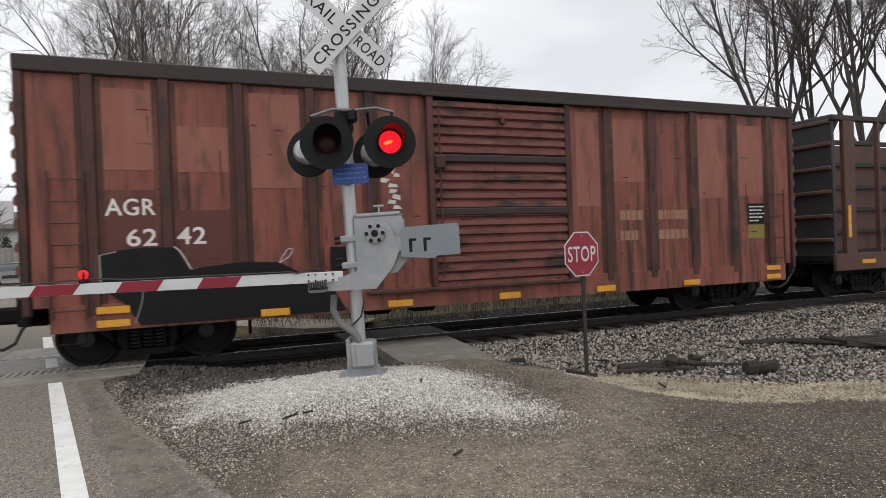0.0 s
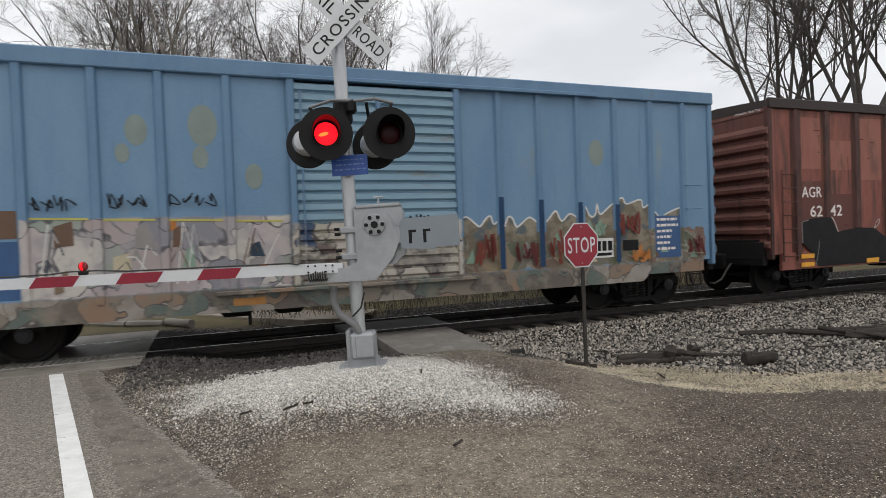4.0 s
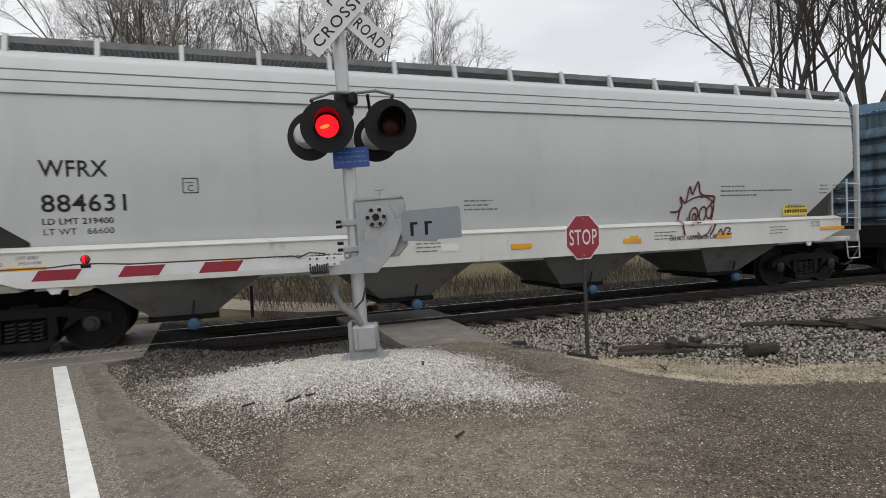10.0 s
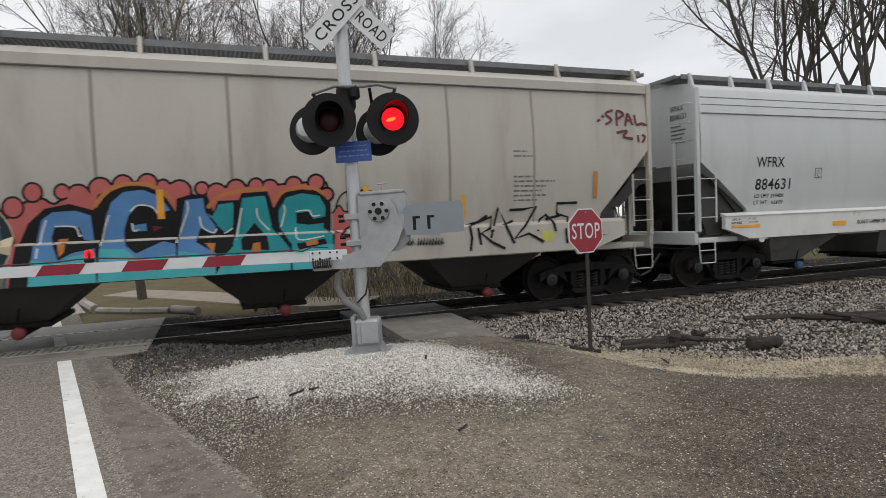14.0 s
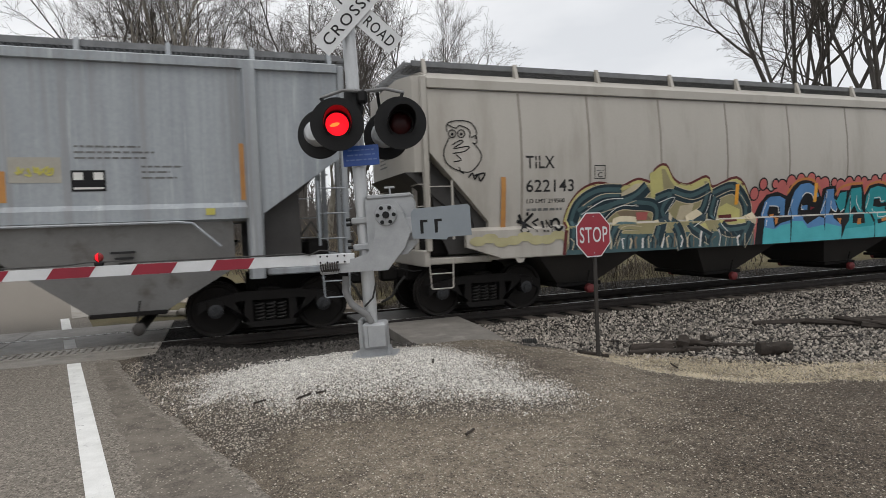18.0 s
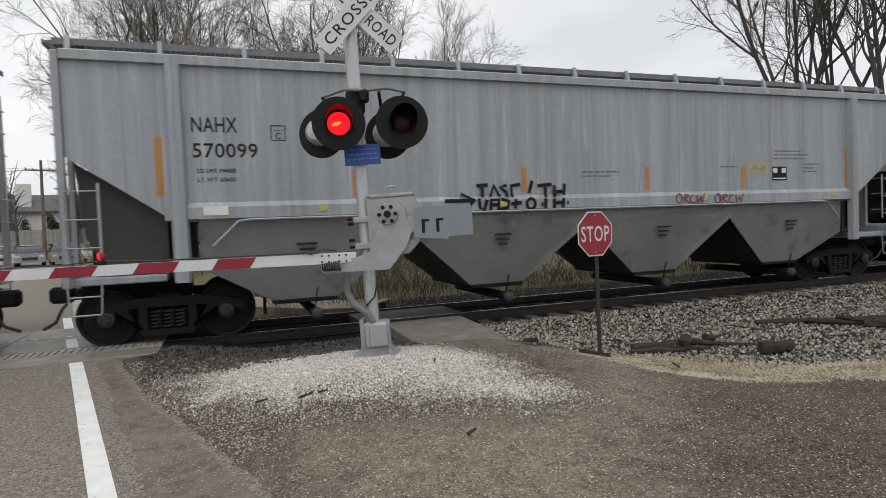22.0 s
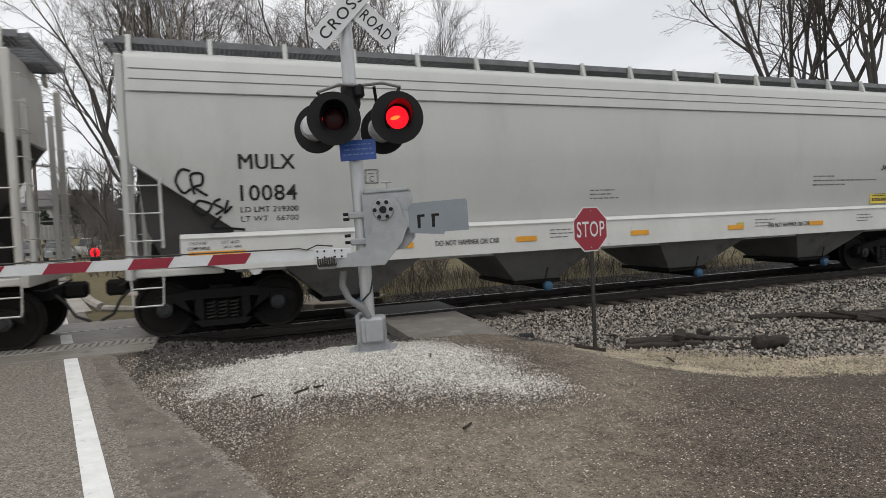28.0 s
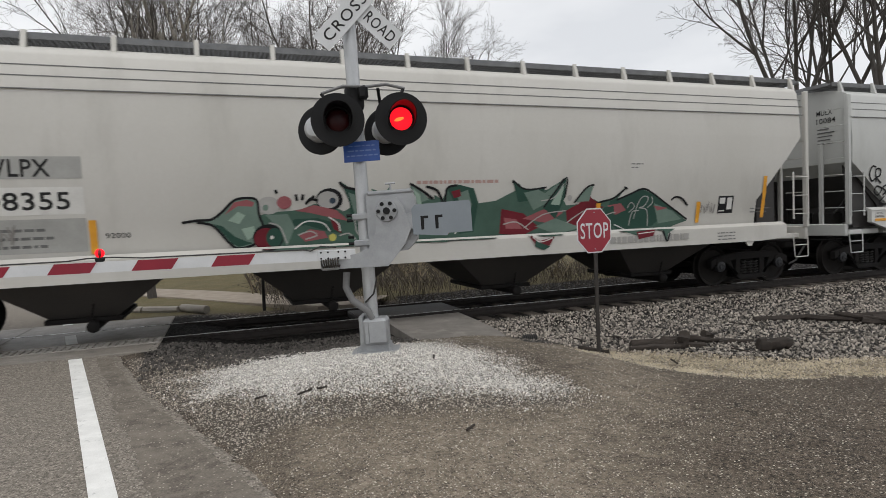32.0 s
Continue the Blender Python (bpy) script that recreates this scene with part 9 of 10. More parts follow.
# the second mural: rounded block letters, blue turning to teal, in a pink cloud
k = Sketch(pm, (2.4679, -0.3623, 7.7782, -0.4499, -4.4268, 3.6715, -0.1573, -0.0119))
BUBBLE = paint_mat("bubble_pink", (0.50, 0.135, 0.125))
cloud = [(-20, 600), (0, 470), (14, 380), (70, 326), (130, 308), (172, 326), (216, 300), (300, 286), (360, 262), (430, 256), (500, 264), (560, 262), (600, 290), (640, 302), (690, 280), (740, 270), (860, 266), (930, 262), (1000, 258), (1046, 280), (1056, 560)]
k.fill(cloud, BUBBLE, 0.8, "mural_ground")
k.line(cloud, 0.035, P_BLACK, 0.9)
for i, (x, y, r) in enumerate(((40, 338, 30), (104, 290, 27), (198, 288, 21), (250, 304, 36), (320, 280, 34), (392, 268, 30), (470, 262, 28), (520, 270, 18), (572, 288, 34), (643, 278, 18), (690, 294, 30), (752, 280, 28), (815, 268, 20), (860, 274, 22), (935, 266, 23), (1006, 258, 22), (1040, 296, 18), (8, 500, 16))):
    k.ring(x, y, r + 8, r + 7, P_BLACK, 0.6 if y > 262 and 210 < x < 1000 else 1.0)
    k.ring(x, y, r, r, BUBBLE, 1.1)
k.fill([(30, 600), (50, 468), (86, 390), (140, 342), (220, 326), (298, 346), (312, 296), (400, 266), (474, 272), (528, 306), (560, 350), (562, 310), (600, 298), (660, 300), (680, 350), (694, 316), (760, 314), (770, 292), (852, 286), (872, 340), (902, 290), (962, 280), (1026, 288), (1052, 330), (1052, 600)], P_BLACK, 1.4, "letter_edge")
for i, pts in enumerate(([(300, 336), (338, 290), (400, 264), (484, 268), (546, 312)], [(662, 340), (690, 306), (760, 286), (852, 280)], [(872, 320), (908, 284), (990, 274), (1046, 304)])):
    k.line(pts, 0.06, P_ORANGE, 1.8 + 0.05 * i)
FILLS = (
    ([(92, 600), (112, 440), (128, 376), (166, 350), (240, 345), (290, 362), (300, 446), (262, 442), (250, 404), (174, 400), (163, 434), (186, 506), (232, 480), (306, 466), (310, 600)], P_BLUE),
    ([(312, 600), (318, 470), (330, 390), (350, 322), (392, 286), (456, 279), (510, 300), (545, 346), (502, 360), (484, 336), (440, 331), (410, 366), (396, 412), (402, 456), (434, 482), (520, 442), (562, 452), (574, 600)], P_BLUE),
    ([(420, 392), (466, 386), (468, 414), (422, 416)], P_BLUE),
    ([(560, 600), (566, 452), (588, 312), (648, 306), (656, 352), (690, 392), (684, 424), (640, 404), (626, 446), (690, 482), (690, 600)], P_BLUE),
    ([(656, 352), (676, 364), (694, 326), (744, 320), (744, 404), (716, 418), (688, 394)], P_TEAL),
    ([(690, 600), (716, 486), (742, 458), (770, 306), (844, 298), (868, 400), (924, 470), (928, 600)], P_TEAL),
    ([(932, 600), (926, 452), (890, 402), (888, 342), (910, 304), (960, 290), (1018, 298), (1038, 332), (1034, 400), (1060, 424), (1064, 600)], P_TEAL))
for i, (pts, m) in enumerate(FILLS):
    k.fill(pts, m, 2.4 + 0.1 * i, "letter_fill")
    k.line(pts + pts[:1], 0.022, P_BLACK, 3.2 + 0.02 * i, "letter_edge", False)
for i, pts in enumerate(([(92, 600), (100, 506), (186, 514), (236, 492), (306, 482), (310, 600)], [(314, 600), (318, 470), (400, 470), (440, 504), (560, 484), (574, 600)], [(564, 600), (570, 476), (690, 492), (690, 600)], [(690, 600), (716, 500), (926, 480), (928, 600)], [(936, 600), (932, 470), (1062, 452), (1064, 600)])):
    k.fill(pts, P_CYAN, 3.4 + 0.05 * i, "letter_fill")
for i, pts in enumerate(([(172, 430), (200, 412), (216, 452), (186, 500)], [(768, 440), (812, 386), (850, 430), (858, 472), (770, 472)], [(944, 356), (984, 350), (1000, 374), (1038, 366), (1036, 386), (986, 392), (946, 388)], [(410, 376), (480, 366), (494, 396), (520, 398), (500, 418), (470, 420), (466, 386), (420, 388)], [(944, 452), (1034, 436), (1040, 452), (950, 472)])):
    k.fill(pts, P_BLACK, 3.8 + 0.05 * i, "letter_edge")
for i, pts in enumerate(([(182, 440), (214, 436), (206, 480), (190, 496)], [(806, 450), (828, 448), (830, 476), (800, 478)], [(654, 450), (686, 450), (680, 484)], [(972, 446), (1010, 438), (1012, 454), (976, 460)], [(486, 396), (520, 400), (490, 414)])):
    k.fill(pts, P_ORANGE if i != 4 else P_MAROON, 4.2 + 0.05 * i)
for i, pts in enumerate(([(118, 500), (128, 430), (146, 378)], [(172, 398), (236, 400), (250, 430), (258, 424)], [(322, 460), (330, 410), (346, 362)], [(414, 350), (440, 330), (484, 336), (504, 358), (520, 352)], [(562, 450), (580, 400), (598, 346), (596, 318)], [(636, 366), (644, 400), (680, 418), (690, 404)], [(752, 440), (770, 340)], [(818, 340), (824, 372), (860, 410)], [(896, 400), (908, 350), (904, 330)], [(944, 400), (950, 440), (1030, 428)], [(944, 350), (984, 346), (996, 364), (1020, 362)], [(716, 420), (742, 404)], [(420, 388), (424, 412), (440, 408)])):
    k.line(pts, 0.022, P_WHITE, 4.6 + 0.02 * i, "letter_light")

# the sketched bubble with pink hearts, and the black tag
k = Sketch(pm, (3.4055, -0.6869, 11.3755, -0.8118, -7.984, 2.8286, -0.2846, -0.019), 2.36)
GREYLINE = paint_mat("grey_line", (0.10, 0.095, 0.09))
for i, pts in enumerate(([(374, 232), (390, 182), (432, 146), (560, 140), (622, 176), (662, 228), (672, 284), (640, 336), (430, 352), (372, 330)], [(440, 220), (446, 190), (480, 182), (494, 214), (470, 234), (442, 222)], [(500, 190), (520, 230), (506, 250)], [(556, 210), (552, 166), (586, 152), (602, 190), (592, 214)], [(612, 250), (650, 220), (712, 196)], [(640, 210), (690, 188), (712, 194)], [(650, 230), (700, 210), (716, 226)])):
    k.line(pts, 0.028, GREYLINE if i else P_BLACK, 2 + 0.1 * i)
heart = [(358, 250), (394, 210), (426, 240), (470, 234), (502, 246), (488, 292), (440, 322), (404, 360), (496, 364), (500, 440), (372, 440), (366, 330)]
k.fill(heart, BUBBLE, 3.0)
k.line(heart, 0.03, P_BLACK, 3.2)
for x, y, rx, ry in ((570, 242, 31, 34), (638, 306, 34, 36), (526, 310, 26, 24), (566, 402, 34, 28)):
    k.ring(x, y, rx + 6, ry + 6, P_BLACK, 3.4)
    k.ring(x, y, rx, ry, BUBBLE, 3.6)
for i, pts in enumerate(([(696, 322), (716, 260), (706, 320)], [(740, 240), (732, 330)], [(772, 250), (736, 290), (784, 334)], [(760, 260), (794, 270), (790, 312), (756, 322)])):
    k.line(pts, 0.024, GREYLINE, 3 + 0.1 * i, "tag_stroke")
for i in range(19):
    x = 660 + 16 * i
    if i != 9:
        k.line([(x, 402 - 0.02 * (x - 660)), (x + 4, 368 - 0.02 * (x - 660)), (x + 12, 398 - 0.02 * (x - 660))], 0.026, P_BLACK, 3 + 0.02 * i, "tag_stroke", False)
k = Sketch(pm, (3.5583, -0.5223, 12.6265, -0.6487, -6.3826, 4.785, -0.2268, -0.0172))
for i, pts in enumerate(([(328, 484), (372, 470), (396, 452)], [(344, 482), (350, 512), (346, 546)], [(366, 486), (374, 530)], [(362, 474), (408, 456), (398, 486), (374, 500), (404, 524), (438, 540)], [(400, 512), (424, 432), (440, 480), (462, 526)], [(400, 496), (466, 466)], [(454, 438), (490, 436), (526, 428), (490, 480), (462, 514), (500, 500), (540, 522)], [(524, 494), (536, 464), (552, 450), (566, 472), (572, 494)], [(552, 462), (590, 452)], [(634, 418), (580, 420), (582, 448), (612, 456), (598, 492), (602, 526)])):
    k.line(pts, 0.05, P_BLACK, 4 + 0.1 * i, "tag_stroke", False)
pm.done()
p.bars(15.65, 2.52, [0.45, 0.9, 0.7, 0.6, 0.7, 0.5], DECAL, 0.045, 0.09, seed=21)
p.bars(15.65, 3.0, [0.3, 0.4], DECAL, 0.04, 0.09, seed=22)
WINE = paint_mat("wine_spray", (0.16, 0.045, 0.06))
for i, pts in enumerate(([(17.55, 3.62), (17.62, 3.66)], [(17.95, 3.86), (17.76, 3.78), (17.90, 3.66), (17.74, 3.56)], [(18.02, 3.54), (18.04, 3.84), (18.20, 3.78), (18.04, 3.68)], [(18.22, 3.54), (18.30, 3.80), (18.40, 3.56)], [(18.24, 3.66), (18.40, 3.66)], [(18.46, 3.78), (18.50, 3.58), (18.64, 3.60), (18.76, 3.56)], [(17.66, 3.74), (17.72, 3.70)], [(18.0, 3.40), (18.26, 3.44), (18.16, 3.32), (18.40, 3.28)], [(18.52, 3.36), (18.54, 3.22)], [(18.62, 3.36), (18.70, 3.32), (18.62, 3.2)])):
    p.stroke(pts, 0.05, WINE, 1 + 0.1 * i, "tag_stroke")
p.bars(4.2 + 13.0, 1.40, [0.4, 0.5], DECAL, 0.03, 0.07, layer=1, seed=23)
part("data_plate", Shape().box(16.4, 16.65, -1.553, -1.5465, 1.28, 1.48), P_YELLOW, TILX)
p.done()

# streaked hopper
p = Painter(NAHX, "flat", 0.978, 0.165)
p.text("NAHX", 1.74, 3.34, 2.44, 3.58, DECAL, 0.012)
p.text("570099", 1.74, 2.94, 2.74, 3.17, DECAL, 0.012)
p.text("LD LMT 194400", 1.80, 2.70, 2.38, 2.77, DECAL, 0.003)
p.text("LT WT 68600", 1.80, 2.56, 2.38, 2.63, DECAL, 0.003)
plate_c(p, 2.96, 3.22, 3.20, 3.47)
for u, z0, z1 in ((1.19, 2.35, 3.25), (4.30, 2.28, 2.73), (7.62, 2.30, 2.76), (10.55, 2.30, 2.76), (13.2, 2.3, 2.75), (16.55, 2.28, 3.18)):
    p.rect(u, z0, u + 0.11, z1, AMBER, 1, "amber_bar")
q = Painter(NAHX, "flat")
k = Sketch(q, (9.21, -0.5414, 4.6813, -1.0056, -10.198, 2.9365, -0.3482, -0.0236), 2.26, 28)
for i, pts in enumerate(([(300, 166), (412, 163)], [(362, 138), (412, 163), (378, 197)], [(422, 106), (464, 103)], [(442, 105), (440, 150)], [(426, 156), (430, 190), (446, 200), (456, 160)], [(468, 150), (486, 104), (502, 150)], [(470, 202), (470, 162), (500, 160), (498, 200)], [(470, 180), (500, 180)], [(534, 104), (510, 112), (532, 130), (530, 150)], [(508, 158), (536, 166), (534, 190), (504, 198)],
                         [(584, 100), (550, 106), (548, 150)], [(544, 176), (584, 172)], [(562, 158), (560, 194)], [(628, 86), (616, 134)], [(648, 106), (700, 100)], [(676, 104), (672, 150)], [(672, 156), (672, 192)], [(710, 104), (704, 150)], [(748, 98), (738, 142)], [(706, 130), (740, 127)], [(704, 156), (704, 192)], [(738, 154), (736, 190)], [(704, 172), (738, 170)], [(656, 178), (664, 177)], [(750, 172), (757, 171)])):
    k.line(pts, 0.068, P_BLACK, 2 + 0.05 * i, "tag_stroke", False)
k.ring(618, 176, 15, 20, P_BLACK, 3.4, 0.06)
m = paint_mat("faded_red_spray", (0.20, 0.06, 0.06))
for c in (1156, 1300):
    k.ring(c + 10, 156, 10, 17, m, 2.0, 0.028)
    for i, pts in enumerate(([(28, 174), (30, 142), (46, 146), (32, 156), (48, 174)], [(66, 142), (52, 152), (54, 170), (70, 170)], [(76, 142), (80, 172), (90, 150), (96, 172), (104, 136)])):
        k.line([(c + X, Y) for X, Y in pts], 0.028, m, 2.2 + 0.1 * i, "tag_stroke")
q.done()
p.rect(13.35, 2.58, 14.02, 2.95, paint_mat("beige_patch", (0.40, 0.38, 0.33)), 1, "paint_patch")
scribble(p, 13.45, 2.68, 13.95, 2.82, P_YELLOW, 66, 0.025, 5, 2)
p.rect(14.14, 2.45, 14.60, 2.76, P_BLACK, 1, "placard")
for a in ((14.17, 2.62, 14.30, 2.73), (14.44, 2.62, 14.57, 2.73), (14.17, 2.48, 14.57, 2.51)):
    p.rect(*a, P_WHITE, 2, "placard_mark")
p.bars(14.2, 3.1, [0.9, 1.1, 1.0], DECAL, 0.04, 0.085, seed=31)
p.bars(15.1, 2.8, [0.6, 0.4, 0.5], DECAL, 0.04, 0.085, seed=32)
p.bars(9.0, 2.66, [0.9, 0.7], DECAL, 0.04, 0.085, seed=33)
p.bars(12.6, 2.75, [0.5], DECAL, 0.04, 0.085, seed=34)
for i, c in enumerate((3.55, 7.2, 10.95, 14.6)):
    s = Shape()
    for k in range(3):
        s.box(c - 0.16 + 0.05 * k, c + 0.18 - 0.03 * k, -1.47 + 0.03 * k, -1.44 + 0.03 * k, 1.50 - k * 0.09, 1.535 - k * 0.09)
    part("stencil_bar", s, DECAL, NAHX)
for u in (3.7, 7.1, 12.0, 16.0):
    p.rect(u, 2.05, u + 0.14, 2.15, P_YELLOW, 1, "placard", True)
part("number_plate", Shape().box(1.98, 2.35, -1.565, -1.553, 2.03, 2.17), WHITE, NAHX)
p.done()

# off-white hopper with the long mural
p = Painter(WLPX, "round", 1.0, 0.0, 1.36)
plate = paint_mat("grey_panel", (0.40, 0.40, 0.38))
p.rect(3.05, 2.58, 4.42, 2.9, plate, 0, "paint_patch")
p.rect(2.95, 2.06, 4.42, 2.46, P_WHITE, 0, "paint_patch")
p.rect(2.9, 1.5, 4.42, 2.0, plate, 0, "paint_patch")
p.text("WLPX", 3.16, 2.61, 4.02, 2.86, DECAL, 0.014, 1)
p.text("08355", 3.18, 2.13, 4.24, 2.39, DECAL, 0.014, 1)
p.bars(3.0, 1.82, [0.9, 1.0, 0.9], DECAL, 0.06, 0.12, 1, seed=41)
scribble(p, 3.0, 1.6, 3.6, 1.95, P_GREYT, 67, 0.02, 4, 2)
p.text("92000", 4.66, 1.68, 5.0, 1.76, DECAL, 0.003, 1)
for u, z0, z1 in ((4.45, 1.45, 1.96), (9.30, 1.45, 2.0), (13.38, 1.45, 1.98), (15.94, 1.5, 1.95), (17.80, 1.55, 2.48)):
    p.rect(u, z0, u + 0.10, z1, YELLOW, 7, "amber_bar", True)


SAGE = paint_mat("sage_spray", (0.17, 0.24, 0.20))
DEEP = paint_mat("deep_green_spray", (0.032, 0.082, 0.062))
ROSE = paint_mat("rose_spray", (0.33, 0.11, 0.12))
MINT = paint_mat("mint_spray", (0.34, 0.45, 0.37))
DULL = paint_mat("dull_green_spray", (0.075, 0.135, 0.105))
OFFWHITE = paint_mat("chalk_spray", (0.42, 0.41, 0.39))
k = Sketch(p, (5.1383, -0.593, 5.7067, -0.7922, -8.0272, 2.8238, -0.2745, -0.0205), 2.55)
h = Sketch(p, (6.0297, -0.6958, 9.9666, -0.9296, -9.4197, 3.0, -0.3221, -0.0241), 2.35)
# the long body, in two lengths
k.fill([(440, 265), (520, 246), (620, 240), (680, 230), (740, 206), (800, 206), (860, 226), (900, 242), (936, 222), (905, 140), (880, 100), (930, 128), (1000, 150), (1046, 190), (1072, 165), (1040, 130), (1110, 152), (1140, 120), (1136, 205), (1200, 160), (1250, 145), (1245, 105), (1300, 140), (1350, 180), (1440, 185), (1440, 390), (1300, 392), (1100, 400), (950, 410), (800, 420), (640, 436), (520, 436), (440, 410)], DULL, 0.9, "mural_ground")
h.fill([(0, 195), (40, 215), (60, 165), (120, 150), (190, 166), (216, 232), (300, 220), (400, 170), (372, 136), (410, 145), (430, 196), (470, 165), (540, 172), (620, 125), (610, 190), (640, 240), (700, 235), (740, 152), (752, 205), (800, 226), (850, 214), (925, 158), (880, 215), (932, 196), (1000, 166), (1050, 188), (1100, 222), (1160, 256), (1225, 306), (1160, 330), (1112, 362), (1104, 396), (1086, 352), (1040, 345), (960, 372), (900, 356), (820, 350), (700, 352), (560, 380), (450, 372), (200, 394), (0, 400)], DULL, 0.9, "mural_ground")
# leaf at the tail end
leaf = [(28, 302), (110, 290), (190, 284), (250, 244), (310, 190), (380, 178), (432, 190), (446, 262), (470, 330), (430, 402), (340, 428), (290, 402), (240, 352), (190, 312), (110, 299)]
k.fill(leaf, SAGE, 1.2, "mural_ground")
k.line(leaf, 0.04, P_BLACK, 1.9)
for i, (pts, m) in enumerate((([(200, 306), (250, 350), (300, 402), (340, 420), (420, 400), (380, 392), (320, 370), (250, 318)], DEEP), ([(230, 288), (318, 222), (380, 226), (402, 282), (350, 330), (280, 310)], SAGE), ([(280, 290), (330, 246), (372, 262), (340, 306)], MINT), ([(352, 330), (420, 316), (430, 360), (386, 386)], MINT), ([(310, 200), (380, 186), (420, 200), (410, 220), (330, 218), (260, 262)], ROSE))):
    k.fill(pts, m, 1.3 + 0.1 * i)
# horns, the eye, the round face and the ball
for i, (x, y, rx, ry, m) in enumerate(((496, 215, 62, 44, OFFWHITE), (480, 225, 16, 15, SAGE), (580, 200, 40, 32, ROSE), (820, 185, 72, 56, P_BLACK), (812, 186, 58, 42, OFFWHITE), (838, 190, 17, 15, P_NAVY), (498, 372, 84, 66, P_BLACK), (486, 378, 66, 54, P_MAROON), (530, 372, 44, 48, DEEP), (518, 372, 10, 10, P_WHITE), (845, 370, 20, 19, P_YELLOW))):
    k.ring(x, y, rx, ry, m, 2.0 + 0.1 * i)
for i, (pts, m) in enumerate((([(880, 100), (930, 128), (1000, 152), (1046, 192), (1020, 260), (990, 330), (940, 280), (930, 200)], DEEP), ([(920, 150), (990, 170), (1010, 220), (960, 260)], SAGE), ([(1246, 106), (1300, 140), (1350, 182), (1300, 200), (1260, 190)], SAGE), ([(1262, 130), (1300, 160), (1316, 230), (1290, 220)], MINT), ([(1040, 132), (1110, 152), (1140, 122), (1130, 236), (1080, 220)], DULL), ([(1060, 150), (1100, 160), (1090, 240)], ROSE), ([(1140, 216), (1210, 160), (1250, 160), (1230, 250), (1170, 240)], ROSE),
                           ([(560, 330), (640, 280), (760, 276), (860, 300), (900, 350), (820, 340), (700, 310)], DEEP), ([(660, 360), (720, 330), (800, 340), (820, 372), (700, 392)], ROSE), ([(640, 240), (740, 212), (860, 236), (930, 290), (820, 270), (720, 250)], ROSE), ([(480, 262), (600, 256), (640, 320), (600, 420), (560, 330)], SAGE), ([(1250, 260), (1290, 300), (1400, 280), (1430, 320), (1300, 350), (1250, 320)], P_MAROON), ([(1060, 300), (1180, 250), (1200, 330), (1080, 370)], DEEP), ([(830, 280), (880, 300), (890, 350), (850, 330)], P_MAROON))):
    k.fill(pts, m, 3.2 + 0.06 * i)
for i, pts in enumerate(([(640, 330), (700, 292), (790, 300), (830, 340)], [(880, 362), (930, 350), (970, 380)], [(960, 280), (972, 340), (1000, 370)], [(1040, 330), (1110, 280), (1190, 262)], [(1070, 380), (1120, 350), (1160, 300)], [(1262, 300), (1290, 340), (1350, 300), (1420, 290)], [(820, 270), (870, 300), (884, 340)], [(500, 300), (560, 320), (600, 400)], [(660, 360), (720, 340), (760, 360), (700, 380)])):
    k.line(pts, 0.024, OFFWHITE if i % 3 else P_WHITE, 4.4 + 0.03 * i, "letter_light")
for i, pts in enumerate(([(640, 160), (648, 192)], [(680, 160), (674, 188)], [(694, 208), (720, 184), (760, 190)], [(708, 190), (740, 168)], [(872, 98), (900, 124), (1000, 146), (1046, 190)], [(1136, 214), (1200, 152), (1244, 148)], [(1244, 106), (1310, 140), (1370, 180)], [(1330, 120), (1390, 140), (1424, 200)], [(530, 138), (540, 156)])):
    k.line(pts, 0.045, P_BLACK, 4.8 + 0.03 * i)
for i, (pts, m) in enumerate((([(60, 165), (120, 150), (190, 168), (212, 240), (200, 360), (130, 370), (110, 250)], DEEP), ([(110, 190), (160, 172), (184, 240), (150, 330), (128, 260)], SAGE), ([(0, 240), (60, 230), (110, 300), (80, 370), (0, 350)], ROSE), ([(10, 290), (60, 270), (90, 310), (40, 350)], MINT), ([(80, 180), (120, 170), (130, 200), (96, 210)], P_MAROON), ([(520, 196), (600, 140), (616, 128), (608, 196)], SAGE), ([(700, 236), (736, 160), (756, 206), (800, 232), (780, 330), (700, 330)], P_MAROON), ([(700, 210), (736, 156), (748, 210)], DEEP), ([(700, 270), (760, 262), (790, 300), (720, 310)], ROSE),
                           ([(850, 220), (1000, 170), (1060, 196), (1150, 256), (1060, 330), (900, 350), (830, 300)], DEEP), ([(1060, 230), (1150, 262), (1200, 300), (1090, 320)], SAGE), ([(840, 240), (900, 230), (930, 260), (860, 290)], ROSE), ([(1060, 240), (1130, 250), (1080, 262)], ROSE), ([(960, 358), (1050, 344), (1040, 374), (970, 390)], P_MAROON), ([(446, 366), (500, 400), (570, 380), (548, 420), (480, 420)], P_MAROON), ([(480, 400), (550, 424), (520, 440), (476, 424)], DEEP), ([(776, 356), (830, 352), (824, 396), (784, 392)], ROSE))):
    h.fill(pts, m, 3.2 + 0.05 * i)
for i, pts in enumerate(([(690, 260), (760, 250), (800, 226), (860, 210), (900, 180), (925, 160)], [(880, 215), (930, 195), (1000, 166), (1050, 186), (1104, 222), (1226, 300)], [(1140, 216), (1158, 202), (1190, 208), (1216, 236)], [(1196, 210), (1222, 240)], [(1086, 352), (1104, 398), (1118, 360)], [(52, 240), (60, 166), (110, 152)], [(372, 136), (396, 150), (412, 190)], [(600, 150), (622, 124), (612, 190)], [(776, 380), (800, 402), (830, 386)], [(912, 158), (928, 168)])):
    h.line(pts, 0.04, P_BLACK, 4.4 + 0.03 * i)
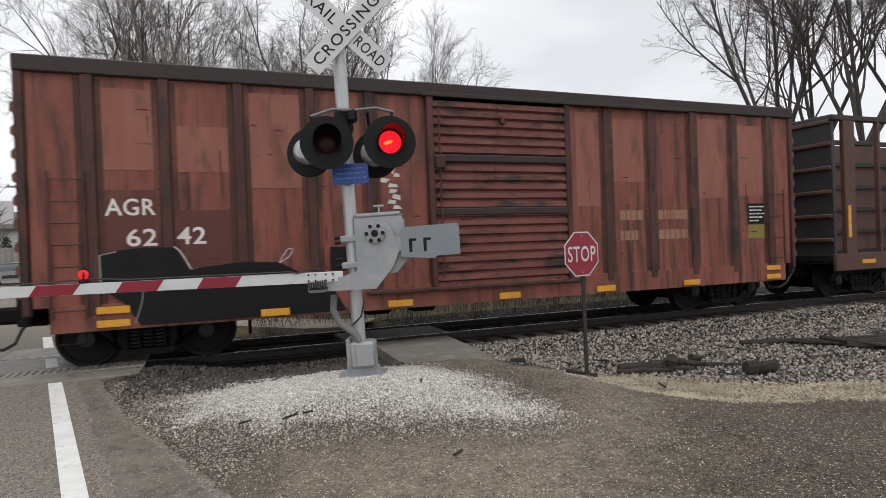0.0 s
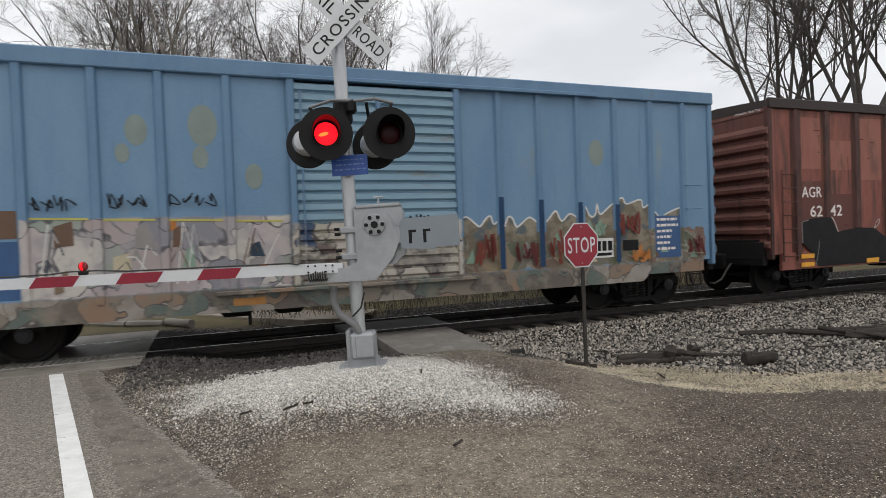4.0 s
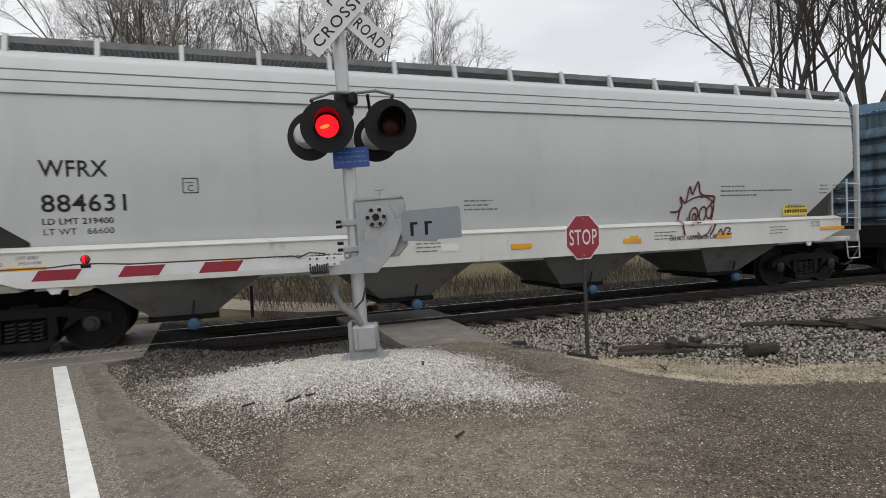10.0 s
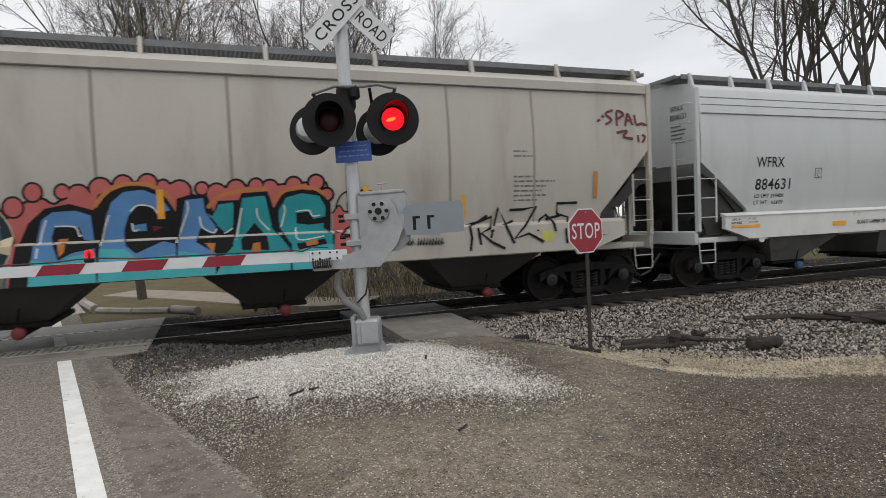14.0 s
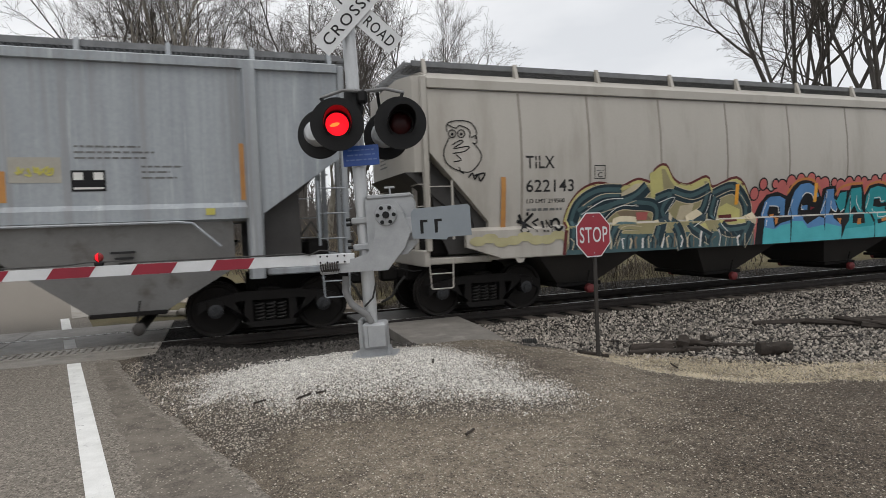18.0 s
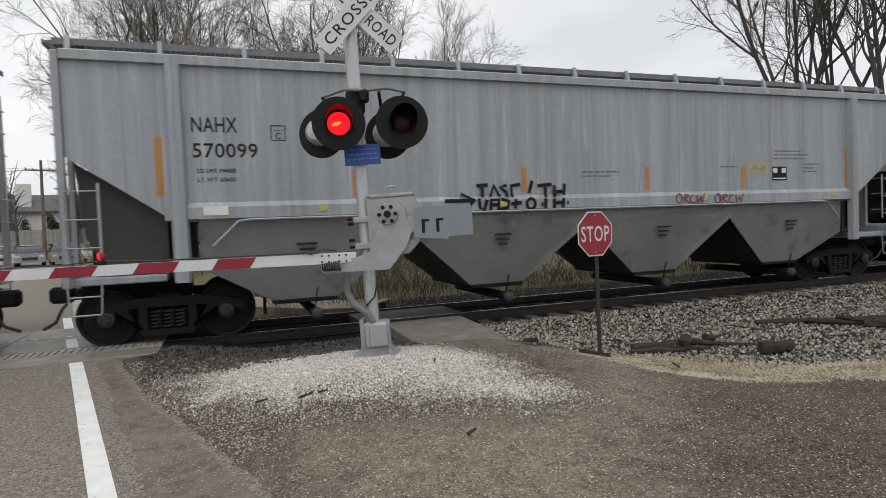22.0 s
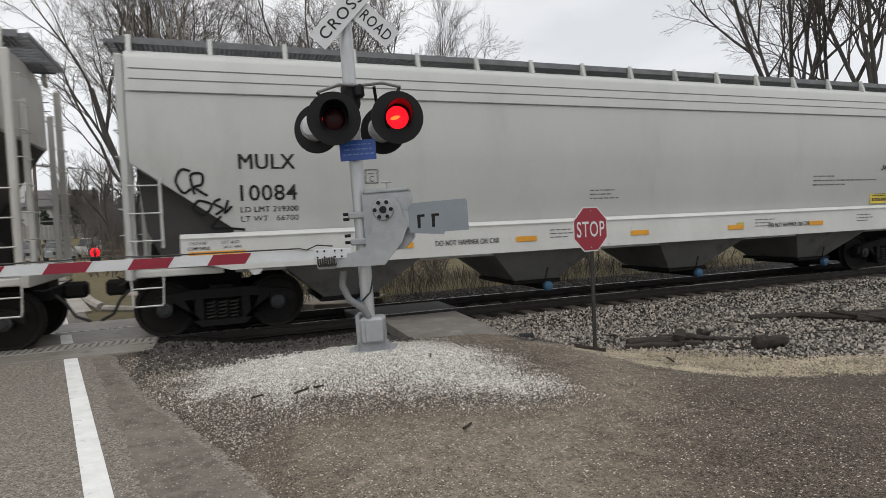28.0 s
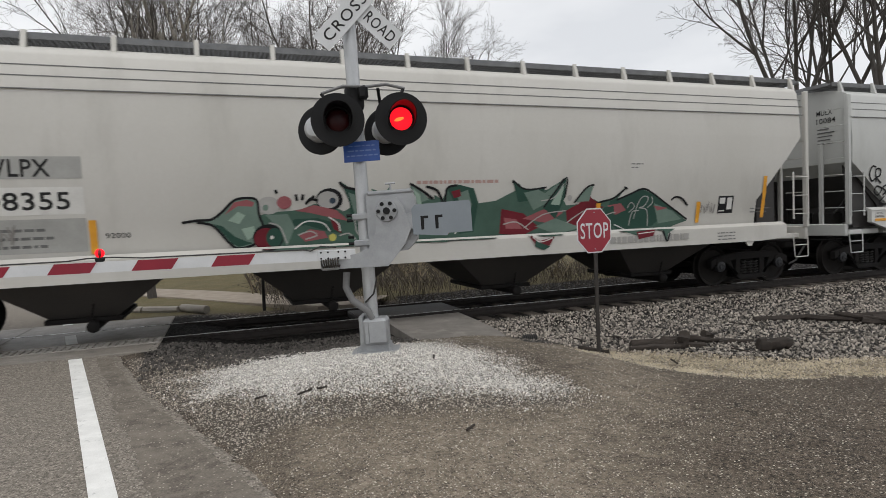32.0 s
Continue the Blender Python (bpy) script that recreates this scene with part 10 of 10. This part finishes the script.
for i, pts in enumerate(([(935, 250), (950, 226), (968, 246), (944, 270)], [(970, 300), (984, 230), (1006, 200), (1030, 206), (1016, 240), (990, 250)], [(990, 250), (1030, 262), (1040, 330)], [(950, 330), (960, 270), (990, 262)], [(1046, 200), (1052, 226), (1030, 250)], [(10, 300), (60, 282), (90, 300)], [(112, 230), (128, 330), (110, 370)], [(800, 330), (860, 320), (940, 350)], [(706, 320), (760, 330), (830, 310)], [(458, 372), (500, 404), (560, 386)], [(968, 366), (1044, 356)])):
    h.line(pts, 0.02, OFFWHITE if i < 5 else P_WHITE, 4.9 + 0.03 * i, "letter_light")
# the middle of the mural
k = Sketch(p, (3.5789, -0.7447, 11.3863, -0.8011, -8.0553, 2.7305, -0.276, -0.022), 1.0, 0, 300)
for i, (pts, m) in enumerate((([(20, 335), (60, 356), (122, 350), (92, 378), (40, 384)], DEEP), ([(56, 362), (100, 354), (150, 376), (90, 402)], SAGE), ([(-10, 400), (60, 410), (112, 442), (60, 462), (-10, 458)], P_MAROON), ([(58, 422), (120, 400), (182, 406), (140, 432)], ROSE), ([(120, 396), (150, 362), (182, 328), (182, 372), (160, 422)], DEEP), ([(140, 388), (166, 352), (178, 344), (168, 390)], MINT), ([(190, 402), (240, 380), (302, 392), (262, 432), (200, 442)], P_MAROON), ([(214, 382), (246, 350), (266, 344), (256, 380)], SAGE), ([(250, 402), (332, 390), (342, 432), (262, 452)], DEEP), ([(100, 440), (160, 420), (240, 440), (170, 458)], SAGE), ([(0, 420), (40, 424), (60, 446), (10, 446)], ROSE))):
    k.fill(pts, m, 5.2 + 0.05 * i)
for i, pts in enumerate(([(66, 444), (120, 412), (190, 402)], [(0, 436), (40, 430), (80, 448)], [(196, 430), (250, 400), (300, 398)], [(110, 380), (150, 372), (176, 340)], [(262, 440), (310, 412), (340, 404)])):
    k.line(pts, 0.022, OFFWHITE, 5.9 + 0.03 * i, "letter_light")
for i, pts in enumerate(([(18, 333), (60, 354), (124, 349)], [(120, 396), (150, 360), (184, 326), (182, 372)], [(212, 384), (244, 350), (268, 342)])):
    k.line(pts, 0.035, P_BLACK, 6.1 + 0.03 * i)
k.ring(197, 373, 7, 7, OFFWHITE, 6.3)
p.rect(16.55, 1.68, 16.98, 2.06, P_BLACK, 1, "placard")
for a in ((16.59, 1.89, 16.74, 2.02), (16.80, 1.76, 16.94, 2.02), (16.59, 1.72, 16.74, 1.745)):
    p.rect(*a, P_WHITE, 2, "placard_mark")
scribble(p, 16.03, 1.68, 16.46, 1.95, P_GREYT, 68, 0.015, 5, 1)
p.bars(17.5, 1.75, [0.6, 0.5], DECAL, 0.035, 0.08, seed=42)
p.bars(16.4, 1.24, [0.5, 0.5, 0.5], DECAL, 0.035, 0.07, seed=43)
p.bars(14.2, 2.75, [0.3, 0.2], DECAL, 0.03, 0.07, seed=44)
p.bars(9.6, 2.42, [1.6], paint_mat("faint_red", (0.45, 0.30, 0.27)), 0.06, 0.1, seed=45)
p.bars(13.6, 1.16, [2.0], paint_mat("faint_grey_tag", (0.36, 0.35, 0.33)), 0.13, 0.2, 1, True, seed=46)
p.done()



# ---- what moves ----
def train_at(t):
    for (t0, s0), (t1, s1) in zip(TRAIN, TRAIN[1:]):
        if t <= t1:
            return s0 + (s1 - s0) * (t - t0) / (t1 - t0)
    return TRAIN[-1][1]


def motions():
    for car, off in PLACE:
        walk(car, [(t, LINE_POSE @ pose(s + off, 0, 0)) for t, s in TRAIN])
    steps = [i * 0.15 for i in range(214)] + [32.0]
    for w, u, r in WHEELSETS:
        walk(w, [(t, pose(u, 0, r, 0, math.degrees((train_at(t) % (2 * math.pi * r * 50)) / r), 0)) for t in steps])
    # the flashers alternate: added drums turn lit or dark faces forward instead of switching
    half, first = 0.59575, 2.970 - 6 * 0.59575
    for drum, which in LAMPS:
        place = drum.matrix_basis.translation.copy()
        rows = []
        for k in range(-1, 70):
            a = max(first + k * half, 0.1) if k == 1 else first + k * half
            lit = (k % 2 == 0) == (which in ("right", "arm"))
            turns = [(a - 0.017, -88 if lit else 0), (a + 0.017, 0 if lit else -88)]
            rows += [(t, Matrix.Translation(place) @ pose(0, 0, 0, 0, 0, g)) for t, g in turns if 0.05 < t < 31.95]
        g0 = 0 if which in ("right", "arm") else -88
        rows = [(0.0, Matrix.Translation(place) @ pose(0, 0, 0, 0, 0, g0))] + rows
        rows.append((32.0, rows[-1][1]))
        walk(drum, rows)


motions()
